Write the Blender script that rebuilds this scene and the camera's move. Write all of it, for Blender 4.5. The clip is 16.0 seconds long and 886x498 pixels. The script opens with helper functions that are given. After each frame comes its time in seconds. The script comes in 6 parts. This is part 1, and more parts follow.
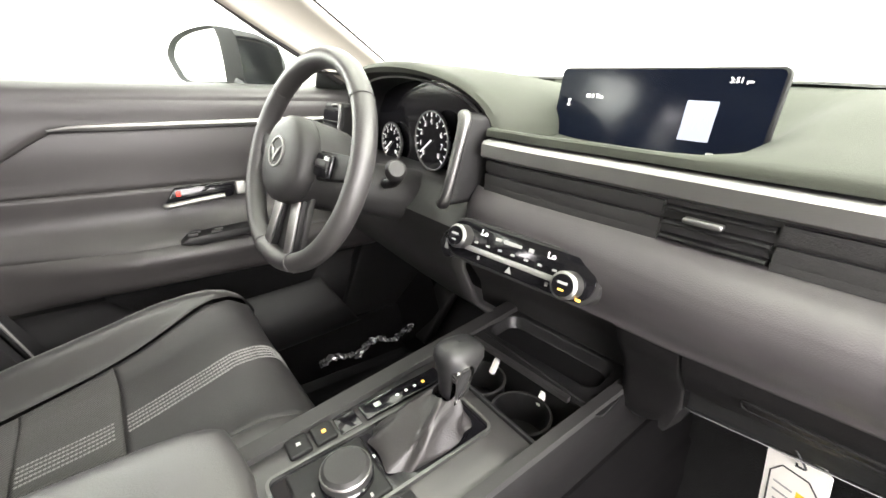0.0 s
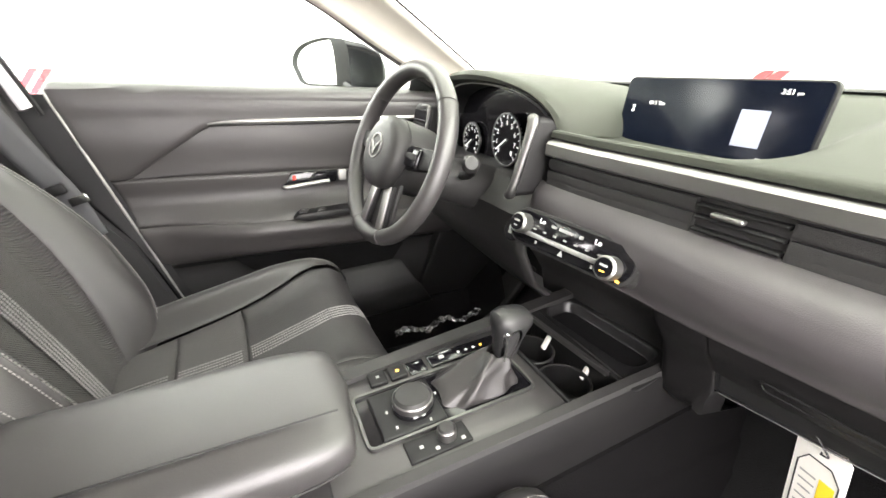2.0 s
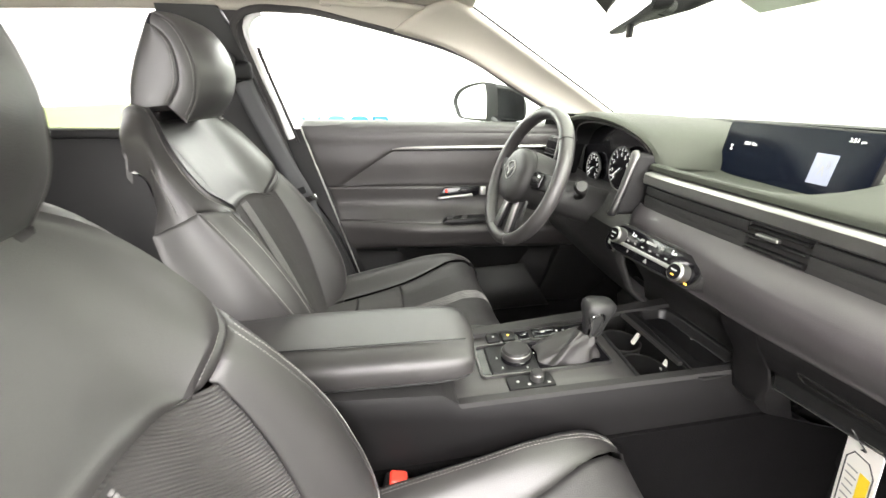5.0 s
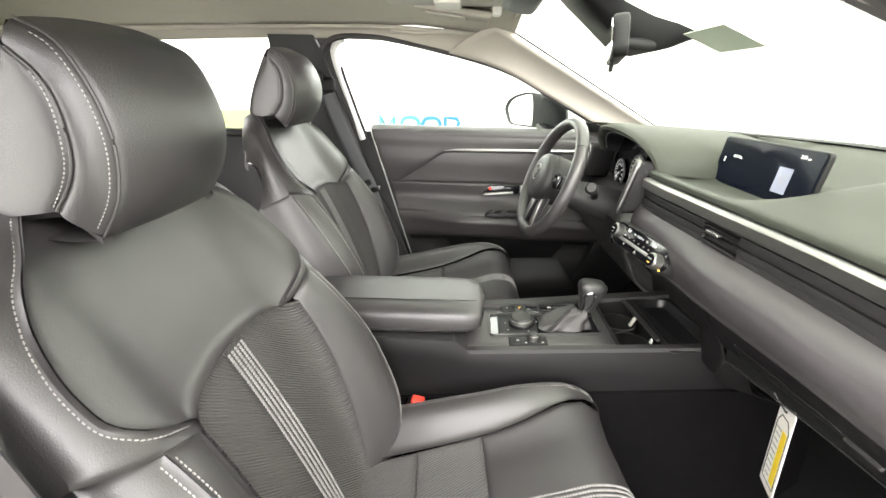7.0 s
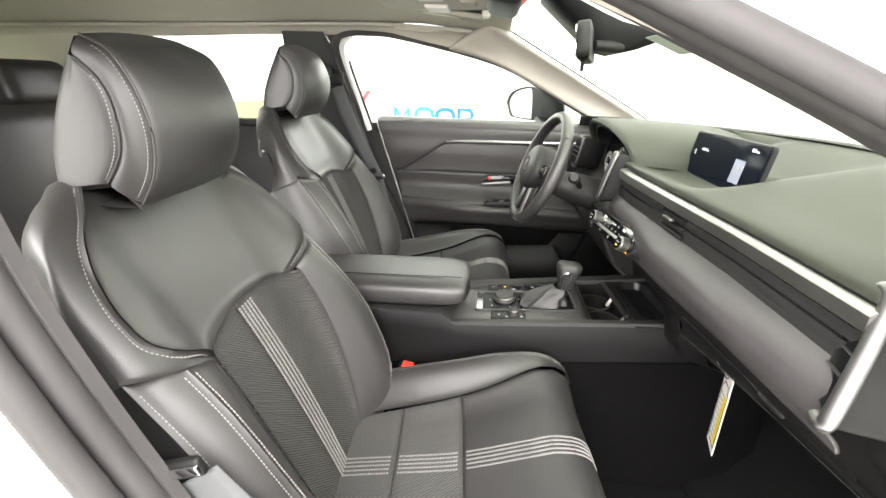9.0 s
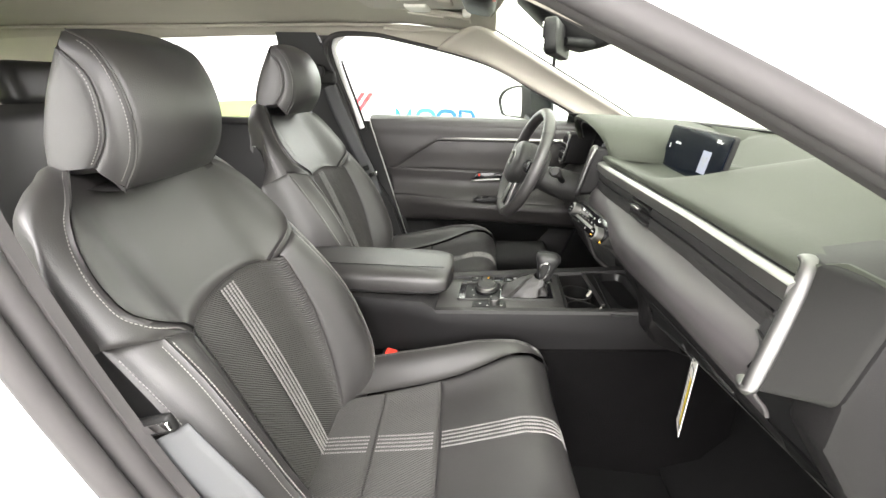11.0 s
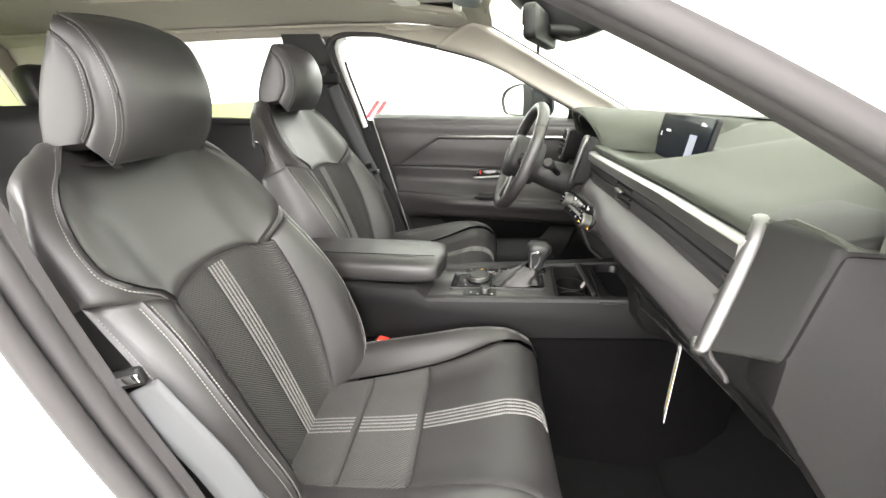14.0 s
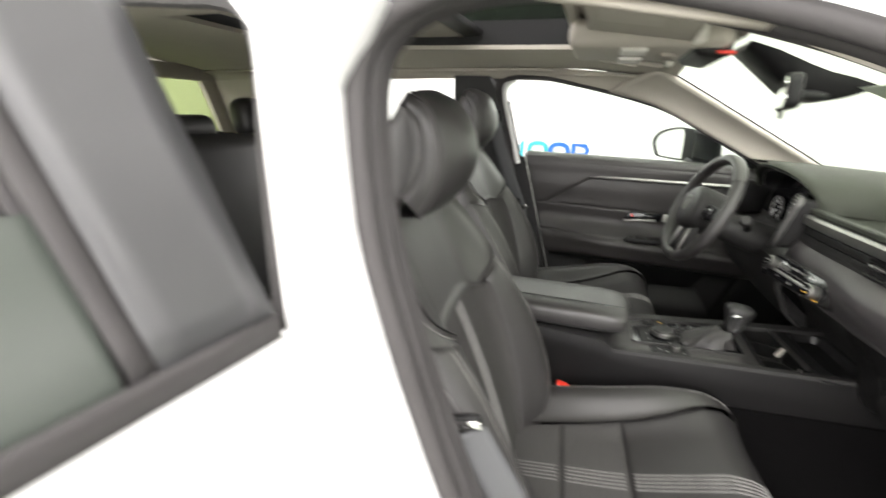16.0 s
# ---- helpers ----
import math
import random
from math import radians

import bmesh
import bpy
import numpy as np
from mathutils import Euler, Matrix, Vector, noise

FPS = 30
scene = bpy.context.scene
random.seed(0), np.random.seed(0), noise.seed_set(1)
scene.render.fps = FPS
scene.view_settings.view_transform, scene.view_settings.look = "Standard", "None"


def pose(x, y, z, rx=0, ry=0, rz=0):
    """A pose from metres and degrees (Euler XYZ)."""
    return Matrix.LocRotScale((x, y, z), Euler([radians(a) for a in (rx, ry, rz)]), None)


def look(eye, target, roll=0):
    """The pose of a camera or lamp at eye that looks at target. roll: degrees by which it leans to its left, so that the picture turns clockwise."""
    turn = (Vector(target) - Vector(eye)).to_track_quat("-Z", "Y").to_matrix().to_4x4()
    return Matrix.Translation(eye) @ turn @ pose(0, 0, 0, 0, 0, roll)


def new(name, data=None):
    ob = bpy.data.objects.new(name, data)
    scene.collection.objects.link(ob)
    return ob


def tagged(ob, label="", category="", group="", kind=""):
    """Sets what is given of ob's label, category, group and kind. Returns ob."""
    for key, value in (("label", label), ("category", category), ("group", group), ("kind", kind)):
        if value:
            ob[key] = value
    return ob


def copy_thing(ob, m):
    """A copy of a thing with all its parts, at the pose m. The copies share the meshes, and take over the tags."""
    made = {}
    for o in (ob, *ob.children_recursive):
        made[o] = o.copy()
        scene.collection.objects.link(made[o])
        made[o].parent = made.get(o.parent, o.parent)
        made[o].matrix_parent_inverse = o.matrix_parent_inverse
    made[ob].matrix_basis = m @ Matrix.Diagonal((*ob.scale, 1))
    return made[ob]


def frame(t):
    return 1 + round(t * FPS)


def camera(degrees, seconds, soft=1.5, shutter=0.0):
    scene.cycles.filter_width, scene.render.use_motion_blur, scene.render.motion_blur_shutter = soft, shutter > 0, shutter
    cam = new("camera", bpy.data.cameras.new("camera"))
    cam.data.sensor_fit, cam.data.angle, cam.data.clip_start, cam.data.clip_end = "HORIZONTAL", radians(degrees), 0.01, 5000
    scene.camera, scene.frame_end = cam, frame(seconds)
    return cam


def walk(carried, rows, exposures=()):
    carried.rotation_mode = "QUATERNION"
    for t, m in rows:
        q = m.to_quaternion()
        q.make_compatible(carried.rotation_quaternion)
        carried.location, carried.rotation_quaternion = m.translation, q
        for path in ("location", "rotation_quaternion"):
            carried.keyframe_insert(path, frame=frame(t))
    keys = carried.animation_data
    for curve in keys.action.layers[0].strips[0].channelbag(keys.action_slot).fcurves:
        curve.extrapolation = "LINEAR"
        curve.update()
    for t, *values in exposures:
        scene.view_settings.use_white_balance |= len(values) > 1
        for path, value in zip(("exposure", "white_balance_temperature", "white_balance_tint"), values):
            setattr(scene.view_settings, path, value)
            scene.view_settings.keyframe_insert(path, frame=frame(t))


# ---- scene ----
cam = camera(94.0, 16.0, shutter=0.5)
PATH = [
    (0, (0.303, 0.405, 1.144), (-1.18, 1.523, 0.401), 2.2),
    (0.5, (0.326, 0.392, 1.151), (-1.198, 1.441, 0.393), 2.5),
    (1, (0.348, 0.386, 1.154), (-1.225, 1.357, 0.389), 2.7),
    (1.5, (0.374, 0.374, 1.156), (-1.244, 1.263, 0.387), 2.6),
    (2, (0.403, 0.362, 1.161), (-1.263, 1.16, 0.392), 2.2),
    (2.5, (0.428, 0.359, 1.165), (-1.282, 1.057, 0.397), 1.9),
    (3, (0.457, 0.361, 1.175), (-1.295, 0.95, 0.411), 1.8),
    (3.5, (0.487, 0.357, 1.181), (-1.3, 0.852, 0.433), 1.9),
    (4, (0.523, 0.326, 1.195), (-1.295, 0.719, 0.46), 1.6),
    (4.5, (0.579, 0.304, 1.204), (-1.264, 0.601, 0.487), 1.2),
    (7, (0.857, 0.39, 1.251), (-1.008, 0.271, 0.537), 1.4),
    (7.5, (0.883, 0.416, 1.259), (-0.974, 0.262, 0.531), 1.5),
    (8, (0.908, 0.437, 1.263), (-0.941, 0.261, 0.523), 1.6),
    (8.5, (0.934, 0.454, 1.265), (-0.911, 0.261, 0.517), 1.7),
    (9, (0.953, 0.459, 1.263), (-0.891, 0.271, 0.512), 1.8),
    (11.5, (0.991, 0.537, 1.247), (-0.856, 0.312, 0.512), 1.4),
    (12, (0.993, 0.548, 1.242), (-0.855, 0.308, 0.514), 1.3),
    (12.5, (1.0, 0.555, 1.233), (-0.848, 0.299, 0.51), 1.2),
    (13, (1.005, 0.566, 1.226), (-0.841, 0.293, 0.507), 1.0),
    (13.5, (1.008, 0.58, 1.216), (-0.84, 0.293, 0.505), 0.9),
    (14, (1.01, 0.593, 1.209), (-0.839, 0.294, 0.506), 0.7),
    (14.5, (1.018, 0.607, 1.203), (-0.831, 0.281, 0.513), 0.8),
    (15, (1.033, 0.608, 1.194), (-0.81, 0.225, 0.519), 1.1),
    (15.5, (1.053, 0.508, 1.212), (-0.773, 0.035, 0.548), 1.9),
    (16, (1.1, 0.289, 1.274), (-0.691, -0.337, 0.641), 2.7),
]
EXPOSURES = [(0, 0.9, 6500, 15), (2.0, 0.9, 6500, 15), (4.0, 0.85, 6500, 15), (4.5, 0.75, 6500, 14), (7, 0.4, 6500, 12), (9, 0.28, 6500, 12), (15.2, 0.28, 6500, 12), (15.6, 0.05, 6500, 12), (16, -0.7, 6500, 12)]
walk(cam, [(t, look(eye, target, roll)) for t, eye, target, roll in PATH], EXPOSURES)

# ---- light ----
world = bpy.data.worlds.new("booth_air")
world.use_nodes = True
world.node_tree.nodes["Background"].inputs[0].default_value = (1.0, 0.97, 0.955, 1)
world.node_tree.nodes["Background"].inputs[1].default_value = 0.07
scene.world = world


def softbox(name, loc, size, watts, rot=(0, 0, 0)):
    lamp = bpy.data.lights.new(name, "AREA")
    lamp.shape, lamp.size, lamp.size_y, lamp.energy, lamp.color = "RECTANGLE", size[0], size[1], watts, (1.0, 0.968, 0.955)
    ob = new(name, lamp)
    ob.matrix_world = pose(*loc, *rot)
    return ob


softbox("softbox_ceiling", (0, 0.5, 3.7), (6.0, 7.0), 400)
softbox("light_bank_east", (3.0, 0.4, 3.55), (1.6, 9.0), 1050, (0, 48, 0))
softbox("light_wall_east", (5.4, -0.8, 1.7), (2.4, 7.4), 550, (0, 90, 0))
softbox("light_bank_west", (-5.0, 0.4, 3.0), (1.6, 9.0), 430, (0, -62, 0))
softbox("light_bank_north", (0, 6.0, 3.0), (9.0, 1.6), 130, (-62, 0, 0))
softbox("light_bank_south", (0, -5.0, 3.0), (9.0, 1.6), 700, (62, 0, 0))


# ---- materials ----
def nodes_of(mat):
    mat.use_nodes = True
    return mat.node_tree.nodes, mat.node_tree.links, mat.node_tree.nodes["Principled BSDF"]


def surface(name, color, rough=0.5, metal=0.0, grain=0.0, grain_size=400.0, wear=0.12, wear_size=9.0, spec=0.5, coat=0.0, kind="noise", rough_var=0.08):
    """A procedural surface: a base colour with wear at a large scale, grain bump at a small one."""
    mat = bpy.data.materials.new(name)
    n, l, b = nodes_of(mat)
    b.inputs["Roughness"].default_value, b.inputs["Metallic"].default_value = rough, metal
    b.inputs["Specular IOR Level"].default_value = spec
    b.inputs["Coat Weight"].default_value = coat
    co = n.new("ShaderNodeTexCoord")
    big = n.new("ShaderNodeTexNoise")
    big.inputs["Scale"].default_value, big.inputs["Detail"].default_value = wear_size, 5
    l.new(co.outputs["Object"], big.inputs["Vector"])
    mix = n.new("ShaderNodeMix")
    mix.data_type = "RGBA"
    mix.inputs["A"].default_value = (*[c * (1 - wear) for c in color], 1)
    mix.inputs["B"].default_value = (*[min(1, c * (1 + wear)) for c in color], 1)
    l.new(big.outputs["Fac"], mix.inputs["Factor"])
    l.new(mix.outputs["Result"], b.inputs["Base Color"])
    rr = n.new("ShaderNodeMapRange")
    rr.inputs["To Min"].default_value, rr.inputs["To Max"].default_value = max(0.02, rough - rough_var), min(1, rough + rough_var)
    l.new(big.outputs["Fac"], rr.inputs["Value"])
    l.new(rr.outputs["Result"], b.inputs["Roughness"])
    if grain:
        if kind == "leather":
            tex = n.new("ShaderNodeTexVoronoi")
            tex.feature = "SMOOTH_F1"
            out = "Distance"
        elif kind == "weave":
            dot, mul, tex = n.new("ShaderNodeVectorMath"), n.new("ShaderNodeMath"), n.new("ShaderNodeMath")
            dot.operation, dot.inputs[1].default_value = "DOT_PRODUCT", (-0.72, -0.5, 0.6)
            mul.operation, mul.inputs[1].default_value = "MULTIPLY", grain_size * 20
            tex.operation = "SINE"
            l.new(co.outputs["Object"], dot.inputs[0])
            l.new(dot.outputs["Value"], mul.inputs[0])
            l.new(mul.outputs[0], tex.inputs[0])
            out = "Value"
        else:
            tex = n.new("ShaderNodeTexNoise")
            tex.inputs["Detail"].default_value = 3
            out = "Fac"
        if kind != "weave":
            tex.inputs["Scale"].default_value = grain_size
            l.new(co.outputs["Object"], tex.inputs["Vector"])
        bump = n.new("ShaderNodeBump")
        bump.inputs["Strength"].default_value, bump.inputs["Distance"].default_value = grain, 0.002
        l.new(tex.outputs[out], bump.inputs["Height"])
        l.new(bump.outputs["Normal"], b.inputs["Normal"])
    return mat


def clear_glass(name, tint=(1, 1, 1), gloss=0.035, rise=0.3):
    """A thin pane: it lets light straight through and shines more at a slant."""
    mat = bpy.data.materials.new(name)
    n, l, b = nodes_of(mat)
    n.remove(b)
    see, shine, mix, facing = n.new("ShaderNodeBsdfTransparent"), n.new("ShaderNodeBsdfGlossy"), n.new("ShaderNodeMixShader"), n.new("ShaderNodeLayerWeight")
    see.inputs[0].default_value = (*tint, 1)
    shine.inputs["Roughness"].default_value = 0.02
    facing.inputs["Blend"].default_value = 0.5
    steep, scale = n.new("ShaderNodeMath"), n.new("ShaderNodeMath")
    steep.operation, steep.inputs[1].default_value = "POWER", 5.0
    scale.operation, scale.inputs[1].default_value, scale.inputs[2].default_value = "MULTIPLY_ADD", rise, gloss
    l.new(facing.outputs["Facing"], steep.inputs[0])
    l.new(steep.outputs[0], scale.inputs[0])
    l.new(scale.outputs[0], mix.inputs[0])
    l.new(see.outputs[0], mix.inputs[1])
    l.new(shine.outputs[0], mix.inputs[2])
    l.new(mix.outputs[0], n["Material Output"].inputs[0])
    return mat


def glowing(name, color, strength):
    mat = bpy.data.materials.new(name)
    n, l, b = nodes_of(mat)
    b.inputs["Base Color"].default_value = (*color, 1)
    b.inputs["Emission Color"].default_value = (*color, 1)
    b.inputs["Emission Strength"].default_value = strength
    return mat


LEATHER = surface("charcoal_leatherette", (0.0275, 0.0259, 0.0252), 0.45, spec=0.8, grain=0.12, grain_size=850, kind="leather")
DOOR_SKIN = surface("charcoal_door_leatherette", (0.032, 0.030, 0.029), 0.45, spec=0.45, grain=0.12, grain_size=850, kind="leather")
LEATHER_BLACK = surface("black_leatherette", (0.016, 0.016, 0.016), 0.45, grain=0.12, grain_size=850, kind="leather")
GAITER = surface("dark_soft_leather", (0.019, 0.0175, 0.017), 0.42, grain=0.2, grain_size=700, kind="leather")
LEATHER_SOFT = surface("charcoal_leatherette_perforated", (0.025, 0.0238, 0.0234), 0.52, grain=0.2, grain_size=700, kind="leather")
FABRIC = surface("charcoal_woven_fabric", (0.050, 0.048, 0.046), 0.75, grain=0.6, grain_size=80, kind="weave", wear=0.2)
STITCH = surface("pale_grey_thread", (0.30, 0.292, 0.28), 0.7, wear=0.1, wear_size=60)
THREAD = surface("embroidery_thread", (0.20, 0.195, 0.19), 0.7, wear=0.15, wear_size=60)
PIPING = surface("dark_piping", (0.045, 0.043, 0.041), 0.5)
DASH_SOFT = surface("soft_dash_skin", (0.036, 0.0395, 0.031), 0.7, grain=0.2, grain_size=900, spec=0.22)
DASH_MID = surface("padded_dash_panel", (0.054, 0.0495, 0.051), 0.5, spec=0.6, grain=0.10, grain_size=900, kind="leather")
SOFT_DARK = surface("soft_dark_pod_skin", (0.012, 0.012, 0.0112), 0.65, grain=0.15, grain_size=900, spec=0.2)
PLASTIC = surface("charcoal_moulded_plastic", (0.021, 0.0205, 0.02), 0.5, grain=0.25, grain_size=700, spec=0.35)
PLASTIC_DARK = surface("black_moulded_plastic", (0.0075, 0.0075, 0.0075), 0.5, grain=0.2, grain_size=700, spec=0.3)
# console plastic for the near side, shade put in as a near-black colour
CONSOLE_SIDE_SHADED = surface("shade_darkened_console_flank", (0.0065, 0.0062, 0.0063), 0.5, grain=0.2, grain_size=800, spec=0.15)
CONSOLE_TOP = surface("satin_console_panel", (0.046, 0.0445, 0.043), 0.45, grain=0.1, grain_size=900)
GLOSS = surface("piano_black", (0.006, 0.006, 0.007), 0.1, wear=0.05, rough_var=0.03)
SATIN = surface("satin_silver_trim", (0.27, 0.266, 0.258), 0.42, metal=1.0, wear=0.05, rough_var=0.06)
SATIN_GREY = surface("grey_satin_trim", (0.15, 0.148, 0.145), 0.48, metal=1.0, wear=0.05, rough_var=0.06)
SILVER = surface("painted_silver_trim", (0.42, 0.42, 0.40), 0.36, metal=0.7, wear=0.05)
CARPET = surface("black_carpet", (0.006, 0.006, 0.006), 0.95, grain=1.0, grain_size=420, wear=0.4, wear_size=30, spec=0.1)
END_CAP = surface("dark_end_cap", (0.0085, 0.0081, 0.0082), 0.5, grain=0.2, grain_size=800, spec=0.2)
# carpet low in the cabin, colour taken below black carpet for footwell shade
CARPET_SHADED = surface("shade_darkened_carpet", (0.0045, 0.0043, 0.0044), 0.95, grain=1.0, grain_size=420, wear=0.3, wear_size=30, spec=0.03)
HEADLINER = surface("beige_knit_headliner", (0.44, 0.41, 0.355), 0.9, grain=0.4, grain_size=500, wear=0.05, spec=0.2)
PILLAR = surface("beige_pillar_trim", (0.46, 0.43, 0.375), 0.7, grain=0.15, grain_size=500, wear=0.05)
PILLAR_DARK = surface("charcoal_pillar_trim", (0.02, 0.02, 0.02), 0.6, grain=0.2, grain_size=500)
RUBBER = surface("grey_door_seal_rubber", (0.054, 0.051, 0.051), 0.55, spec=0.22, wear=0.2)
PAINT = surface("white_body_paint", (0.84, 0.84, 0.83), 0.22, wear=0.02, wear_size=3, coat=0.6, rough_var=0.03)
BELT = surface("grey_belt_webbing", (0.072, 0.074, 0.077), 0.6, grain=0.15, grain_size=900)
CHROME = surface("chrome", (0.8, 0.8, 0.8), 0.12, metal=1.0, wear=0.03, rough_var=0.04)
RED = surface("red_release_button", (0.75, 0.05, 0.03), 0.4)
PAPER = surface("white_card", (0.82, 0.8, 0.74), 0.6, wear=0.03)
YELLOW = surface("yellow_print", (0.85, 0.62, 0.03), 0.6, wear=0.05)
INK = surface("black_print", (0.03, 0.03, 0.03), 0.7)
WHITE_MARK = glowing("lit_white_marking", (0.85, 0.85, 0.83), 0.28)
GREY_MARK = surface("pale_marking", (0.32, 0.32, 0.31), 0.6)
AMBER = glowing("lit_amber_marking", (1.0, 0.55, 0.08), 1.0)
def screen_surface():
    mat = glowing("display_panel_dark_blue", (0.002, 0.003, 0.006), 1.0)
    b = mat.node_tree.nodes["Principled BSDF"]
    b.inputs["Roughness"].default_value, b.inputs["Specular IOR Level"].default_value = 0.12, 0.2
    return mat


SCREEN = screen_surface()
SCREEN_TILE = glowing("display_tile_grey_blue", (0.22, 0.235, 0.30), 0.3)
GLASS = clear_glass("window_glass", (0.93, 0.97, 0.93))
GLASS_FRONT = clear_glass("windscreen_glass", (0.82, 0.89, 0.78))
GLASS_DARK = clear_glass("privacy_glass", (0.58, 0.63, 0.44))
GLASS_ROOF = clear_glass("dark_roof_glass", (0.10, 0.12, 0.10))
MIRROR = surface("mirror_glass", (0.9, 0.9, 0.9), 0.01, metal=1.0, wear=0.0, rough_var=0.0)
WALL = surface("white_booth_wall", (0.78, 0.785, 0.77), 0.8, wear=0.03, wear_size=0.6, grain=0.1, grain_size=30)
FLOOR = surface("pale_booth_floor", (0.34, 0.36, 0.31), 0.35, wear=0.08, wear_size=1.2, grain=0.1, grain_size=60)
BLUE = surface("blue_sign_acrylic", (0.02, 0.14, 0.6), 0.3)
TEAL = surface("teal_sign_acrylic", (0.05, 0.42, 0.5), 0.3)
SIGN_RED = surface("red_sign_acrylic", (0.7, 0.03, 0.04), 0.3)
GOLD = surface("zinc_striker", (0.62, 0.54, 0.33), 0.3, metal=1.0)
WRAP = surface("clear_plastic_wrap", (0.05, 0.05, 0.05), 0.06, wear=0.3, grain=1.0, grain_size=60, spec=1.0, coat=1.0)

ORIGIN = {}


def thing(name, loc, label, category, group="", kind=""):
    """A top-level thing: an Empty at its base."""
    ob = new(name)
    ob.location, ob.empty_display_size = loc, 0.05
    ORIGIN[ob] = Vector(loc)
    return tagged(ob, label, category, group, kind)


def part(name, bm, material, parent, label="", smooth=True, modifiers=()):
    """Links a bmesh, given in world places, as one mesh under a thing or a part."""
    org = ORIGIN[parent]
    bmesh.ops.recalc_face_normals(bm, faces=bm.faces[:])
    for v in bm.verts:
        v.co -= org
    me = bpy.data.meshes.new(name)
    bm.to_mesh(me)
    bm.free()
    if smooth:
        me.polygons.foreach_set("use_smooth", [True] * len(me.polygons))
        me.set_sharp_from_angle(angle=radians(38))
    me.materials.append(material)
    ob = new(name, me)
    ob.parent = parent
    ORIGIN[ob] = org
    if label:
        ob["label"] = label
    for kind, values in modifiers:
        m = ob.modifiers.new(kind.lower(), kind)
        for k, v in values.items():
            if k == "thickness":
                m.thickness = v
            elif k == "offset":
                m.offset = v
            elif k == "levels":
                m.levels = m.render_levels = v
    return ob


def solo(name, bm, material, label, category, group="", kind="", smooth=True, modifiers=()):
    """A thing that is one mesh."""
    me = bpy.data.meshes.new(name)
    bmesh.ops.recalc_face_normals(bm, faces=bm.faces[:])
    bm.to_mesh(me)
    bm.free()
    if smooth:
        me.polygons.foreach_set("use_smooth", [True] * len(me.polygons))
        me.set_sharp_from_angle(angle=radians(38))
    me.materials.append(material)
    ob = new(name, me)
    for k, values in modifiers:
        m = ob.modifiers.new(k.lower(), k)
        m.thickness, m.offset = values["thickness"], values.get("offset", 0)
    ORIGIN[ob] = Vector((0, 0, 0))
    return tagged(ob, label, category, group, kind)


def smooth_interp(x, xs, ys):
    """Cubic Hermite through the knots."""
    xs, ys = np.asarray(xs, float), np.asarray(ys, float)
    m = np.gradient(ys, xs)
    i = int(np.clip(np.searchsorted(xs, x) - 1, 0, len(xs) - 2))
    h = xs[i + 1] - xs[i]
    t = min(1.0, max(0.0, (x - xs[i]) / h))
    return ((2 * t**3 - 3 * t**2 + 1) * ys[i] + (t**3 - 2 * t**2 + t) * h * m[i]
            + (-2 * t**3 + 3 * t**2) * ys[i + 1] + (t**3 - t**2) * h * m[i + 1])


def grid(points, closed_u=False, closed_v=False, caps=False):
    """A sheet from rows of points."""
    bm = bmesh.new()
    vs = [[bm.verts.new(p) for p in row] for row in points]
    nu, nv = len(vs), len(vs[0])
    for i in range(nu if closed_u else nu - 1):
        for j in range(nv if closed_v else nv - 1):
            q = (vs[i][j], vs[(i + 1) % nu][j], vs[(i + 1) % nu][(j + 1) % nv], vs[i][(j + 1) % nv])
            try:
                bm.faces.new(q)
            except ValueError:
                pass
    if caps and closed_v:
        bm.faces.new(vs[0])
        bm.faces.new(vs[-1][::-1])
    return bm


def rbox(centre, size, bevel=0.004, rot=(0, 0, 0), seg=3, taper=0.0):
    bm = bmesh.new()
    bmesh.ops.create_cube(bm, size=1)
    for v in bm.verts:
        k = 1 - taper * (v.co.z + 0.5)
        v.co = Vector((v.co.x * size[0] * k, v.co.y * size[1] * k, v.co.z * size[2]))
    if bevel:
        bmesh.ops.bevel(bm, geom=bm.edges[:], offset=min(bevel, min(size) * 0.48), segments=seg, affect="EDGES", profile=0.5)
    m = pose(*centre, *rot)
    bm.transform(m)
    return bm


def add(bm, other):
    """Joins a second bmesh into the first."""
    me = bpy.data.meshes.new("joined")
    other.to_mesh(me)
    other.free()
    bm.from_mesh(me)
    bpy.data.meshes.remove(me)
    return bm


def prism(poly, a0, a1, axis="x", bevel=0.0, seg=2):
    """A plate: an outline (in y,z for axis x; x,z for y; x,y for z) drawn out from a0 to a1."""
    bm = bmesh.new()

    def place(p, a):
        return {"x": (a, p[0], p[1]), "y": (p[0], a, p[1]), "z": (p[0], p[1], a)}[axis]
    lo = [bm.verts.new(place(p, a0)) for p in poly]
    hi = [bm.verts.new(place(p, a1)) for p in poly]
    bm.faces.new(lo)
    bm.faces.new(hi[::-1])
    for i in range(len(poly)):
        j = (i + 1) % len(poly)
        bm.faces.new((lo[i], hi[i], hi[j], lo[j]))
    if bevel:
        bmesh.ops.recalc_face_normals(bm, faces=bm.faces[:])
        bmesh.ops.bevel(bm, geom=bm.edges[:], offset=bevel, segments=seg, affect="EDGES", profile=0.5)
    return bm


def rounded(w, h, r, n=6):
    """A rounded rectangle's outline round 0, 0."""
    out = []
    for cx, cy, a in ((w / 2 - r, h / 2 - r, 0), (-w / 2 + r, h / 2 - r, 90), (-w / 2 + r, -h / 2 + r, 180), (w / 2 - r, -h / 2 + r, 270)):
        for k in range(n + 1):
            t = radians(a + 90 * k / n)
            out.append((cx + r * math.cos(t), cy + r * math.sin(t)))
    return out


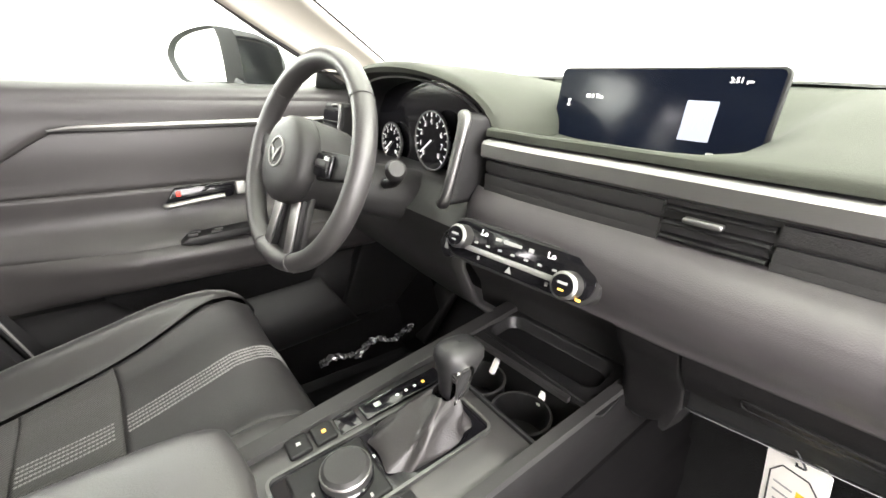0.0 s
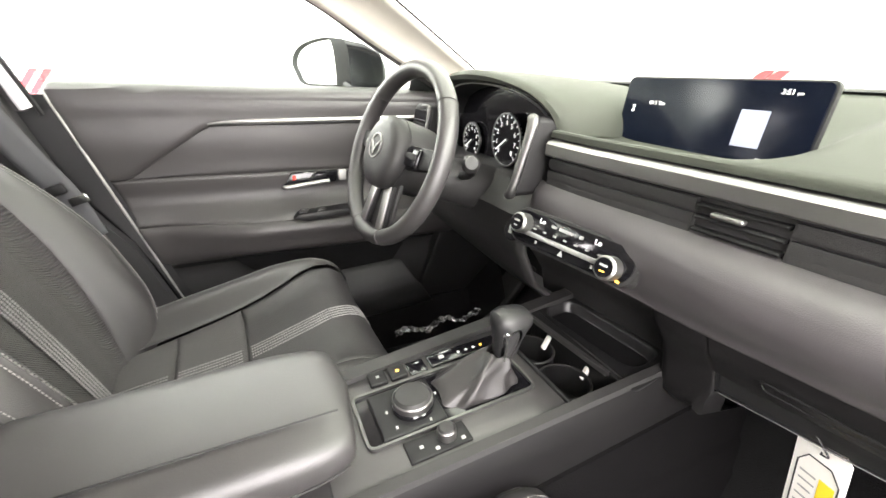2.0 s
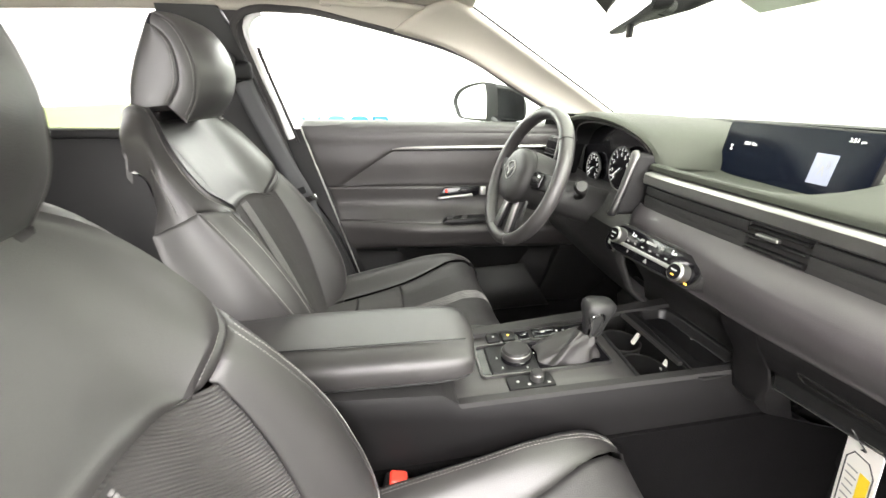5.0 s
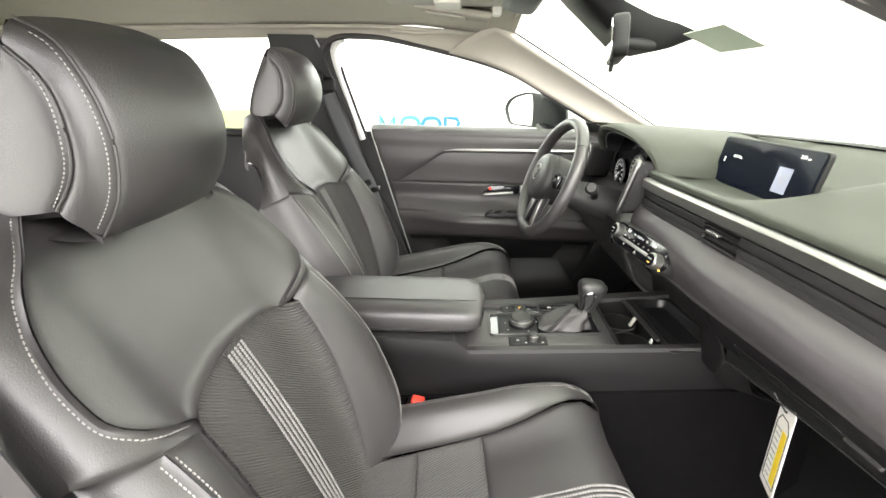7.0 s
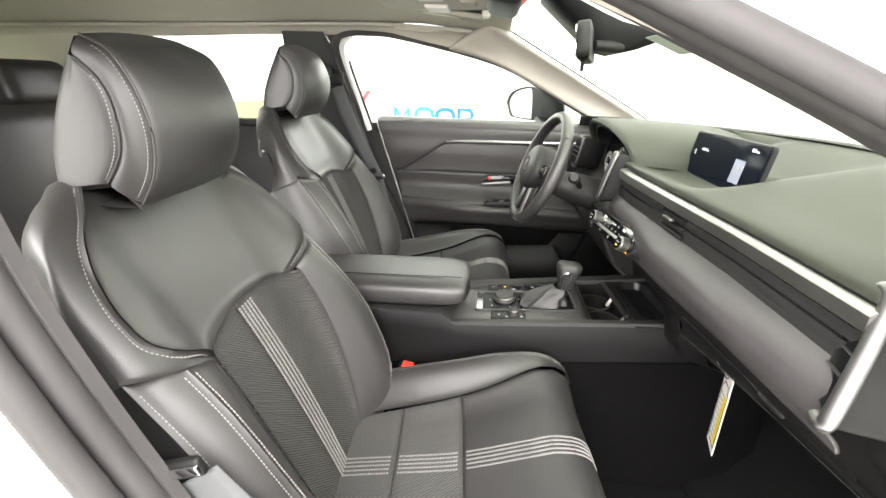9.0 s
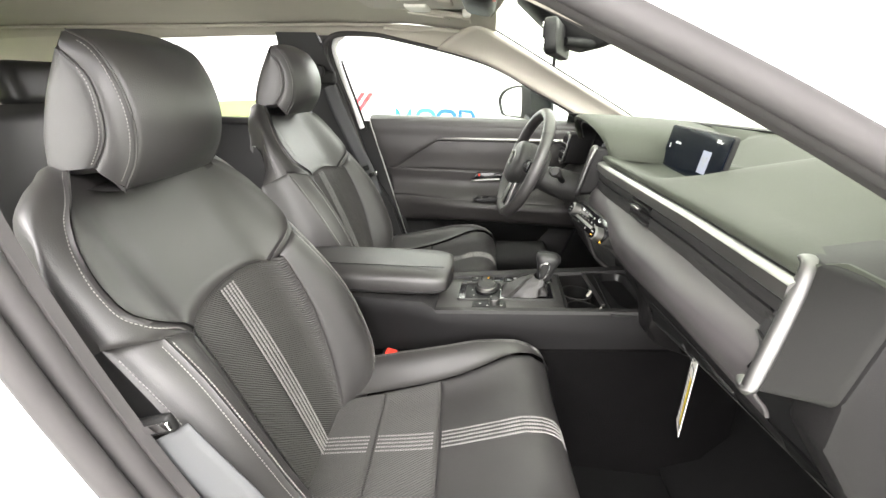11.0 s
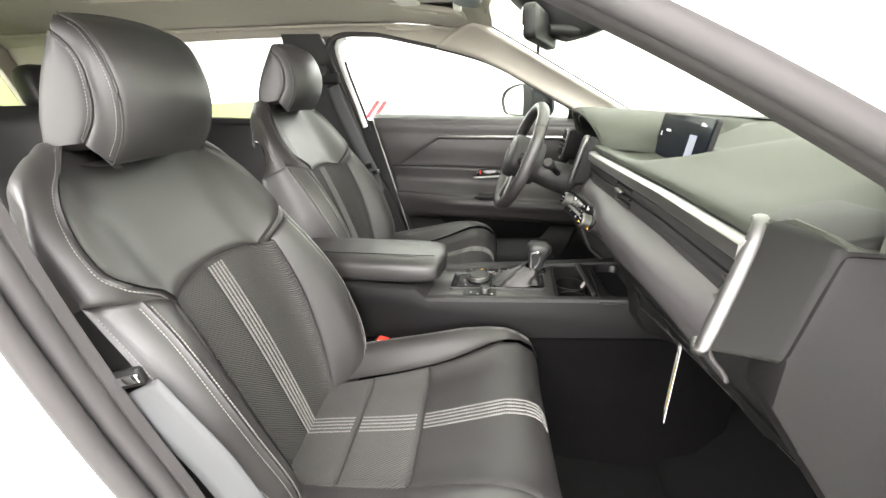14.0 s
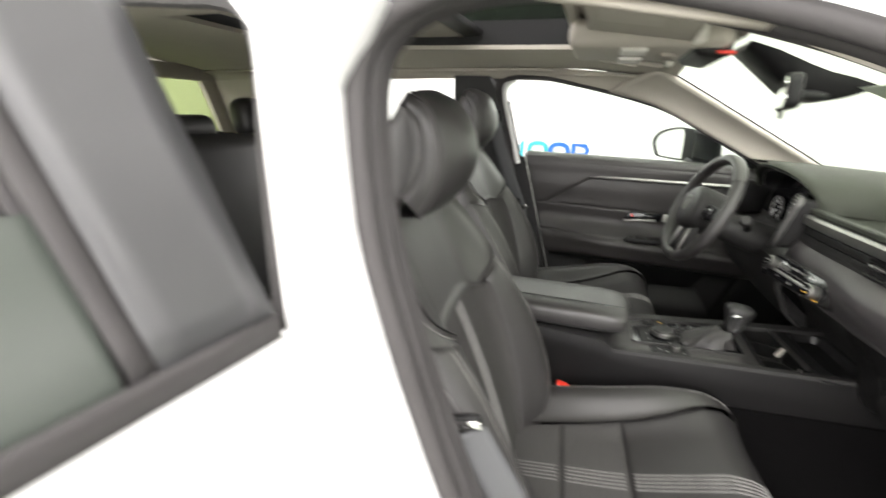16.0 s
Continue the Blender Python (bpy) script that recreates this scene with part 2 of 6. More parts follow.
def ring(outline, inset, depth):
    """A frame along an outline in x, y: outer edge, inner edge drawn in by inset, from z 0 to depth."""
    bm = bmesh.new()
    n = len(outline)
    c = Vector((sum(p[0] for p in outline) / n, sum(p[1] for p in outline) / n))
    rows = []
    for k, z in ((0, 0), (0, depth), (1, depth), (1, 0)):
        row = []
        for i in range(n):
            p, a, b = Vector(outline[i]), Vector(outline[i - 1]), Vector(outline[(i + 1) % n])
            t = (b - a).normalized()
            nrm = Vector((-t.y, t.x))
            if nrm.dot(c - p) < 0:
                nrm = -nrm
            q = p + nrm * inset * k
            row.append((q.x, q.y, z))
        rows.append(row)
    return grid(rows, closed_u=True, closed_v=True)


def disc(r, depth, n=40, bevel=0.0, hole=0.0):
    bm = bmesh.new()
    prof = [(hole, 0), (r, 0), (r, depth - bevel), (r - bevel, depth), (hole, depth)]
    rows = [[(p[0] * math.cos(2 * math.pi * k / n), p[0] * math.sin(2 * math.pi * k / n), p[1]) for p in prof] for k in range(n)]
    bm = grid(rows, closed_u=True, closed_v=hole > 0)
    bmesh.ops.remove_doubles(bm, verts=bm.verts[:], dist=1e-6)
    return bm


def moved(bm, m):
    bm.transform(m)
    return bm


def tube(path, r, n=10, closed=False, flat=1.0, up=(0, 0, 1)):
    """A rod along a path; r may be a list. flat squeezes the section along its second axis."""
    pts = [Vector(p) for p in path]
    rows = []
    for i, p in enumerate(pts):
        a = pts[i - 1] if (i or closed) else p
        b = pts[(i + 1) % len(pts)] if (i < len(pts) - 1 or closed) else p
        t = (b - a).normalized()
        s = t.cross(Vector(up))
        s = s.normalized() if s.length > 1e-4 else t.orthogonal().normalized()
        w = s.cross(t)
        rr = r[i] if isinstance(r, (list, tuple)) else r
        rows.append([p + s * rr * math.cos(2 * math.pi * k / n) + w * rr * flat * math.sin(2 * math.pi * k / n) for k in range(n)])
    return grid(rows, closed_u=closed, closed_v=True, caps=not closed)


def sweep(section, path, up=(0, 0, 1), closed=False, caps=True):
    """A section (side, up) carried along a path."""
    pts = [Vector(p) for p in path]
    rows = []
    for i, p in enumerate(pts):
        a = pts[i - 1] if (i or closed) else p
        b = pts[(i + 1) % len(pts)] if (i < len(pts) - 1 or closed) else p
        t = (b - a).normalized()
        s = t.cross(Vector(up)).normalized()
        w = s.cross(t)
        rows.append([p + s * q[0] + w * q[1] for q in section])
    return grid(rows, closed_u=closed, closed_v=True, caps=caps and not closed)


def spline(pts, n=8, closed=False):
    """A smooth path through points."""
    p = [Vector(q) for q in pts]
    out = []
    m = len(p)
    for i in range(m if closed else m - 1):
        a = p[i - 1] if (i or closed) else p[0] * 2 - p[1]
        b, c = p[i], p[(i + 1) % m]
        d = p[(i + 2) % m] if (i + 2 < m or closed) else c * 2 - b
        for k in range(n):
            t = k / n
            out.append(0.5 * (2 * b + (c - a) * t + (2 * a - 5 * b + 4 * c - d) * t * t + (3 * b - a - 3 * c + d) * t**3))
    if not closed:
        out.append(p[-1])
    return out


def edge_steps(n, length, groove):
    """Steps 0..1 that crowd at both ends, where a pad dips into its seam."""
    e = [0, groove * 0.15, groove * 0.4, groove * 0.8, groove * 1.5]
    lo = [min(0.4, x / length) for x in e]
    mid = list(np.linspace(lo[-1], 1 - lo[-1], n))[1:-1]
    return lo + mid + [1 - x for x in lo[::-1]]


def pad(f, nu=12, nv=12, lu=0.3, lv=0.3, groove=0.012, puff=0.005, sink=(1, 1, 1, 1), crown=0.0):
    """A padded panel on the surface f(a, b), a and b 0..1: it dips into the seams at its edges (sink: a0, a1, b0, b1)."""
    us, vs = edge_steps(nu, lu, groove), edge_steps(nv, lv, groove)
    rows = []
    for a in us:
        row = []
        for b in vs:
            p = Vector(f(a, b))
            e = 1e-3
            da = Vector(f(min(1, a + e), b)) - Vector(f(max(0, a - e), b))
            db = Vector(f(a, min(1, b + e))) - Vector(f(a, max(0, b - e)))
            n = da.cross(db)
            n = n.normalized() if n.length > 1e-12 else Vector((0, 0, 0))
            dip = 0.0
            for k, d in enumerate((a * lu, (1 - a) * lu, b * lv, (1 - b) * lv)):
                if sink[k]:
                    x = min(1, d / groove)
                    dip = max(dip, (1 - x) ** 2)
            row.append(p + n * (-puff * dip + crown * 16 * a * (1 - a) * b * (1 - b)))
        rows.append(row)
    return grid(rows)


def stitches(paths, length=0.0055, gap=0.0035, width=0.0014, lift=0.0007):
    """Dashes of thread along paths of (place, normal)."""
    verts, faces = [], []
    for path in paths:
        pts = [Vector(p) for p, n in path]
        nor = [Vector(n) for p, n in path]
        seg = [0.0]
        for i in range(1, len(pts)):
            seg.append(seg[-1] + (pts[i] - pts[i - 1]).length)
        d = 0.0
        while d + length < seg[-1]:
            i = int(np.clip(np.searchsorted(seg, d + length / 2) - 1, 0, len(pts) - 2))
            t = (d + length / 2 - seg[i]) / max(1e-9, seg[i + 1] - seg[i])
            c = pts[i].lerp(pts[i + 1], t)
            w = (pts[i + 1] - pts[i]).normalized()
            n = nor[i].lerp(nor[i + 1], t).normalized()
            s = w.cross(n).normalized()
            k = len(verts)
            for x, y in ((-1, -0.6), (-0.6, -1), (0.6, -1), (1, -0.6), (1, 0.6), (0.6, 1), (-0.6, 1), (-1, 0.6)):
                verts.append(c + w * x * length / 2 + s * y * width / 2 - n * 0.001)
            for x, y in ((-0.85, -0.5), (-0.5, -0.7), (0.5, -0.7), (0.85, -0.5), (0.85, 0.5), (0.5, 0.7), (-0.5, 0.7), (-0.85, 0.5)):
                verts.append(c + w * x * length / 2 + s * y * width / 2 + n * lift)
            for q in range(8):
                r = (q + 1) % 8
                faces.append((k + q, k + r, k + 8 + r, k + 8 + q))
            faces.append(tuple(range(k + 8, k + 16)))
            d += length + gap
    me = bpy.data.meshes.new("thread")
    me.from_pydata(verts, [], faces)
    bm = bmesh.new()
    bm.from_mesh(me)
    bpy.data.meshes.remove(me)
    return bm


def on_surface(f, path_ab, lift=0.0):
    """Places and normals along (a, b) pairs on a surface f."""
    out = []
    for a, b in path_ab:
        e = 1e-3
        n = (Vector(f(a + e, b)) - Vector(f(a - e, b))).cross(Vector(f(a, b + e)) - Vector(f(a, b - e))).normalized()
        out.append((Vector(f(a, b)) + n * lift, n))
    return out


def letters(text, size, m, depth=0.0004):
    """Flat writing with the built-in font, as a bmesh; m places its plane, the text's middle at 0, 0."""
    cu = bpy.data.curves.new("writing", "FONT")
    cu.body, cu.size, cu.extrude, cu.align_x, cu.align_y = text, size, depth, "CENTER", "CENTER"
    cu.resolution_u = 2
    ob = bpy.data.objects.new("writing", cu)
    scene.collection.objects.link(ob)
    dg = bpy.context.evaluated_depsgraph_get()
    dg.update()
    me = bpy.data.meshes.new_from_object(ob.evaluated_get(dg))
    bm = bmesh.new()
    bm.from_mesh(me)
    bpy.data.objects.remove(ob)
    bpy.data.curves.remove(cu)
    bpy.data.meshes.remove(me)
    bm.transform(m)
    return bm

# ---- the photo booth ----
def sheet(p, q, r, s):
    return grid([[p, q], [s, r]])


solo("floor", prism([(-6, -6), (6, -6), (6, 7), (-6, 7)], -0.1, 0.0, "z"), FLOOR, "pale matt floor of the photo booth", "floor", kind="structure", smooth=False)
solo("ceiling", prism([(-6, -6), (6, -6), (6, 7), (-6, 7)], 3.8, 3.9, "z"), WALL, "white ceiling of the photo booth", "ceiling", kind="structure", smooth=False)
solo("wall_west", rbox((-6.05, 0.5, 1.9), (0.1, 13, 3.8), 0), WALL, "white wall of the photo booth", "wall", kind="structure", smooth=False)
solo("wall_east", rbox((6.05, 0.5, 1.9), (0.1, 13, 3.8), 0), WALL, "white wall of the photo booth", "wall", kind="structure", smooth=False)
solo("wall_north", rbox((0, 7.05, 1.9), (12.2, 0.1, 3.8), 0), WALL, "white wall of the photo booth", "wall", kind="structure", smooth=False)
solo("wall_south", rbox((0, -6.05, 1.9), (12.2, 0.1, 3.8), 0), WALL, "white wall of the photo booth", "wall", kind="structure", smooth=False)


# ---- car shell ----
def mirror_x(pts):
    return [(-p[0], p[1], p[2]) for p in pts]


def ribbon(a, b, n=28, bulge=0.0, rows=8):
    """A curved strip between two paths, bowed by bulge."""
    pa, pb = resample(a, n), resample(b, n)
    out = []
    for i in range(n):
        p, q = pa[i], pb[i]
        t = (pa[min(i + 1, n - 1)] - pa[max(i - 1, 0)]).normalized()
        nrm = t.cross(q - p).normalized()
        out.append([p.lerp(q, k / rows) + nrm * bulge * 4 * (k / rows) * (1 - k / rows) for k in range(rows + 1)])
    return grid(out)


def resample(pts, n):
    p = spline(pts, 12) if len(pts) > 2 else [Vector(q) for q in pts]
    d = [0.0]
    for i in range(1, len(p)):
        d.append(d[-1] + (p[i] - p[i - 1]).length)
    out = []
    for k in range(n):
        x = d[-1] * k / (n - 1)
        i = int(np.clip(np.searchsorted(d, x) - 1, 0, len(p) - 2))
        out.append(p[i].lerp(p[i + 1], (x - d[i]) / max(1e-9, d[i + 1] - d[i])))
    return out


shell = thing("car_body", (0, 0, 0.2), "white crossover body with its beige roof lining, passenger side open", "car")

# floor pan, tunnel and firewall
part("floor_pan", prism([(-0.74, -1.5), (0.7, -1.5), (0.7, 1.3), (-0.74, 1.3)], 0.28, 0.335, "z"), CARPET, shell, "black carpeted floor")
toe = [[(x, y, z) for x in np.linspace(-0.74, 0.68, 8)] for y, z in ((1.0, 0.336), (1.1, 0.37), (1.22, 0.5), (1.3, 0.7), (1.34, 1.08))]
part("firewall", grid(toe), CARPET, shell, "dark carpeted firewall", modifiers=[("SOLIDIFY", {"thickness": 0.02, "offset": -1})])

# far windscreen pillar, trim between the door glass and the windscreen
LOW = [(-0.600, 0.06, 1.403), (-0.60, 0.147, 1.398), (-0.63, 0.471, 1.326), (-0.70, 0.685, 1.226), (-0.748, 0.86, 1.14)]
WS_L = [(-0.50, 0.44, 1.438), (-0.52, 0.485, 1.421), (-0.62, 0.734, 1.30), (-0.72, 0.983, 1.178), (-0.745, 1.06, 1.135)]
part("pillar_trim", ribbon([(-0.608, 0.30, 1.372), (-0.63, 0.471, 1.326), (-0.70, 0.685, 1.226), (-0.748, 0.86, 1.14)], WS_L, bulge=-0.012), PILLAR, shell,
     "beige windscreen pillar trim", modifiers=[("SOLIDIFY", {"thickness": 0.012, "offset": -1})])
SEAL = [(-0.715, 0.07, 0.70), (-0.711, 0.0, 0.90), (-0.688, -0.066, 1.12), (-0.650, -0.104, 1.26), (-0.626, -0.118, 1.335), (-0.610, -0.108, 1.382), (-0.600, -0.06, 1.406), (-0.596, 0.02, 1.409)]
part("pillar_seal", tube(resample(SEAL + LOW[1:], 110), 0.010, 8), RUBBER, shell, "grey rubber door seal")
part("windscreen_edge", tube(resample([(p[0] - 0.004, p[1] + 0.004, p[2] + 0.002) for p in WS_L], 20), 0.0025, 6), PLASTIC_DARK, shell)

# headliner: a crowned sheet with an opening for the sunroof, rails along its sides
SUN_X, SUN_Y = (-0.25, 0.30), (-0.72, 0.20)


def roof_z(x, y):
    return 1.478 - 0.13 * x * x - 0.025 * max(0.0, y - 0.2) / 0.3 - 0.02 * max(0, -y) / 1.2


xs = sorted(set([round(v, 4) for v in np.linspace(-0.56, 0.56, 29)] + list(SUN_X)))
ys = sorted(set([round(v, 4) for v in np.linspace(-1.64, 0.5, 44)] + list(SUN_Y)))
roof = bmesh.new()
rv = {(x, y): roof.verts.new((x, y, roof_z(x, y))) for x in xs for y in ys}
for i in range(len(xs) - 1):
    for j in range(len(ys) - 1):
        if SUN_X[0] <= xs[i] < SUN_X[1] and SUN_Y[0] <= ys[j] < SUN_Y[1]:
            continue
        roof.faces.new((rv[xs[i], ys[j]], rv[xs[i + 1], ys[j]], rv[xs[i + 1], ys[j + 1]], rv[xs[i], ys[j + 1]]))
part("headliner", roof, HEADLINER, shell, "beige knitted roof lining", modifiers=[("SOLIDIFY", {"thickness": 0.012, "offset": 1})])
rail_in = [(-0.555, y, roof_z(-0.555, y)) for y in (-1.64, -0.8, -0.3, 0.1, 0.42)]
rail_out = [(-0.625, -1.64, 1.37), (-0.625, -0.8, 1.392), (-0.62, -0.3, 1.407), (-0.603, 0.1, 1.40), (-0.618, 0.36, 1.355)]
part("roof_rail", ribbon(rail_in, rail_out, bulge=0.012), HEADLINER, shell, "beige roof rail lining", modifiers=[("SOLIDIFY", {"thickness": 0.01, "offset": -1})])
part("roof_rail", ribbon(mirror_x(rail_in), [(0.66, -1.64, 1.37), (0.665, -0.8, 1.39), (0.665, -0.3, 1.40), (0.64, 0.1, 1.40), (0.61, 0.42, 1.36)], bulge=-0.012), HEADLINER, shell,
     "beige roof rail lining", modifiers=[("SOLIDIFY", {"thickness": 0.01, "offset": -1})])
part("windscreen_header", ribbon([(-0.50, 0.44, 1.438), (0, 0.47, 1.448), (0.52, 0.44, 1.43)], [(-0.50, 0.47, 1.432), (0, 0.53, 1.438), (0.52, 0.47, 1.42)], bulge=0.004), HEADLINER, shell)
part("roof_skin", grid([[(x, y, roof_z(x, y) + 0.05 + 0.04 * (1 - (x / 0.7) ** 2)) for x in np.linspace(-0.68, 0.70, 16)] for y in np.linspace(-1.4, SUN_Y[0] - 0.06, 10)]), PAINT, shell,
     "white painted roof")
part("roof_skin", grid([[(x, y, roof_z(x, y) + 0.05 + 0.03 * (1 - (x / 0.7) ** 2)) for x in np.linspace(-0.66, -0.3, 6)] for y in np.linspace(SUN_Y[0] - 0.06, 0.5, 10)]), PAINT, shell, "white painted roof")
part("roof_skin", grid([[(x, y, roof_z(x, y) + 0.05 + 0.03 * (1 - (x / 0.7) ** 2)) for x in np.linspace(0.35, 0.68, 6)] for y in np.linspace(SUN_Y[0] - 0.06, 0.5, 10)]), PAINT, shell, "white painted roof")
part("roof_skin", grid([[(x, y, roof_z(x, y) + 0.05 + 0.03 * (1 - (x / 0.7) ** 2)) for x in np.linspace(-0.3, 0.35, 8)] for y in np.linspace(0.26, 0.5, 5)]), PAINT, shell, "white painted roof")

# sunroof: dark well, sliding glass and shade
well = thing("sunroof", (0, -0.2, 1.46), "dark framed glass sunroof with its beige shade half drawn", "sunroof")
cx, cy = (SUN_X[0] + SUN_X[1]) / 2, (SUN_Y[0] + SUN_Y[1]) / 2
w, d = SUN_X[1] - SUN_X[0], SUN_Y[1] - SUN_Y[0]
part("well", moved(ring(rounded(w + 0.012, d + 0.012, 0.03), 0.006, 0.07), pose(cx, cy, 1.468)), PLASTIC_DARK, well, "black sunroof well")
part("rim", moved(ring(rounded(w + 0.03, d + 0.03, 0.035), 0.018, 0.012), pose(cx, cy, 1.458)), HEADLINER, well)
pane = part("pane", rbox((cx, cy, 1.54), (w + 0.1, d + 0.1, 0.006), 0.002), GLASS_ROOF, well, "tinted sunroof glass")
pane.visible_shadow = False
part("shade", rbox((cx, -0.43, 1.497), (w - 0.01, 0.56, 0.008), 0.003), HEADLINER, well, "beige sliding shade")
part("crossbar", rbox((cx, -0.12, 1.505), (w, 0.06, 0.02), 0.006), PLASTIC_DARK, well)

# far centre pillar and rear side
BP = [(-0.285, 1.41), (-0.14, 1.41), (-0.122, 1.37), (-0.078, 1.20), (-0.012, 0.95), (0.025, 0.86), (0.09, 0.76), (0.18, 0.5), (0.22, 0.36), (-0.28, 0.36), (-0.30, 0.8), (-0.31, 1.1)]


def bent(bm, z0=1.05, lean=0.36, drop=0.0):
    """Leans the upper part of a side panel inwards."""
    for v in bm.verts:
        v.co.x += max(0.0, v.co.z - z0) * lean * (1 if v.co.x < 0 else -1)
    return bm


def cut_plate(poly, a0, a1, steps=7):
    bm = prism(poly, a0, a1, "x")
    for k in range(1, steps):
        z = 0.36 + (1.41 - 0.36) * k / steps
        bmesh.ops.bisect_plane(bm, geom=bm.verts[:] + bm.edges[:] + bm.faces[:], plane_co=(0, 0, z), plane_no=(0, 0, 1))
    return bm


part("centre_pillar_trim", bent(cut_plate(BP, -0.745, -0.715)), PILLAR_DARK, shell, "charcoal centre pillar trim")
FRAME = [(-0.600, 0.09, 1.402), (-0.602, 0.02, 1.404), (-0.606, -0.045, 1.398), (-0.618, -0.082, 1.375), (-0.636, -0.090, 1.335), (-0.66, -0.075, 1.26), (-0.70, -0.038, 1.12), (-0.725, 0.03, 0.90), (-0.73, 0.10, 0.70), (-0.73, 0.19, 0.48)]
frame_path = resample(FRAME, 70)
part("pillar_edge", tube([p + Vector((-0.012, 0.0, 0.006)) for p in frame_path[8:] if p.z > 1.06], 0.011, 8), PAINT, shell, "white painted door frame edge")
part("glass_seal", tube([p + Vector((-0.03, 0.016, -0.008)) for p in frame_path[14:] if p.z > 1.06], 0.005, 6), PLASTIC_DARK, shell, "black glass run")
trim_edge = [(-0.735 + max(0.0, z - 1.05) * 0.36, y, z) for y, z in ((-0.14, 1.41), (-0.122, 1.37), (-0.078, 1.20), (-0.045, 1.07))]
part("door_jamb", ribbon(trim_edge, [(-0.612, -0.075, 1.408), (-0.64, -0.092, 1.365), (-0.672, -0.075, 1.26), (-0.72, -0.022, 1.07)], 20, 0.004), RUBBER, shell, "grey rubber lined door frame")
part("door_jamb", ribbon([(-0.742, -0.045, 1.07), (-0.742, 0.0, 0.92), (-0.742, 0.10, 0.74), (-0.742, 0.22, 0.40)], [(-0.748, 0.02, 1.07), (-0.748, 0.07, 0.92), (-0.748, 0.13, 0.74), (-0.748, 0.26, 0.40)], 16), PLASTIC_DARK, shell, "dark gap beside the door")
part("jamb_plate", prism([(-0.27, 1.098), (0.10, 1.098), (0.30, 0.36), (-0.27, 0.36)], -0.80, -0.785, "x"), PLASTIC_DARK, shell, "dark jamb behind the centre pillar")
part("side_lining", prism([(-1.5, 0.36), (-0.26, 0.36), (-0.29, 1.08), (-1.5, 1.10)], -0.78, -0.74, "x", 0.006), PLASTIC_DARK, shell, "dark rear door lining")
part("rear_quarter", bent(cut_plate([(-1.02, 1.40), (-0.86, 1.40), (-0.98, 1.09), (-1.6, 1.09), (-1.6, 1.40)], -0.76, -0.73, 4)), PILLAR, shell, "beige rear quarter lining")
g = part("rear_side_glass", bent(prism([(-0.98, 1.09), (-0.3, 1.09), (-0.3, 1.182), (-0.96, 1.142)], -0.765, -0.76, "x")), GLASS_DARK, shell, "green-tinted rear side glass, mostly lowered")
g.visible_shadow = False
part("rear_sill", rbox((-0.735, -0.7, 1.085), (0.05, 0.85, 0.03), 0.008), PLASTIC_DARK, shell)

# windscreen
ws_top = [(-0.50, 0.455, 1.437), (0, 0.53, 1.45), (0.52, 0.455, 1.43)]
ws_bot = [(-0.745, 1.065, 1.13), (0, 1.34, 1.135), (0.72, 1.06, 1.12)]
g = part("windscreen", ribbon(ws_top, ws_bot, 24, 0.02), GLASS_FRONT, shell, "clear windscreen")
g.visible_shadow = False

# near side: door opening with its seals, painted pillar and sill
OPEN = [(0.70, 0.96, 1.10), (0.668, 0.79, 1.20), (0.632, 0.63, 1.282), (0.60, 0.46, 1.355), (0.612, 0.27, 1.392), (0.65, 0.155, 1.385), (0.683, 0.088, 1.352), (0.70, 0.066, 1.29), (0.712, 0.085, 1.15),
        (0.716, 0.125, 1.02), (0.715, 0.18, 0.87), (0.712, 0.235, 0.74), (0.71, 0.29, 0.58), (0.705, 0.36, 0.46), (0.70, 0.48, 0.415), (0.70, 0.7, 0.41), (0.70, 1.0, 0.41)]
loop = resample(OPEN, 130)
for name, off, r in (("door_seal", (0, 0, 0), 0.013), ("door_seal", (0.026, 0.0, 0.0), 0.012)):
    def shifted(i, p, k):
        t = (loop[min(i + 1, 129)] - loop[max(i - 1, 0)]).normalized()
        out = t.cross(Vector((1, 0, 0))).normalized()
        c = Vector((0.68, 0.55, 0.9))
        return p + (out if out.dot(p - c) > 0 else -out) * k
    part(name, tube([shifted(i, p + Vector(off), 0.004 if r > 0.01 else 0.014) for i, p in enumerate(loop)], r, 10, up=(1, 0, 0)), RUBBER, shell, "grey rubber door seal")


def jamb(depths):
    """The painted band outside the seal, all round the opening."""
    rows = []
    for i, p in enumerate(loop):
        t = (loop[min(i + 1, 129)] - loop[max(i - 1, 0)]).normalized()
        out = t.cross(Vector((1, 0, 0))).normalized()
        if out.dot(p - Vector((0.68, 0.55, 0.9))) < 0:
            out = -out
        rows.append([p + Vector((dx, 0, 0)) + out * do for dx, do in depths])
    return grid(rows)


part("door_frame", jamb([(0.0, 0.012), (0.03, 0.014), (0.036, 0.022), (0.04, 0.03), (0.062, 0.034), (0.07, 0.05)]), PAINT, shell, "white painted door frame")
part("inner_trim_edge", jamb([(-0.004, 0.004), (-0.012, -0.006), (-0.022, -0.008), (-0.03, 0.004), (-0.035, 0.03)]), RUBBER, shell)
part("pillar_trim", ribbon([(0.69, 0.955, 1.11), (0.655, 0.785, 1.205), (0.617, 0.625, 1.288), (0.585, 0.455, 1.36)],
                           [(0.68, 1.05, 1.13), (0.62, 0.82, 1.262), (0.56, 0.63, 1.352), (0.52, 0.45, 1.425)], bulge=0.012), PILLAR, shell, "beige windscreen pillar trim",
     modifiers=[("SOLIDIFY", {"thickness": 0.01, "offset": -1})])
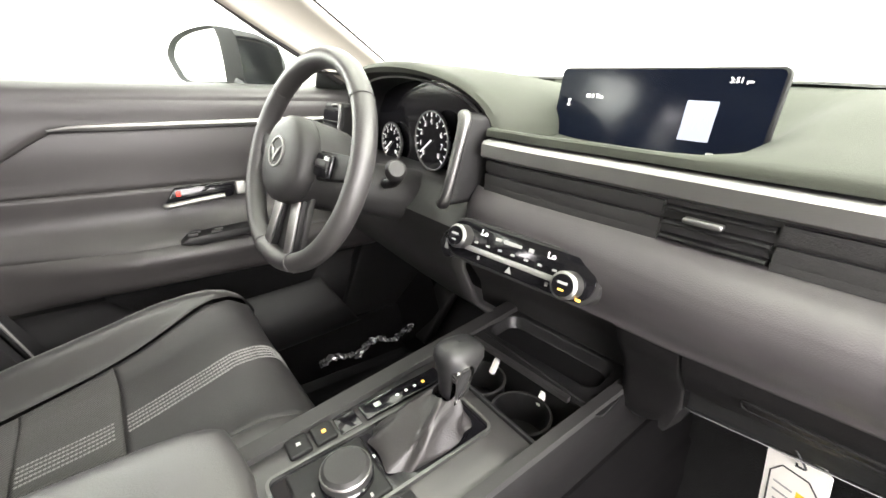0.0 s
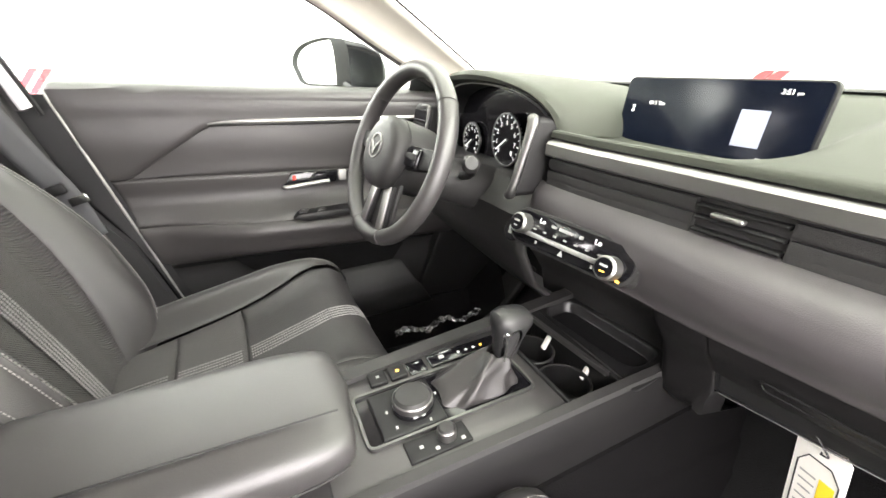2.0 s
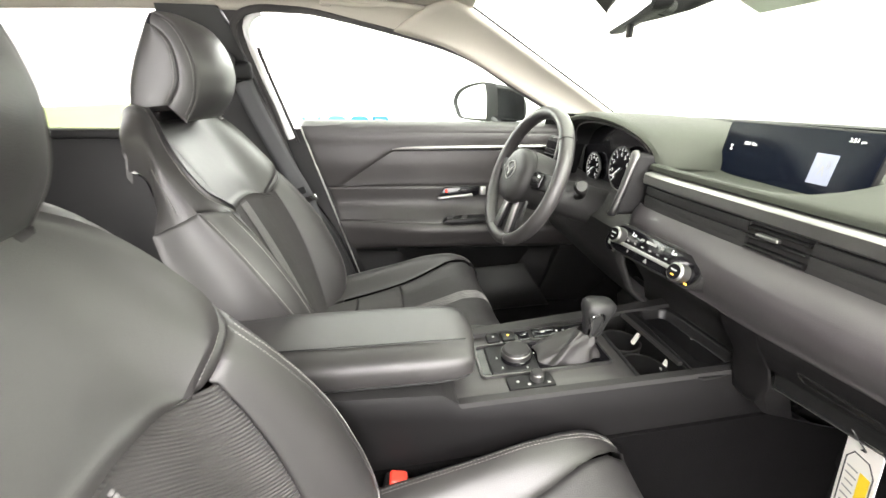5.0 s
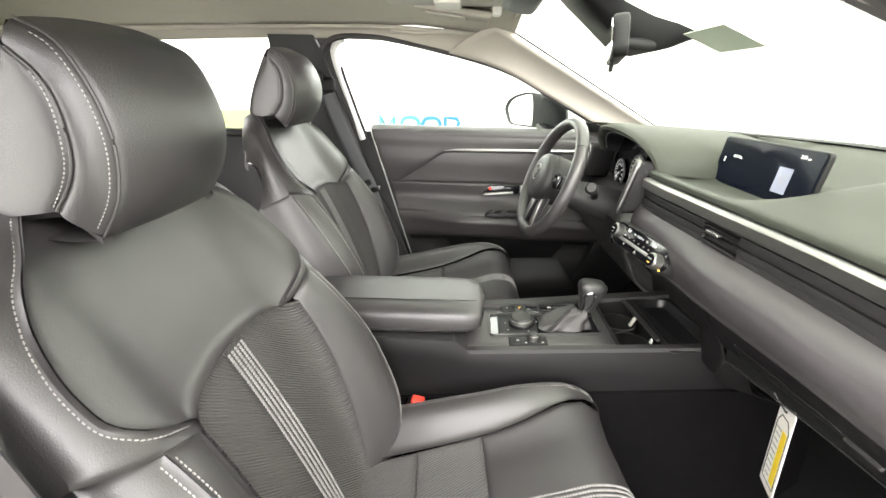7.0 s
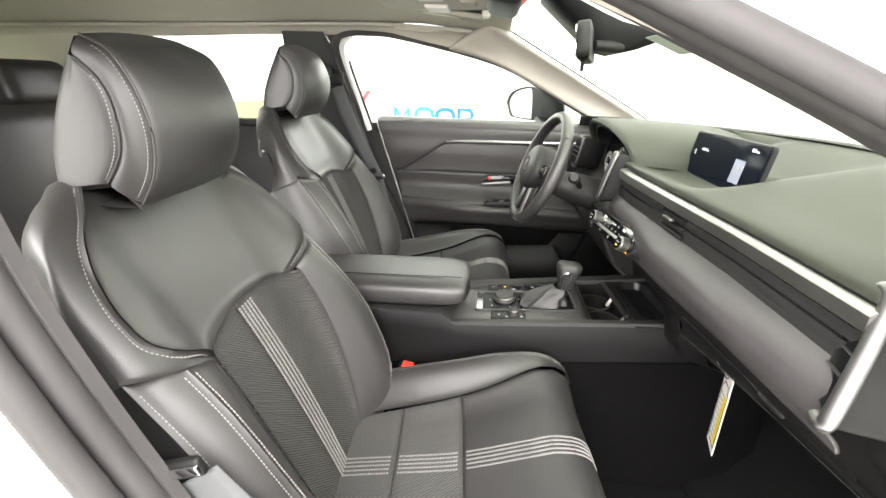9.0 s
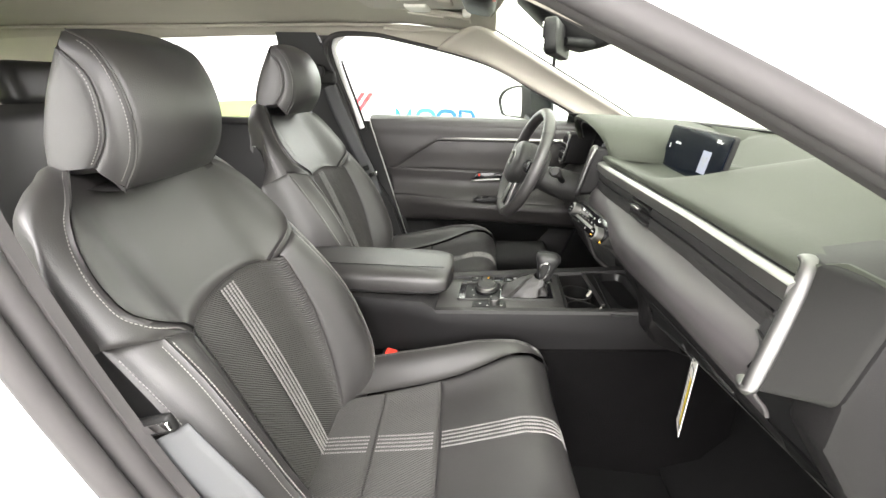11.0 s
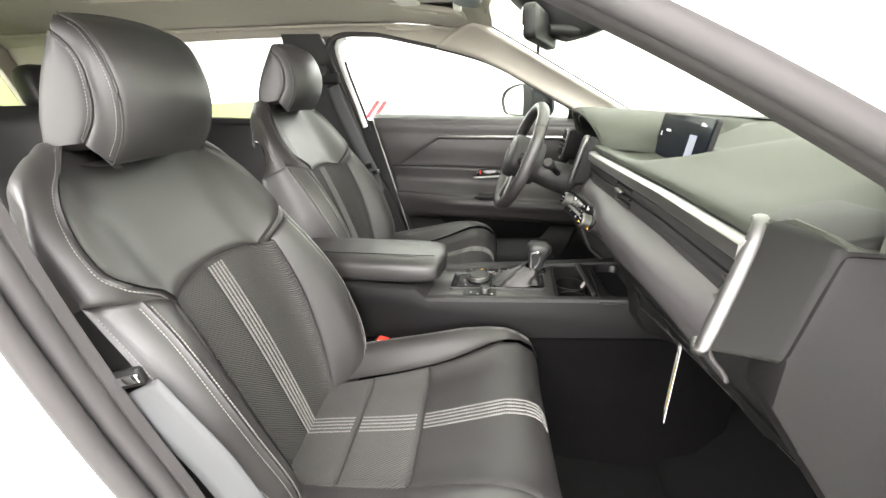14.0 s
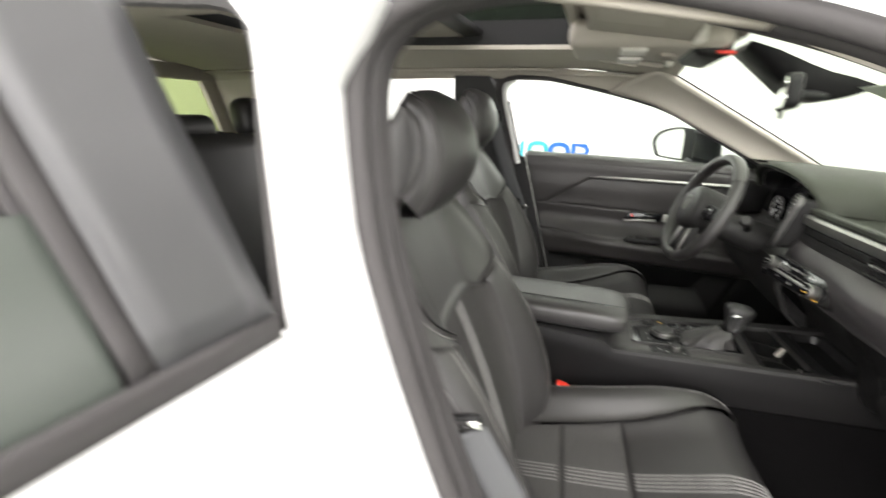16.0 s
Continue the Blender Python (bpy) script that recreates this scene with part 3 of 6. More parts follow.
part("pillar_skin", ribbon([(0.765, 0.99, 1.14), (0.735, 0.80, 1.245), (0.70, 0.63, 1.33), (0.665, 0.46, 1.40), (0.68, 0.2, 1.44)],
                           [(0.72, 1.10, 1.14), (0.66, 0.84, 1.30), (0.60, 0.63, 1.40), (0.56, 0.47, 1.455), (0.57, 0.2, 1.50)], bulge=0.01), PAINT, shell, "white painted windscreen pillar")
front_edge = [(0.098, 1.365), (0.052, 1.29), (0.07, 1.15), (0.11, 1.02), (0.165, 0.87), (0.22, 0.74), (0.275, 0.58), (0.34, 0.43)]
rear_edge = [(0.03, 0.43), (-0.003, 0.75), (-0.011, 0.973), (-0.022, 1.207), (-0.026, 1.337), (-0.05, 1.365)]
part("centre_pillar", prism(front_edge + rear_edge, 0.722, 0.765, "x", 0.004), PAINT, shell, "white painted centre pillar")
part("sill_panel", rbox((0.735, -0.1, 0.385), (0.09, 2.6, 0.1), 0.02), PAINT, shell, "white painted sill")
part("centre_pillar_trim", prism([(0.085, 1.36), (0.05, 1.29), (0.075, 1.1), (0.13, 0.98), (0.2, 0.78), (0.3, 0.45), (-0.1, 0.45), (-0.06, 0.8), (-0.03, 1.2), (-0.05, 1.36)], 0.695, 0.716, "x", 0.003), PILLAR_DARK, shell,
     "charcoal centre pillar trim")
REAR = [(0.748, 0.0, 0.43), (0.752, -0.018, 0.75), (0.755, -0.022, 0.98), (0.745, -0.034, 1.21), (0.735, -0.04, 1.325), (0.725, -0.075, 1.368), (0.72, -0.16, 1.378), (0.715, -0.35, 1.385), (0.71, -0.8, 1.375), (0.73, -1.0, 1.2)]
part("door_seal", tube(resample(REAR, 60), 0.011, 8, up=(1, 0, 0)), RUBBER, shell, "grey rubber rear door seal")
part("roof_side", ribbon([(0.665, 0.30, 1.435), (0.72, -0.1, 1.405), (0.73, -0.5, 1.40), (0.73, -1.3, 1.38)], [(0.60, 0.30, 1.50), (0.62, -0.1, 1.51), (0.62, -0.5, 1.50), (0.62, -1.3, 1.47)], bulge=-0.015), PAINT, shell, "white painted roof side")
part("front_wing", prism([(1.02, 0.3), (1.9, 0.3), (1.9, 0.95), (1.02, 1.06)], 0.73, 0.8, "x", 0.02), PAINT, shell, "white painted front wing")
part("front_wing", prism([(0.98, 0.3), (1.9, 0.3), (1.9, 0.95), (0.98, 1.06)], -0.86, -0.8, "x", 0.02), PAINT, shell, "white painted front wing")
part("bonnet", grid([[(x, y, 1.05 - 0.09 * (y - 1.3) - 0.06 * (x / 0.8) ** 2) for x in np.linspace(-0.82, 0.76, 14)] for y in np.linspace(1.36, 2.2, 8)]), PAINT, shell, "white painted bonnet",
     modifiers=[("SOLIDIFY", {"thickness": 0.02, "offset": -1})])
part("tailgate", prism([(-0.78, 0.3), (0.75, 0.3), (0.74, 1.12), (-0.77, 1.12)], -1.62, -1.58, "y", 0.01), PILLAR_DARK, shell, "dark lined tailgate")
part("tailgate_header", prism([(-0.64, 1.36), (0.62, 1.36), (0.6, 1.43), (-0.6, 1.43)], -1.62, -1.58, "y", 0.01), PILLAR, shell, "beige tailgate header")
for g in (-1, 1):
    part("tailgate_post", prism([(g * 0.77, 1.11), (g * 0.64, 1.11), (g * 0.54, 1.37), (g * 0.63, 1.37)], -1.62, -1.58, "y", 0.008), PILLAR, shell, "beige tailgate post")
g = part("tailgate_glass", prism([(-0.70, 1.11), (0.70, 1.11), (0.6, 1.37), (-0.6, 1.37)], -1.61, -1.605, "y"), GLASS_DARK, shell, "green-tinted tailgate glass", smooth=False)
g.visible_shadow = False

# ---- front seats ----
SX = 0.39
AX, LEAN_BACK = Vector((0, 0.243, 0.535)), Vector((0, -0.406, 0.914))
NRM = Vector((0, 0.914, 0.406))
W_KNOT = [0, 0.06, 0.13, 0.165, 0.205, 0.24, 0.275, 0.32, 0.40]
U_KNOT = [0, 0.06, 0.128, 0.156, 0.187, 0.222, 0.252, 0.268, 0.258]
H_KNOT = [0, 0.001, 0.012, 0.046, 0.080, 0.088, 0.066, 0.012, -0.085]


def back(w, s):
    """The backrest's front: w across from the middle and on round the side, s up along it."""
    a = abs(w)
    u, h = smooth_interp(a, W_KNOT, U_KNOT), smooth_interp(a, W_KNOT, H_KNOT)
    k = smooth_interp(s, [0, 0.05, 0.2, 0.36, 0.48, 0.6, 0.66], [0.55, 0.85, 1.0, 0.78, 0.45, 0.2, 0.08])
    width = smooth_interp(s, [0, 0.1, 0.25, 0.38, 0.5, 0.6, 0.66], [0.86, 0.97, 1.03, 0.98, 0.92, 0.83, 0.68])
    h *= k if h > 0 else 1 - 0.5 * min(1.0, max(0.0, (s - 0.4) / 0.15))
    lim = 0.612 + 0.008 + 0.026 * math.exp(-((a - 0.15) / 0.06) ** 2) + 0.02 * math.exp(-(a / 0.075) ** 4) - 0.11 * max(0.0, (a - 0.22) / 0.18) ** 1.4
    q = s if s < 0.45 else 0.45 + (min(s, 0.605) - 0.45) / 0.155 * (lim - 0.45)
    turn, r = max(0.0, (s - 0.605) / 0.05) * radians(125), 0.030
    curve = 0.02 * math.sin(math.pi * min(1, q / 0.66)) - 0.012
    p = AX + LEAN_BACK * (q + r * math.sin(turn)) + NRM * (h + curve - r * (1 - math.cos(turn)))
    return Vector((SX + math.copysign(u * width, w), p.y, p.z))


CY = [0.17, 0.24, 0.32, 0.45, 0.56, 0.63, 0.675, 0.70, 0.70, 0.685]
CZ = [0.555, 0.567, 0.578, 0.598, 0.632, 0.652, 0.642, 0.60, 0.52, 0.42]
CV = [0, 0.07, 0.15, 0.28, 0.395, 0.467, 0.515, 0.565, 0.645, 0.745]
CW = [0, 0.07, 0.14, 0.175, 0.21, 0.24, 0.27, 0.32, 0.42]
CU = [0, 0.07, 0.14, 0.172, 0.205, 0.232, 0.25, 0.258, 0.25]
CH = [0, 0.0, 0.006, 0.03, 0.058, 0.06, 0.042, 0.0, -0.10]


def cushion(w, v):
    """The seat cushion: w across, v from the crease forwards and down over the front."""
    a = abs(w)
    y, z = smooth_interp(v, CV, CY), smooth_interp(v, CV, CZ)
    e = 1e-3
    ty, tz = smooth_interp(v + e, CV, CY) - smooth_interp(v - e, CV, CY), smooth_interp(v + e, CV, CZ) - smooth_interp(v - e, CV, CZ)
    n = Vector((0, -tz, ty)).normalized()
    u, h = smooth_interp(a, CW, CU), smooth_interp(a, CW, CH)
    k = smooth_interp(v, [0, 0.1, 0.3, 0.4, 0.47, 0.53, 0.6, 0.745], [0.5, 0.7, 0.95, 0.8, 0.45, 0.16, 0.05, 0.0])
    if h > 0:
        h *= k * (1.0 if w < 0 else 0.7)
        return Vector((SX + math.copysign(u, w), y, z)) + n * h
    return Vector((SX + math.copysign(u, w), y, max(z + h, 0.40)))


def between(f, w0, w1, s0, s1):
    """A patch of the surface f between edges that may be numbers or functions."""
    def at(e, x):
        return e(x) if callable(e) else e
    def patch(a, b):
        w, s = 0.0, 0.3
        for _ in range(4):
            lo, hi = at(s0, w), at(s1, w)
            s = lo + (hi - lo) * b
            w = at(w0, s) + (at(w1, s) - at(w0, s)) * a
        return f(w, s)
    return patch


def insert_edge(s):
    return 0.126 + 0.036 * min(1, s / 0.4)


def insert_top(w):
    return 0.43 - 1.2 * w * w


def pad_edge(s):
    return smooth_interp(s, [0.395, 0.41, 0.44, 0.465, 0.505, 0.54, 0.57, 0.59, 0.608, 0.64, 0.66], [0.125, 0.145, 0.212, 0.24, 0.25, 0.245, 0.231, 0.21, 0.165, 0.09, 0.06])


def seam_s(w):
    """The seam between bolster and wing, which climbs towards the side."""
    return 0.402 + 0.42 * max(0.0, abs(w) - 0.16)


def outer_edge(s):
    """The seam between the bolster's leatherette and the dark side."""
    return 0.264 + 0.07 * s


def normal_of(f, w, s):
    e = 1e-3
    n = (f(w + e, s) - f(w - e, s)).cross(f(w, s + e) - f(w, s - e)).normalized()
    return -n if f is back else n


def trace(f, ws, lift=0.0):
    return [(f(w, s) + normal_of(f, w, s) * lift, normal_of(f, w, s)) for w, s in ws]


def rim_w(s):
    """Where the backrest's side ends and its rear shell begins."""
    return 0.3999 - 0.035 * min(1.0, max(0.0, (s - 0.585) / 0.06))


def front_seat():
    seat = thing("front_seat", (SX, 0.25, 0.40), "charcoal leatherette front seat with woven centre and pale stitching", "car seat", "front seats")
    stitch_paths, mirror_signs = [], (-1, 1)
    # backrest
    main = part("backrest", pad(between(back, lambda s: -insert_edge(s), insert_edge, 0.0, insert_top), 14, 20, 0.28, 0.4, 0.014, 0.007), FABRIC, seat, "woven charcoal centre panel")
    part("upper_pad", pad(between(back, lambda s: -pad_edge(s), pad_edge, insert_top, lambda w: 0.655), 18, 26, 0.36, 0.25, 0.014, 0.008, sink=(1, 1, 1, 0), crown=0.004), LEATHER, main, "padded leatherette shoulder panel")
    for g in mirror_signs:
        part("wing", pad(between(back, lambda s: g * pad_edge(s), lambda s: g * outer_edge(s), seam_s, lambda w: 0.655), 12, 24, 0.14, 0.25, 0.012, 0.005, sink=(1, 0, 1, 0)), LEATHER, main, "leatherette wing")
        part("wing_side", grid([[back(g * w, s) for w in np.linspace(outer_edge(s), rim_w(s), 8)] for s in [*np.linspace(seam_s(0.295) - 0.002, 0.6, 12), *np.linspace(0.61, 0.655, 8)]]), LEATHER, main)
        part("bolster", pad(between(back, lambda s: g * insert_edge(s), lambda s: g * 0.235, lambda w: 0.0, seam_s), 12, 16, 0.1, 0.38, 0.010, 0.004, sink=(1, 1, 1, 1), crown=0.004), LEATHER, main, "leatherette side bolster")
        part("bolster_side", pad(between(back, lambda s: g * 0.235, lambda s: g * outer_edge(s), lambda w: 0.0, seam_s), 8, 16, 0.05, 0.38, 0.007, 0.003, sink=(1, 1, 1, 1)), LEATHER, main)
        part("side_panel", pad(between(back, lambda s: g * outer_edge(s), lambda s: g * 0.40, lambda w: 0.0, lambda w: min(seam_s(w), 0.458)), 6, 16, 0.1, 0.4, 0.009, 0.003), LEATHER_BLACK, main, "black leatherette seat side")
        part("piping", tube([back(g * outer_edge(s), s) for s in np.linspace(0.01, 0.44, 40)], 0.0022, 6), PIPING, main)
        stitch_paths.append(trace(back, [(g * (pad_edge(s) + 0.007), s) for s in np.linspace(0.412, 0.645, 60)]))
        stitch_paths.append(trace(back, [(g * 0.338, s) for s in np.linspace(0.48, 0.60, 24)]))
        for off in (0.2275, 0.2425):
            stitch_paths.append(trace(back, [(g * off, s) for s in np.linspace(0.01, seam_s(off) - 0.006, 36)]))
        stitch_paths.append(trace(back, [(g * (outer_edge(s) - 0.006), s) for s in np.linspace(0.02, 0.44, 36)]))
    part("backrest_top", grid([[back(w, 0.655) - NRM * n - LEAN_BACK * d * (1 - 0.85 * min(1.0, max(0.0, (abs(w) - 0.24) / 0.08))) for n, d in ((0, 0), (0.006, 0.02), (0.008, 0.06), (0.006, 0.14))] for w in np.linspace(-0.36, 0.36, 45)]), LEATHER, main, "leatherette top of the backrest")
    part("seat_back_shell", grid([[Vector((p.x, p.y, p.z)) for p in row] for row in
                                  [[back(-rim_w(s), s) * (1 - k) + back(rim_w(s), s) * k + NRM * -0.02 * 4 * k * (1 - k) for k in np.linspace(0, 1, 9)] for s in np.linspace(0.0, 0.65, 24)]]), PLASTIC_DARK, main)
    band = [trace(back, [(k * 0.0092, s) for s in np.linspace(0.015, insert_top(0) - 0.008, 40)], 0.0026) for k in (-2, -1, 0, 1, 2)]
    part("stripe", grid([[back(w, s) + NRM * 0.0022 for w in (-0.024, -0.012, 0, 0.012, 0.024)] for s in np.linspace(0.012, insert_top(0) - 0.006, 30)]), LEATHER_SOFT, main, "embroidered stripe band")
    part("stripe_thread", stitches(band, 0.0042, 0.0008, 0.0050, 0.0011), THREAD, main, "pale embroidered rows")["kind"] = "stuff"
    part("stitching", stitches(stitch_paths, 0.0036, 0.0016, 0.0012, 0.0008), STITCH, main, "pale contrast stitching")["kind"] = "stuff"
    # headrest
    hx = SX + 0.002
    rear_edge = resample([(0, 0.008, 1.276), (0, -0.019, 1.227), (0, -0.040, 1.175), (0, -0.048, 1.134)], 40)
    cap_seam = resample([(0, 0.008, 1.276), (0, 0.028, 1.254), (0, 0.036, 1.228), (0, 0.035, 1.19), (0, 0.026, 1.166), (0, 0.008, 1.141)], 40)
    front_seam = resample([(0, 0.010, 1.299), (0, 0.038, 1.283), (0, 0.056, 1.250), (0, 0.065, 1.21), (0, 0.063, 1.175), (0, 0.054, 1.145), (0, 0.034, 1.113)], 40)
    under = resample([(0, 0.028, 1.109), (0, 0.0, 1.107), (0, -0.04, 1.112), (0, -0.056, 1.122)], 10)
    rear = resample([(0, -0.061, 1.134), (0, -0.054, 1.175), (0, -0.034, 1.227), (0, -0.010, 1.275), (0, 0.004, 1.297)], 30)

    def body_row(u):
        bow, dip = 1 - abs(u) ** 2.4, max(0.0, (abs(u) - 0.95) / 0.05) ** 2
        row = []
        for i, p in enumerate(front_seam):
            k = math.sin(math.pi * (0.10 + 0.78 * i / 39))
            row.append(Vector((hx + 0.098 * u, p.y + 0.031 * bow * k - 0.004 * dip, p.z + 0.007 * bow * (1 - i / 39) ** 3 - 0.003 * dip * (1 - i / 39))))
        return row + [Vector((hx + 0.098 * u, p.y, p.z)) for p in under + rear]
    hr = part("headrest", grid([body_row(u) for u in [-1, -0.99, -0.975, -0.955, *np.linspace(-0.93, 0.93, 25), 0.955, 0.975, 0.99, 1]], closed_v=True), LEATHER, seat, "rounded leatherette headrest")
    hp = []

    def side_sheet(a, b, xa, xb, puff, n=10, bulge=0.0, dips=(1, 1)):
        """A panel of the headrest's side between two seams, dipping into both."""
        rows = []
        for i in range(40):
            row = []
            for k in range(n + 1):
                v = k / n
                p = a[i].lerp(b[i], v)
                dip = max(max(0.0, 1 - v / 0.16) ** 2 * dips[0], max(0.0, 1 - (1 - v) / 0.16) ** 2 * dips[1])
                row.append(Vector((hx + g * (xa + (xb - xa) * math.sin(v * math.pi / 2) + bulge * 4 * v * (1 - v) - puff * dip), p.y, p.z)))
            rows.append(row)
        return rows
    for g in mirror_signs:
        band_rows = side_sheet(front_seam, cap_seam, 0.098, 0.111, 0.003, 12, 0.002)
        part("headrest_band", grid(band_rows), LEATHER, hr, "curved side band of the headrest")
        cap_rows = side_sheet(cap_seam, rear_edge, 0.111, 0.111, 0.003, 12, 0.003, (1, 0))
        part("headrest_cap", grid(cap_rows), LEATHER, hr, "side panel of the headrest")
        part("headrest_back_roll", grid([[Vector((hx + g * x, p.y - d, p.z + e)) for x, d, e in ((0.111, 0, 0), (0.1095, 0.006, 0.002), (0.105, 0.011, 0.003), (0.095, 0.0135, 0.004))] for p in rear_edge]), LEATHER, hr)
        foot = [(row[k].y, row[k].z) for row, ks in ((band_rows[-1], range(0, 13, 3)), (cap_rows[-1], range(3, 13, 3))) for k in ks]
        part("headrest_foot", grid([[Vector((hx + g * x, y, z - e)) for x, e in ((0.111 if y < 0.01 else 0.111 - 0.4 * (y - 0.01), 0.0), (0.102, 0.007), (0.085, 0.010))] for y, z in foot]), LEATHER, hr)
        for seam_path, x in ((front_seam, 0.0985), (cap_seam, 0.1112)):
            part("headrest_seam", tube([Vector((hx + g * x, p.y, p.z)) for p in seam_path], 0.0013, 6), PIPING, hr)
        hp.append([(band_rows[i][2], Vector((g, 0.25, 0))) for i in range(3, 39)])
        hp.append([(cap_rows[i][1], Vector((g, 0, 0))) for i in range(6, 39)])
        part("headrest_post", tube([(SX + g * 0.055, -0.06, 1.06), (SX + g * 0.055, -0.035, 1.125)], 0.006, 10), CHROME, hr, "chrome post")
    part("headrest_stitching", stitches(hp, 0.0028, 0.0016, 0.0010, 0.0008), STITCH, hr, "pale contrast stitching")["kind"] = "stuff"
    # cushion
    def c_edge(v):
        return smooth_interp(v, [0, 0.1, 0.25, 0.38, 0.48, 0.56, 0.75], [0.125, 0.138, 0.155, 0.17, 0.2, 0.225, 0.235])
    front = None
    for v0, v1 in ((0.03, 0.15), (0.15, 0.28), (0.28, 0.66)):
        p = part("cushion", pad(between(cushion, lambda v: -c_edge(v), c_edge, v0, v1), 14, 10, 0.29, v1 - v0, 0.009, 0.006, sink=(1, 1, 1, 1)), FABRIC if v0 < 0.2 else LEATHER_SOFT, front or seat,
                 "woven charcoal cushion panel" if v0 < 0.2 else "perforated leatherette cushion front")
        front = front or p
        if front is not p:
            p["label"] = "cushion panel"
        part("stripe_thread", stitches([trace(cushion, [(k * 0.0092, v) for v in np.linspace(v0 + 0.008, min(v1, 0.56) - 0.006, 26)]) for k in (-2, -1, 0, 1, 2)], 0.0042, 0.0008, 0.0046, 0.0007), THREAD, front, "pale embroidered rows")["kind"] = "stuff"
    for g in mirror_signs:
        part("cushion_bolster", pad(between(cushion, lambda v: g * c_edge(v), lambda v: g * 0.30, 0.0, 0.56), 12, 20, 0.13, 0.56, 0.009, 0.004, sink=(1, 1, 0, 0)), LEATHER, front, "leatherette cushion bolster")
        part("cushion_side", pad(between(cushion, lambda v: g * 0.30, lambda v: g * 0.42, 0.0, 0.70), 6, 14, 0.1, 0.6, 0.01, 0.003), PLASTIC, front)
        part("cushion_front_corner", grid([[cushion(g * w, v) for w in np.linspace(c_edge(0.5), 0.30, 9)] for v in np.linspace(0.56, 0.70, 6)]), LEATHER, front)
        part("cushion_stitching", stitches([trace(cushion, [(g * (0.232 + d), v) for v in np.linspace(0.08, 0.535, 36)]) for d in (0, 0.009)], 0.004, 0.0024, 0.0008, 0.0003), STITCH, front, "pale contrast stitching")["kind"] = "stuff"
    part("seat_base", rbox((SX, 0.42, 0.43), (0.46, 0.46, 0.12), 0.03), PLASTIC_DARK, seat, "black seat base")
    for g in mirror_signs:
        part("seat_rail", rbox((SX + g * 0.19, 0.42, 0.355), (0.05, 0.6, 0.04), 0.006), PLASTIC_DARK, seat, "black seat rail")
    return seat


passenger = front_seat()
passenger["label"] = "charcoal leatherette passenger seat with woven centre and pale stitching"
passenger.matrix_basis = pose(SX, 0.25, 0.40, 0, 0, 4.5)
driver = copy_thing(passenger, pose(-0.3565, 0.110, 0.443, 0, 0, 2.5))
driver["label"] = "charcoal leatherette seat behind the steering wheel, pale stitching"

for ob in driver.children_recursive:
    if ob.name.startswith("side_panel"):
        ob.material_slots[0].link = "OBJECT"
        ob.material_slots[0].material = LEATHER
        ob["label"] = "charcoal leatherette seat side"

# ---- dashboard ----
dash = thing("dashboard", (0.0, 1.0, 0.335), "charcoal soft-touch dashboard with a satin silver strip", "dashboard")


def y0(x):
    """Where the dashboard's face stands, along x."""
    return 0.80 + 0.075 * max(0.0, x + 0.05) - 0.05 * max(0.0, x - 0.35)


def top_profile(x, k):
    """The upper pad, from the strip's upper edge (k 0) to the windscreen (k 1)."""
    far = min(1.0, max(0.0, (-0.135 - x) / 0.03))
    near = min(1.0, max(0.0, (x - 0.565) / 0.02))
    f = y0(x) + 0.2 * far + 0.022 * near
    end = 1.34 - 0.48 * (x / 0.75) ** 2
    ys = [f + 0.0, f + 0.002, f + 0.022, f + 0.09, f + 0.22 - 0.1 * far, end - 0.12, end]
    dip = math.exp(-((x - 0.0) / (0.155 if x > 0 else 0.2)) ** 6)
    low = 0.03 * max(0.0, min(x, 0.42) - 0.1) / 0.5
    zs = [1.079 + 0.019 * near, 1.089 + 0.014 * near, 1.096 - dip * 0.008, 1.116 - dip * 0.046 - low * 0.7, 1.148 - dip * 0.06 - low, 1.160 - low * 0.6, 1.15 - low * 0.4]
    ks = [0, 0.05, 0.12, 0.3, 0.55, 0.85, 1]
    return Vector((x, smooth_interp(k, ks, ys), smooth_interp(k, ks, zs)))


part("upper_pad", grid([[top_profile(x, k) for k in [0, 0.02, 0.04, 0.06, 0.09, 0.12, 0.18, 0.24, 0.3, 0.38, 0.46, 0.55, 0.65, 0.75, 0.85, 0.93, 1]] for x in [*np.linspace(-0.735, -0.18, 16), *np.linspace(-0.172, -0.128, 10), *np.linspace(-0.12, 0.56, 31), *np.linspace(0.565, 0.588, 5), *np.linspace(0.6, 0.628, 3)]]), DASH_SOFT, dash,
     "soft charcoal dashboard top")
part("defroster_slot", tube([top_profile(x, 0.86) + Vector((0, 0, 0.002)) for x in np.linspace(-0.55, 0.55, 30)], 0.018, 8, flat=0.25), PLASTIC_DARK, dash, "black defroster slot")


part("windscreen_base", tube([top_profile(x, 0.97) + Vector((0, 0.01, 0.006)) for x in np.linspace(-0.06, 0.62, 30)], 0.016, 8, flat=0.6), PLASTIC_DARK, dash, "black strip at the foot of the windscreen")


def pad_end(k, j):
    """The rounded end of the upper pad, down to the end cap."""
    p, t = top_profile(0.628, k), radians(15 * j)
    return Vector((0.628 + 0.030 * math.sin(t), p.y, 1.0965 + max(0.0, p.z - 1.0965) * math.cos(t)))


part("upper_pad_end", grid([[pad_end(k, j) for j in range(7)] for k in np.linspace(0.0, 1, 30)]), DASH_SOFT, dash, "soft rounded end of the dashboard top")


def along(x0, x1, n, section):
    """A section (back, up) swept along the dashboard's face."""
    return grid([[(x, y0(x) + q[0], q[1]) for q in section] for x in np.linspace(x0, x1, n)], closed_v=True, caps=True)


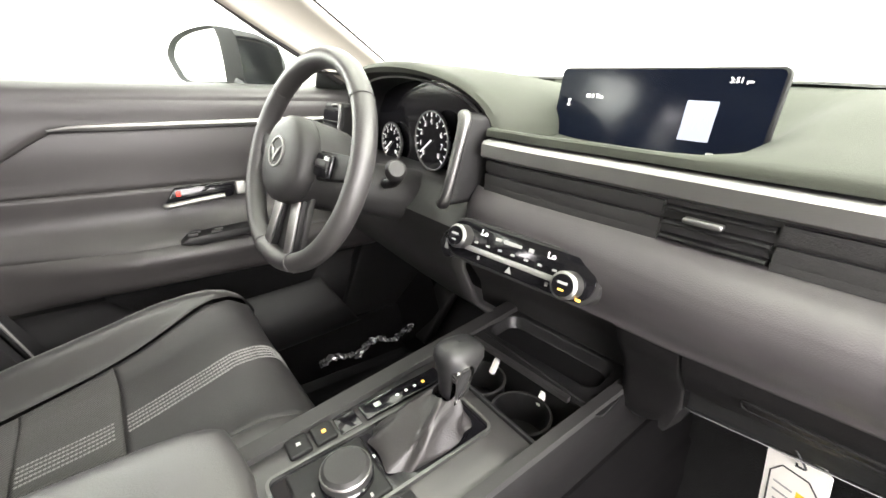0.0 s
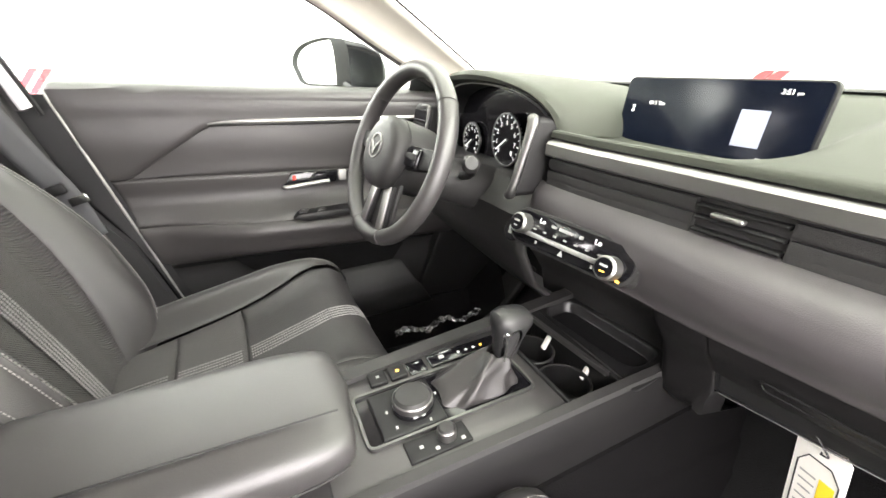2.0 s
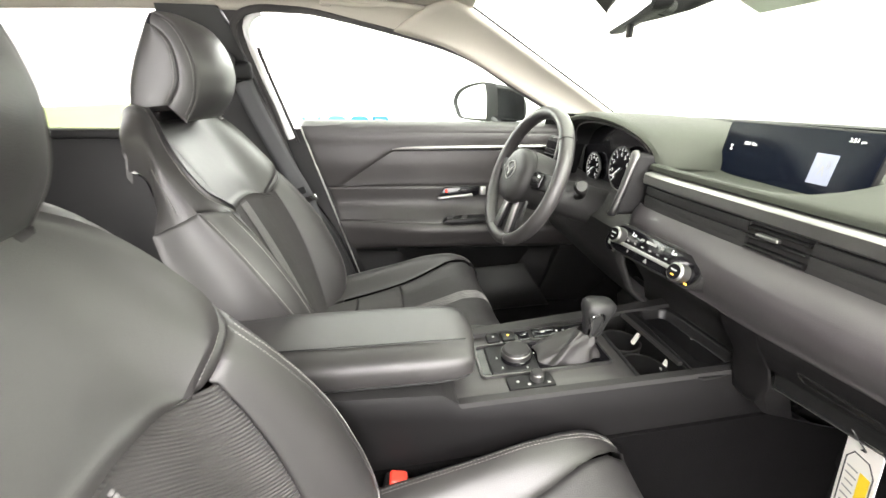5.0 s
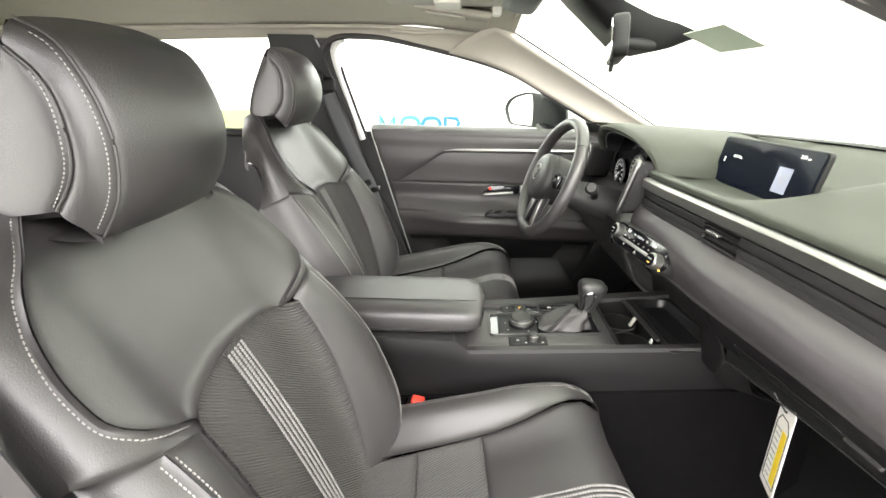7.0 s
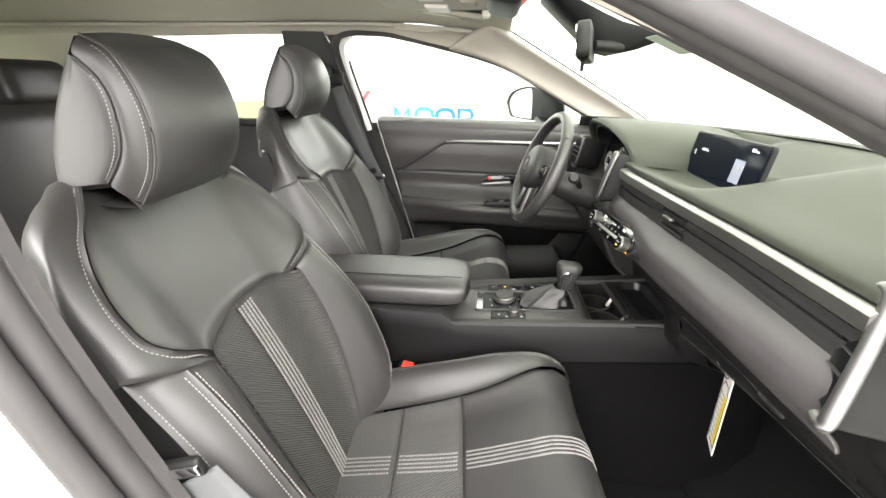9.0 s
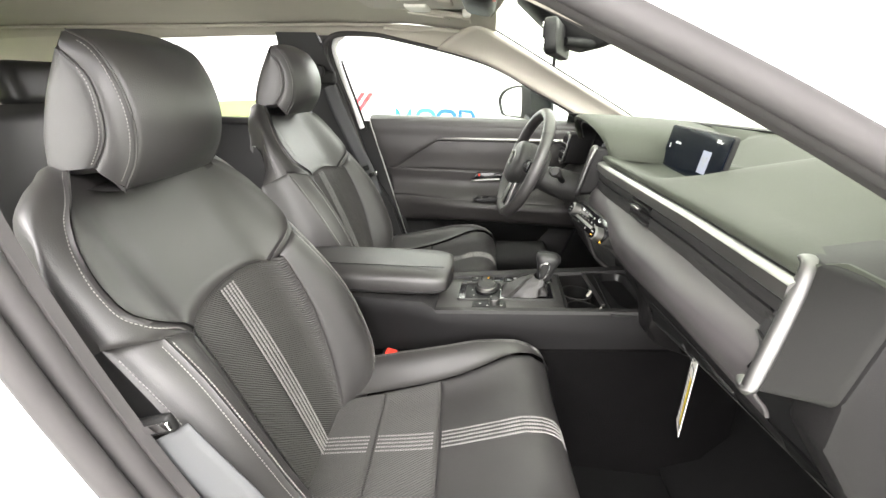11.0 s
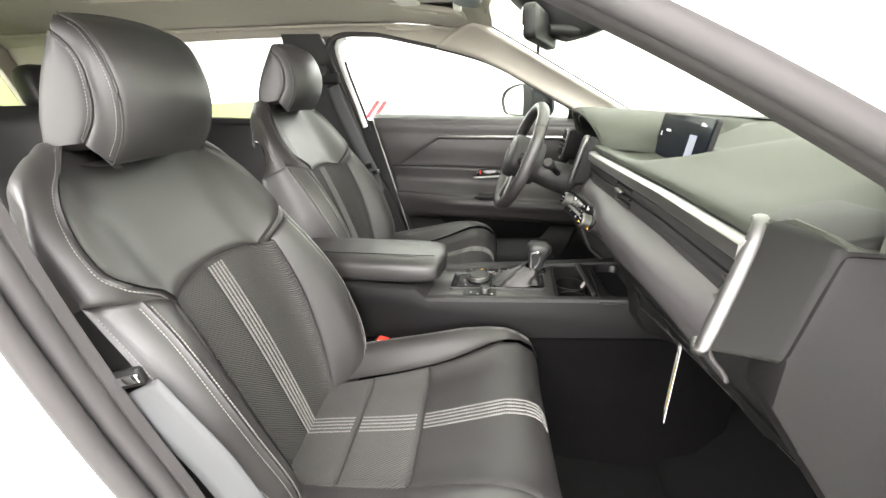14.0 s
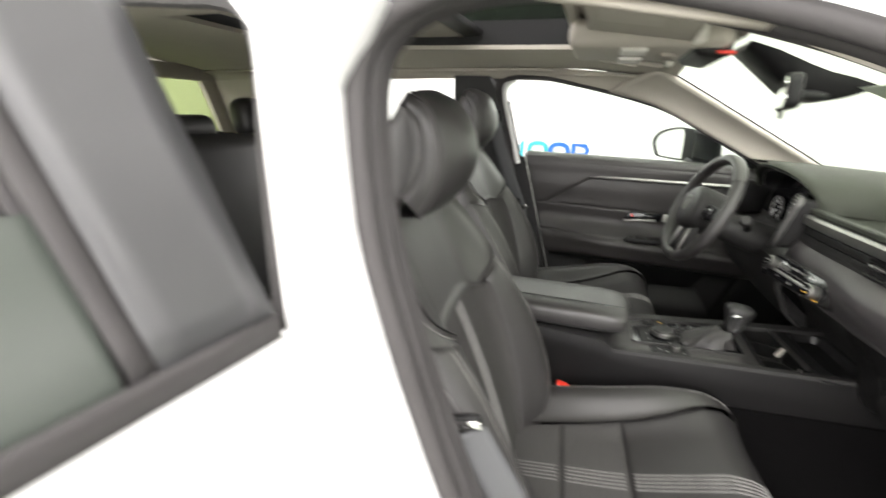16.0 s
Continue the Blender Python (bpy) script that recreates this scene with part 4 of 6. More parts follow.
part("silver_strip", along(-0.128, 0.575, 40, [(-0.008, 1.0515), (-0.0115, 1.0545), (-0.0115, 1.070), (-0.008, 1.074), (0.006, 1.077), (0.006, 1.0505)]), SATIN, dash, "satin silver strip")
part("slot_panel", along(-0.128, 0.58, 40, [(0.004, 1.003), (0.004, 1.053), (0.03, 1.053), (0.03, 1.003)]), PLASTIC, dash, "charcoal slotted vent panel")
for z in (1.040, 1.022, 1.008):
    for x0, x1 in ((-0.126, 0.118), (0.212, 0.58)):
        part("slat", along(x0, x1, 20, [(-0.002, z - 0.007), (-0.003, z), (-0.002, z + 0.007), (0.006, z + 0.007), (0.006, z - 0.007)]), PLASTIC, dash)
vent = part("centre_vent", along(0.118, 0.212, 8, [(0.012, 1.006), (0.012, 1.052), (0.016, 1.052), (0.016, 1.006)]), GLOSS, dash, "black centre air vent")
for z in (1.013, 1.027, 1.041):
    part("vent_slat", along(0.121, 0.209, 8, [(-0.005, z - 0.002), (-0.006, z), (-0.004, z + 0.002), (0.011, z + 0.003), (0.011, z - 0.003)]), PLASTIC_DARK, vent)
part("vent_tab", rbox((0.158, y0(0.158) - 0.009, 1.035), (0.034, 0.01, 0.006), 0.0025, (0, 0, 4)), SATIN, vent, "silver vent tab")


def mid_panel(a, b):
    """The padded panel below the vents."""
    x = -0.17 + 0.754 * a
    ks = [0, 0.13, 0.34, 0.7, 1]
    k = (0.45 + 0.55 * min(1.0, max(0.0, (x - 0.03) / 0.16))) * (1 - 0.45 * max(0.0, (x - 0.4) / 0.2))
    y = y0(x) + smooth_interp(b, ks, [0.002, -0.027 * k, -0.039 * k, -0.019 * k, 0.013])
    z = smooth_interp(b, ks, [1.004, 0.993, 0.967, 0.923, 0.893]) + 0.022 * b * max(0.0, x - 0.15) / 0.45
    left = max(0.0, 1 - a / 0.05)
    return Vector((x, y + 0.03 * left**2, z))


part("padded_panel", pad(mid_panel, 40, 16, 0.73, 0.12, 0.02, 0.006, sink=(1, 0, 1, 1)), DASH_MID, dash, "padded grey-brown panel", modifiers=[("SOLIDIFY", {"thickness": 0.004, "offset": -1})])

# glove box
FACE_Z = [0.60, 0.65, 0.695, 0.71, 0.735, 0.79, 0.824, 0.84, 0.86, 0.885, 0.90]
FACE_Y = [0.34, 0.25, 0.17, 0.105, 0.078, 0.066, 0.053, 0.042, 0.026, 0.014, 0.010]


def glove_face(x, z):
    """The lid's face and the flank beside it, leaning away downwards."""
    return y0(x) + float(np.interp(z, FACE_Z, FACE_Y)) * (1 + 2.3 * max(0.0, x - 0.17))


glove = part("glove_box", grid([[(x, glove_face(x, z), z) for z in (0.90, 0.892, 0.885, 0.872, 0.86, 0.85, 0.84, 0.832, 0.824)] + [(x, glove_face(x, 0.824) + 0.01, 0.822)] for x in np.linspace(0.165, 0.6, 18)]), END_CAP, dash, "charcoal glove box lid")
part("lower_trim", grid([[(x, glove_face(x, z) + o, z) for z, o in ((0.824, 0.006), (0.81, 0.006), (0.792, 0.004), (0.786, 0.012))] for x in np.linspace(0.168, 0.6, 14)]), PLASTIC_DARK, dash, "black trim below the lid")
part("lower_strip", tube([(x, glove_face(x, 0.79) + 0.002, 0.789) for x in np.linspace(0.17, 0.6, 14)], 0.0008, 6), SATIN_GREY, dash, "thin silver line")
handle_line = [(0.315 + p[0], glove_face(0.315 + p[0], 0.851 + p[1]) - 0.0005, 0.851 + p[1]) for p in rounded(0.19, 0.018, 0.006, 4)]
part("glove_handle", tube(handle_line, 0.0017, 6, closed=True, up=(0, 1, 0)), PLASTIC_DARK, glove, "recessed glove box handle")
part("glove_grip", grid([[(x, glove_face(x, z) - 0.0022, z) for z in (0.843, 0.848, 0.854, 0.859)] for x in np.linspace(0.225, 0.405, 12)]), END_CAP, glove)
part("glove_latch", rbox((0.435, glove_face(0.435, 0.848) - 0.001, 0.848), (0.05, 0.006, 0.012), 0.003, (-30, 0, 6)), PLASTIC, glove, "charcoal latch plate")
part("lower_panel", grid([[(x, glove_face(x, 0.79) + dy, z) for dy, z in ((0.008, 0.786), (0.03, 0.775), (0.2, 0.755), (0.5, 0.74))] for x in np.linspace(0.12, 0.64, 10)]), PLASTIC_DARK, dash, "black underside panel")
def flank_row(x, o):
    low = 0.63 + 0.155 * max(0.0, (x - 0.10) / 0.063) ** 1.5
    return [(x, glove_face(x, z) + o, z) for z in low + (0.90 - low) * np.array([1, 0.97, 0.93, 0.86, 0.8, 0.7, 0.6, 0.5, 0.4, 0.3, 0.2, 0.12, 0.06, 0.02, 0])] + [(x, glove_face(x, low) + o + 0.05, low - 0.012)]


part("flank", grid([flank_row(x, o) for x, o in ((0.078, 0.10), (0.0795, 0.05), (0.082, 0.02), (0.086, 0.006), (0.092, 0.001), (0.10, 0.0), (0.12, 0.0), (0.14, 0.0), (0.157, 0.0), (0.161, 0.001), (0.163, 0.004))]), END_CAP, dash, "charcoal flank beside the glove box")

# end cap on the passenger side with its vent
part("end_cap", prism([(0.862, 1.092), (1.3, 1.096), (1.3, 0.36), (1.13, 0.36), (0.965, 0.78), (0.885, 0.885), (0.848, 0.935), (0.846, 0.99)], 0.60, 0.655, "x", 0.008), END_CAP, dash, "charcoal dashboard end cap")


def bracket(top, bottom, back_top, back_bottom, width, name, bar=0.0075, mat=END_CAP, outline=None):
    """A vent pod: a rounded body with a silver bar round its slatted mouth."""
    t, b, bt, bb = Vector(top), Vector(bottom), Vector(back_top), Vector(back_bottom)
    w = Vector(width)
    body = bmesh.new()
    upper, lower = [[body.verts.new(p) for p in row] for row in outline or ((t, bt, bt + w, t + w), (b, bb, bb + w, b + w))]
    body.faces.new(upper)
    body.faces.new(lower[::-1])
    for i in range(len(upper)):
        j = (i + 1) % len(upper)
        body.faces.new((upper[i], lower[i], lower[j], upper[j]))
    bmesh.ops.recalc_face_normals(body, faces=body.faces[:])
    bmesh.ops.bevel(body, geom=body.edges[:], offset=0.007 if outline else 0.010, segments=4, affect="EDGES", profile=0.5)
    pod = part(name, body, mat, dash, "charcoal side vent pod")
    out = (b - t).cross(w).normalized()
    if out.y > 0:
        out = -out
    wn, up = w.normalized(), (t - b).normalized()
    path = spline([t + w * 0.5 - up * 0.006, t + wn * 0.012 - up * 0.004, t + wn * 0.004 - up * 0.016, t.lerp(b, 0.5) + wn * 0.002, b + wn * 0.004 + up * 0.014, b + wn * 0.012 + up * 0.003, b + w * 0.5 + up * 0.006], 8)
    part("silver_bar", tube([p + out * 0.001 for p in path], [bar * 0.6] + [bar] * (len(path) - 2) + [bar * 0.6], 12, flat=0.8), SATIN_GREY, pod, "satin silver bar round the vent")
    c = [t + w * 0.12 - up * 0.016, b + w * 0.12 + up * 0.016, b + w * 0.95 + up * 0.016, t + w * 0.95 - up * 0.016]
    mouth = bmesh.new()
    mouth.faces.new([mouth.verts.new(p + out * 0.0008) for p in c])
    part("vent_mouth", mouth, GLOSS, pod, "black vent opening", smooth=False)
    for k in (0.3, 0.5, 0.7):
        p, q = c[0].lerp(c[1], k), c[3].lerp(c[2], k)
        part("vent_slat", tube([p + out * 0.0015, q + out * 0.0015], 0.0028, 6, flat=0.5), PLASTIC, pod)
    return pod


bracket((0.570, 0.846, 1.096), (0.614, 0.797, 0.960), (0.606, 0.90, 1.109), (0.640, 0.868, 0.945), (-0.05, 0.016, -0.004), "passenger_vent", 0.0085, SOFT_DARK,
        outline=([(0.570, 0.847, 1.098), (0.651, 0.860, 1.100), (0.651, 0.93, 1.118), (0.530, 0.93, 1.114), (0.521, 0.863, 1.094)], [(0.612, 0.800, 0.964), (0.651, 0.846, 0.985), (0.651, 0.90, 0.975), (0.57, 0.90, 0.96), (0.563, 0.816, 0.964)]))
bracket((-0.152, 0.782, 1.108), (-0.160, 0.754, 0.976), (-0.130, 0.86, 1.106), (-0.140, 0.82, 0.985), (-0.03, 0.014, 0.0), "driver_vent_inner", 0.0095)
bracket((-0.60, 0.795, 1.095), (-0.60, 0.775, 0.985), (-0.60, 0.88, 1.09), (-0.60, 0.86, 0.985), (-0.085, -0.008, 0.0), "driver_vent_outer", 0.005)

# driver's side: hood, cluster, knee panel
def hood(a, b):
    """The brow over the instruments: a across from side to side, b from its edge forwards."""
    t = math.pi * (0.02 + 0.96 * a)
    x = -0.372 - 0.236 * math.cos(math.pi - t)
    arch = math.sin(t) ** 0.62
    return Vector((x, 0.778 + 0.36 * b + 0.05 * (1 - math.sin(t)), 1.062 + 0.107 * arch - 0.018 * b * b - 0.02 * b * (1 - arch)))


def brow_section(a):
    p = hood(a, 0)
    c = Vector((-0.372, p.y, 1.05))
    n = (p - c).normalized()
    return [p - n * 0.004 + Vector((0, 0.1, 0)), p - n * 0.012 + Vector((0, 0.05, 0)), p - n * 0.014 + Vector((0, 0.012, 0)), p - n * 0.010 + Vector((0, -0.002, 0)), p - n * 0.002 + Vector((0, -0.006, 0)),
            p + n * 0.005 + Vector((0, 0.0, 0)), p + n * 0.008 + Vector((0, 0.012, 0))] + [hood(a, b) + n * 0.008 for b in np.linspace(0.08, 1, 9)]


part("cluster_hood", grid([brow_section(a) for a in np.linspace(0, 1, 44)]), DASH_SOFT, dash, "curved hood over the instruments")
part("cluster_tunnel", grid([[hood(a, 0.02) + (Vector((-0.372, hood(a, 0.02).y, 1.05)) - hood(a, 0.02)) * k + Vector((0, q, 0)) for k, q in ((0.08, 0.0), (0.12, 0.04), (0.17, 0.1))] for a in np.linspace(0, 1, 40)]), PLASTIC_DARK, dash, "black tunnel round the instruments")
part("cluster_rim", tube([hood(a, 0.05) + (Vector((-0.372, 0.8, 1.05)) - hood(a, 0.05)) * 0.14 for a in np.linspace(0.03, 0.97, 40)], 0.002, 6), SATIN, dash, "thin silver rim of the instruments")
cluster = thing("instrument_cluster", (-0.375, 0.86, 0.97), "black instrument cluster with white-lit round dials", "instrument cluster")
part("face", prism([(-0.60, 0.97), (-0.17, 0.97), (-0.165, 1.06), (-0.2, 1.12), (-0.28, 1.15), (-0.375, 1.155), (-0.47, 1.15), (-0.55, 1.12), (-0.6, 1.06)], 0.875, 0.90, "y"), GLOSS, cluster, smooth=False)


def dial(cx, cz, r, yy, numbers):
    back_plate = part("dial", moved(disc(r, 0.004, 40), pose(cx, yy, cz, 90)), GLOSS, cluster, "black round dial")
    part("dial_ring", moved(disc(r, 0.006, 48, 0.001, r - 0.003), pose(cx, yy - 0.001, cz, 90)), SATIN, back_plate, "silver dial ring")
    ticks = bmesh.new()
    for k in range(numbers * 2 - 1):
        a = radians(225 - 270 * k / (numbers * 2 - 2))
        long = 0.14 if k % 2 == 0 else 0.08
        c, s = math.cos(a), math.sin(a)
        add(ticks, moved(rbox((0, 0, 0), (r * long, 0.0008, r * 0.035), 0), pose(cx + c * r * (0.92 - long / 2), yy - 0.0055, cz + s * r * (0.92 - long / 2), 0, -math.degrees(a), 0)))
    part("dial_marks", ticks, WHITE_MARK, back_plate, "white-lit dial marks", smooth=False)
    nums = bmesh.new()
    for k in range(numbers):
        a = radians(225 - 270 * k / (numbers - 1))
        add(nums, letters(str(k), r * 0.26, pose(cx + math.cos(a) * r * 0.63, yy - 0.006, cz + math.sin(a) * r * 0.63, 90)))
    part("dial_numbers", nums, WHITE_MARK, back_plate, "white-lit numerals", smooth=False)
    a = radians(215)
    part("needle", moved(rbox((r * 0.35, 0, 0), (r * 0.8, 0.0015, r * 0.05), 0), pose(cx, yy - 0.007, cz, 0, -math.degrees(a), 0)), WHITE_MARK, back_plate, "white needle", smooth=False)


dial(-0.505, 1.022, 0.042, 0.868, 9)
dial(-0.343, 1.044, 0.055, 0.86, 9)
dial(-0.235, 1.022, 0.036, 0.868, 5)
part("knee_panel", grid([[(x, 0.80 + dy + 0.03 * abs(x + 0.38), z) for dy, z in ((0.075, 0.985), (0.03, 0.97), (-0.01, 0.93), (-0.005, 0.87), (0.03, 0.80), (0.10, 0.74), (0.2, 0.70))] for x in np.linspace(-0.735, -0.16, 20)]), PLASTIC, dash,
     "charcoal knee panel", modifiers=[("SOLIDIFY", {"thickness": 0.01, "offset": 1})])
part("column_shroud", tube([(-0.365, 0.655, 0.985), (-0.367, 0.72, 0.968), (-0.37, 0.80, 0.945), (-0.37, 0.90, 0.92)], [0.04, 0.054, 0.06, 0.062], 20, flat=0.85), PLASTIC, dash, "steering column shroud")
stalk = part("stalk", tube(spline([(-0.30, 0.735, 0.985), (-0.25, 0.722, 1.0), (-0.205, 0.705, 1.022)], 6), 0.0085, 10), PLASTIC_DARK, dash, "black wiper stalk")
part("stalk_knob", tube([(-0.222, 0.708, 1.018), (-0.214, 0.703, 1.023), (-0.196, 0.694, 1.03), (-0.19, 0.692, 1.033)], [0.009, 0.0145, 0.0155, 0.011], 14), PLASTIC, stalk)

# display
disp = thing("display_screen", (0.0, 0.96, 1.07), "wide black touch display showing a radio station and clock", "display screen")
SM = pose(-0.001, 0.955, 1.121, 83, 0, 0)
part("housing", moved(prism(rounded(0.290, 0.106, 0.009), -0.012, -0.002, "z", 0.002), SM), PLASTIC_DARK, disp, "black display housing")
part("panel", moved(prism(rounded(0.284, 0.100, 0.007), -0.003, 0.001, "z"), SM), SCREEN, disp, "dark glossy display panel")
part("foot", rbox((0.003, 1.0, 1.08), (0.2, 0.08, 0.06), 0.02), DASH_SOFT, disp)


def on_screen(bm, x, y):
    return moved(bm, SM @ pose(x, y, 0.0014))


part("album_tile", on_screen(prism(rounded(0.036, 0.046, 0.001), 0, 0.0003, "z"), 0.070, -0.008), SCREEN_TILE, disp, "grey-blue tile on the display", smooth=False)
mast = prism([(-0.005, -0.010), (-0.0035, -0.010), (0, 0.002), (0.0035, -0.010), (0.005, -0.010), (0.001, 0.006), (-0.001, 0.006)], 0.0004, 0.0007, "z")
for r in (0.006, 0.0095):
    for g in (0, 180):
        add(mast, tube([(r * math.cos(radians(g + a)), 0.007 + r * math.sin(radians(g + a)), 0.0005) for a in (-40, -20, 0, 20, 40)], 0.0006, 6))
part("tile_mark", on_screen(mast, 0.070, -0.008), GREY_MARK, disp, "pale radio mast symbol", smooth=False)
part("clock_text", on_screen(letters("3:51", 0.0086, Matrix()), 0.098, 0.038), WHITE_MARK, disp, "white clock digits", smooth=False)
part("clock_suffix", on_screen(letters("pm", 0.0052, Matrix()), 0.1115, 0.0368), WHITE_MARK, disp, smooth=False)
part("station_text", on_screen(letters("89.3 The", 0.0078, Matrix()), -0.078, 0.014), WHITE_MARK, disp, "white station frequency", smooth=False)
part("side_icon", on_screen(prism([(-0.003, -0.005), (0.003, -0.005), (0.0005, 0), (0.003, 0.005), (-0.003, 0.005), (-0.0005, 0)], 0, 0.0003, "z"), -0.120, 0.004), WHITE_MARK, disp, smooth=False)
part("corner_icon", on_screen(prism(rounded(0.009, 0.004, 0.001), 0, 0.0003, "z"), 0.094, -0.044), GREY_MARK, disp, smooth=False)

# climate controls
clim = thing("climate_panel", (-0.025, 0.78, 0.91), "gloss black climate control panel with two silver dials", "control panel")
CM = pose(-0.030, 0.768, 0.943, 72, 0, 9)
part("bezel", moved(prism(rounded(0.234, 0.060, 0.029), -0.05, -0.001, "z", 0.003), CM), PLASTIC, clim, "charcoal surround")
part("panel", moved(prism(rounded(0.222, 0.051, 0.025), -0.004, 0.002, "z", 0.001), CM), GLOSS, clim, "gloss black panel")
part("button_bar", moved(prism(rounded(0.15, 0.007, 0.003), 0.002, 0.006, "z", 0.001), CM @ pose(-0.002, -0.008, 0)), SILVER, clim, "silver bar below the buttons")
for sx, sz in ((-0.083, 0.004), (0.083, -0.008)):
    kn = part("knob", moved(disc(0.0165, 0.02, 36, 0.003), CM @ pose(sx, sz, 0.002)), SATIN, clim, "ribbed silver dial")
    part("knob_face", moved(disc(0.0128, 0.0015, 30), CM @ pose(sx, sz, 0.0215)), GLOSS, kn, "black dial face")
    part("knob_mark", moved(rbox((0, 0, 0), (0.012, 0.003, 0.0005), 0), CM @ pose(sx, sz + 0.003, 0.0235)), GREY_MARK, kn, smooth=False)
    part("knob_lamp", moved(rbox((0, 0, 0), (0.007, 0.002, 0.0005), 0), CM @ pose(sx, sz - 0.005, 0.0235)), AMBER if sx > 0 else GREY_MARK, kn, smooth=False)
for sx, t in ((-0.05, "Lo"), (0.052, "Lo")):
    part("temperature_text", moved(letters(t, 0.0112, Matrix()), CM @ pose(sx, 0.017, 0.0026)), WHITE_MARK, clim, "white temperature letters", smooth=False)
for k, (sx, sw) in enumerate(((-0.026, 0.009), (-0.008, 0.016), (0.004, 0.012), (0.024, 0.007))):
    part("status_icon", moved(rbox((0, 0, 0), (sw, 0.004 + 0.001 * (k % 2), 0.0004), 0), CM @ pose(sx, 0.015, 0.0026)), GREY_MARK, clim, smooth=False)
for k in range(7):
    part("button_icon", moved(rbox((0, 0, 0), (0.006, 0.0028, 0.0004), 0), CM @ pose(-0.06 + 0.02 * k, 0.002, 0.0026)), GREY_MARK, clim, smooth=False)
part("hazard_icon", moved(prism([(-0.005, -0.004), (0.005, -0.004), (0, 0.005)], 0.002, 0.0026, "z"), CM @ pose(0.0, -0.018, 0)), GREY_MARK, clim, "hazard triangle", smooth=False)
for sx in (-0.05, 0.055):
    part("seat_heat_icon", moved(rbox((0, 0, 0), (0.004, 0.005, 0.0004), 0), CM @ pose(sx, -0.017, 0.0026)), GREY_MARK, clim, smooth=False)
part("ac_lamp", moved(rbox((0, 0, 0), (0.006, 0.003, 0.0004), 0), CM @ pose(0.097, -0.021, 0.0026)), AMBER, clim, smooth=False)
start = part("start_button", moved(disc(0.019, 0.008, 32, 0.002), pose(-0.142, 0.757, 0.926, 76, 0, 4)), GLOSS, clim, "black round start button")
part("start_ring", moved(disc(0.0215, 0.005, 32, 0.001, 0.019), pose(-0.142, 0.757, 0.926, 76, 0, 4)), PLASTIC, start)
part("start_mark", moved(rbox((0, 0, 0), (0.008, 0.014, 0.0006), 0), pose(-0.1425, 0.7485, 0.928, 76, 0, 4)), GREY_MARK, start, smooth=False)
part("centre_wall", grid([[(x, 0.805 + dy + 0.08 * (x + 0.05), z) for dy, z in ((0.0, 0.918), (0.012, 0.905), (0.045, 0.872), (0.085, 0.832), (0.115, 0.79), (0.128, 0.74))] for x in np.linspace(-0.235, 0.12, 10)]), PLASTIC, dash, "black wall below the climate panel")

# steering wheel
wheel = thing("steering_wheel", (-0.37, 0.61, 1.03), "black leather-wrapped steering wheel with silver spoke trim", "steering wheel")
WM = pose(-0.362, 0.618, 1.022, 70, 0, 7)
R = 0.165
rim = part("rim", moved(tube([(R * math.cos(a), R * math.sin(a) * 0.985, 0) for a in np.linspace(0, 2 * math.pi, 73)[:-1]], 0.0155, 14, closed=True, flat=1.15), WM), LEATHER, wheel, "leather rim")
for a in (40, 140, 250, 290):
    c, s = math.cos(radians(a)), math.sin(radians(a))
    part("rim_seam", moved(tube([((R + 0.0162 * math.cos(q)) * c, (R + 0.0162 * math.cos(q)) * s * 0.985, 0.0186 * math.sin(q)) for q in np.linspace(0, 2 * math.pi, 17)[:-1]], 0.0009, 5, closed=True), WM), PIPING, rim)
hubo = [(0.068 * math.cos(t), 0.066 * math.sin(t) - (0.006 if math.sin(t) < 0 else 0), 0) for t in np.linspace(0, 2 * math.pi, 49)[:-1]]
hub_rows = [[(p[0] * k, p[1] * k, z) for p in hubo] for k, z in ((0.98, -0.06), (1.0, -0.03), (1.005, 0.004), (1.0, 0.007), (0.985, 0.007), (0.985, 0.010), (0.995, 0.012), (0.985, 0.022), (0.95, 0.030), (0.86, 0.036), (0.6, 0.040), (0.3, 0.0415), (0.01, 0.042))]
hub = part("hub", moved(grid(hub_rows, closed_v=True), WM), PLASTIC, wheel, "charcoal airbag cover")
part("emblem_ring", moved(disc(0.024, 0.004, 36, 0.001, 0.021), WM @ pose(0, 0.004, 0.040)), SATIN, hub, "plain silver emblem ring")
part("emblem", moved(prism([(-0.012, 0.006), (-0.004, 0.002), (0, -0.005), (0.004, 0.002), (0.012, 0.006), (0.005, -0.002), (0, -0.011), (-0.005, -0.002)], 0.0, 0.003, "z"), WM @ pose(0, 0.005, 0.0405) @ Matrix.Scale(1.5, 4)), SATIN, hub, "plain silver emblem shape", smooth=False)
part("spoke_web", moved(prism([(-0.026, -0.045), (0.05, -0.045), (0.058, -0.15), (0.03, -0.163), (-0.02, -0.16)], -0.014, -0.004, "z", 0.003), WM), PLASTIC, wheel, "charcoal web between the lower spokes")
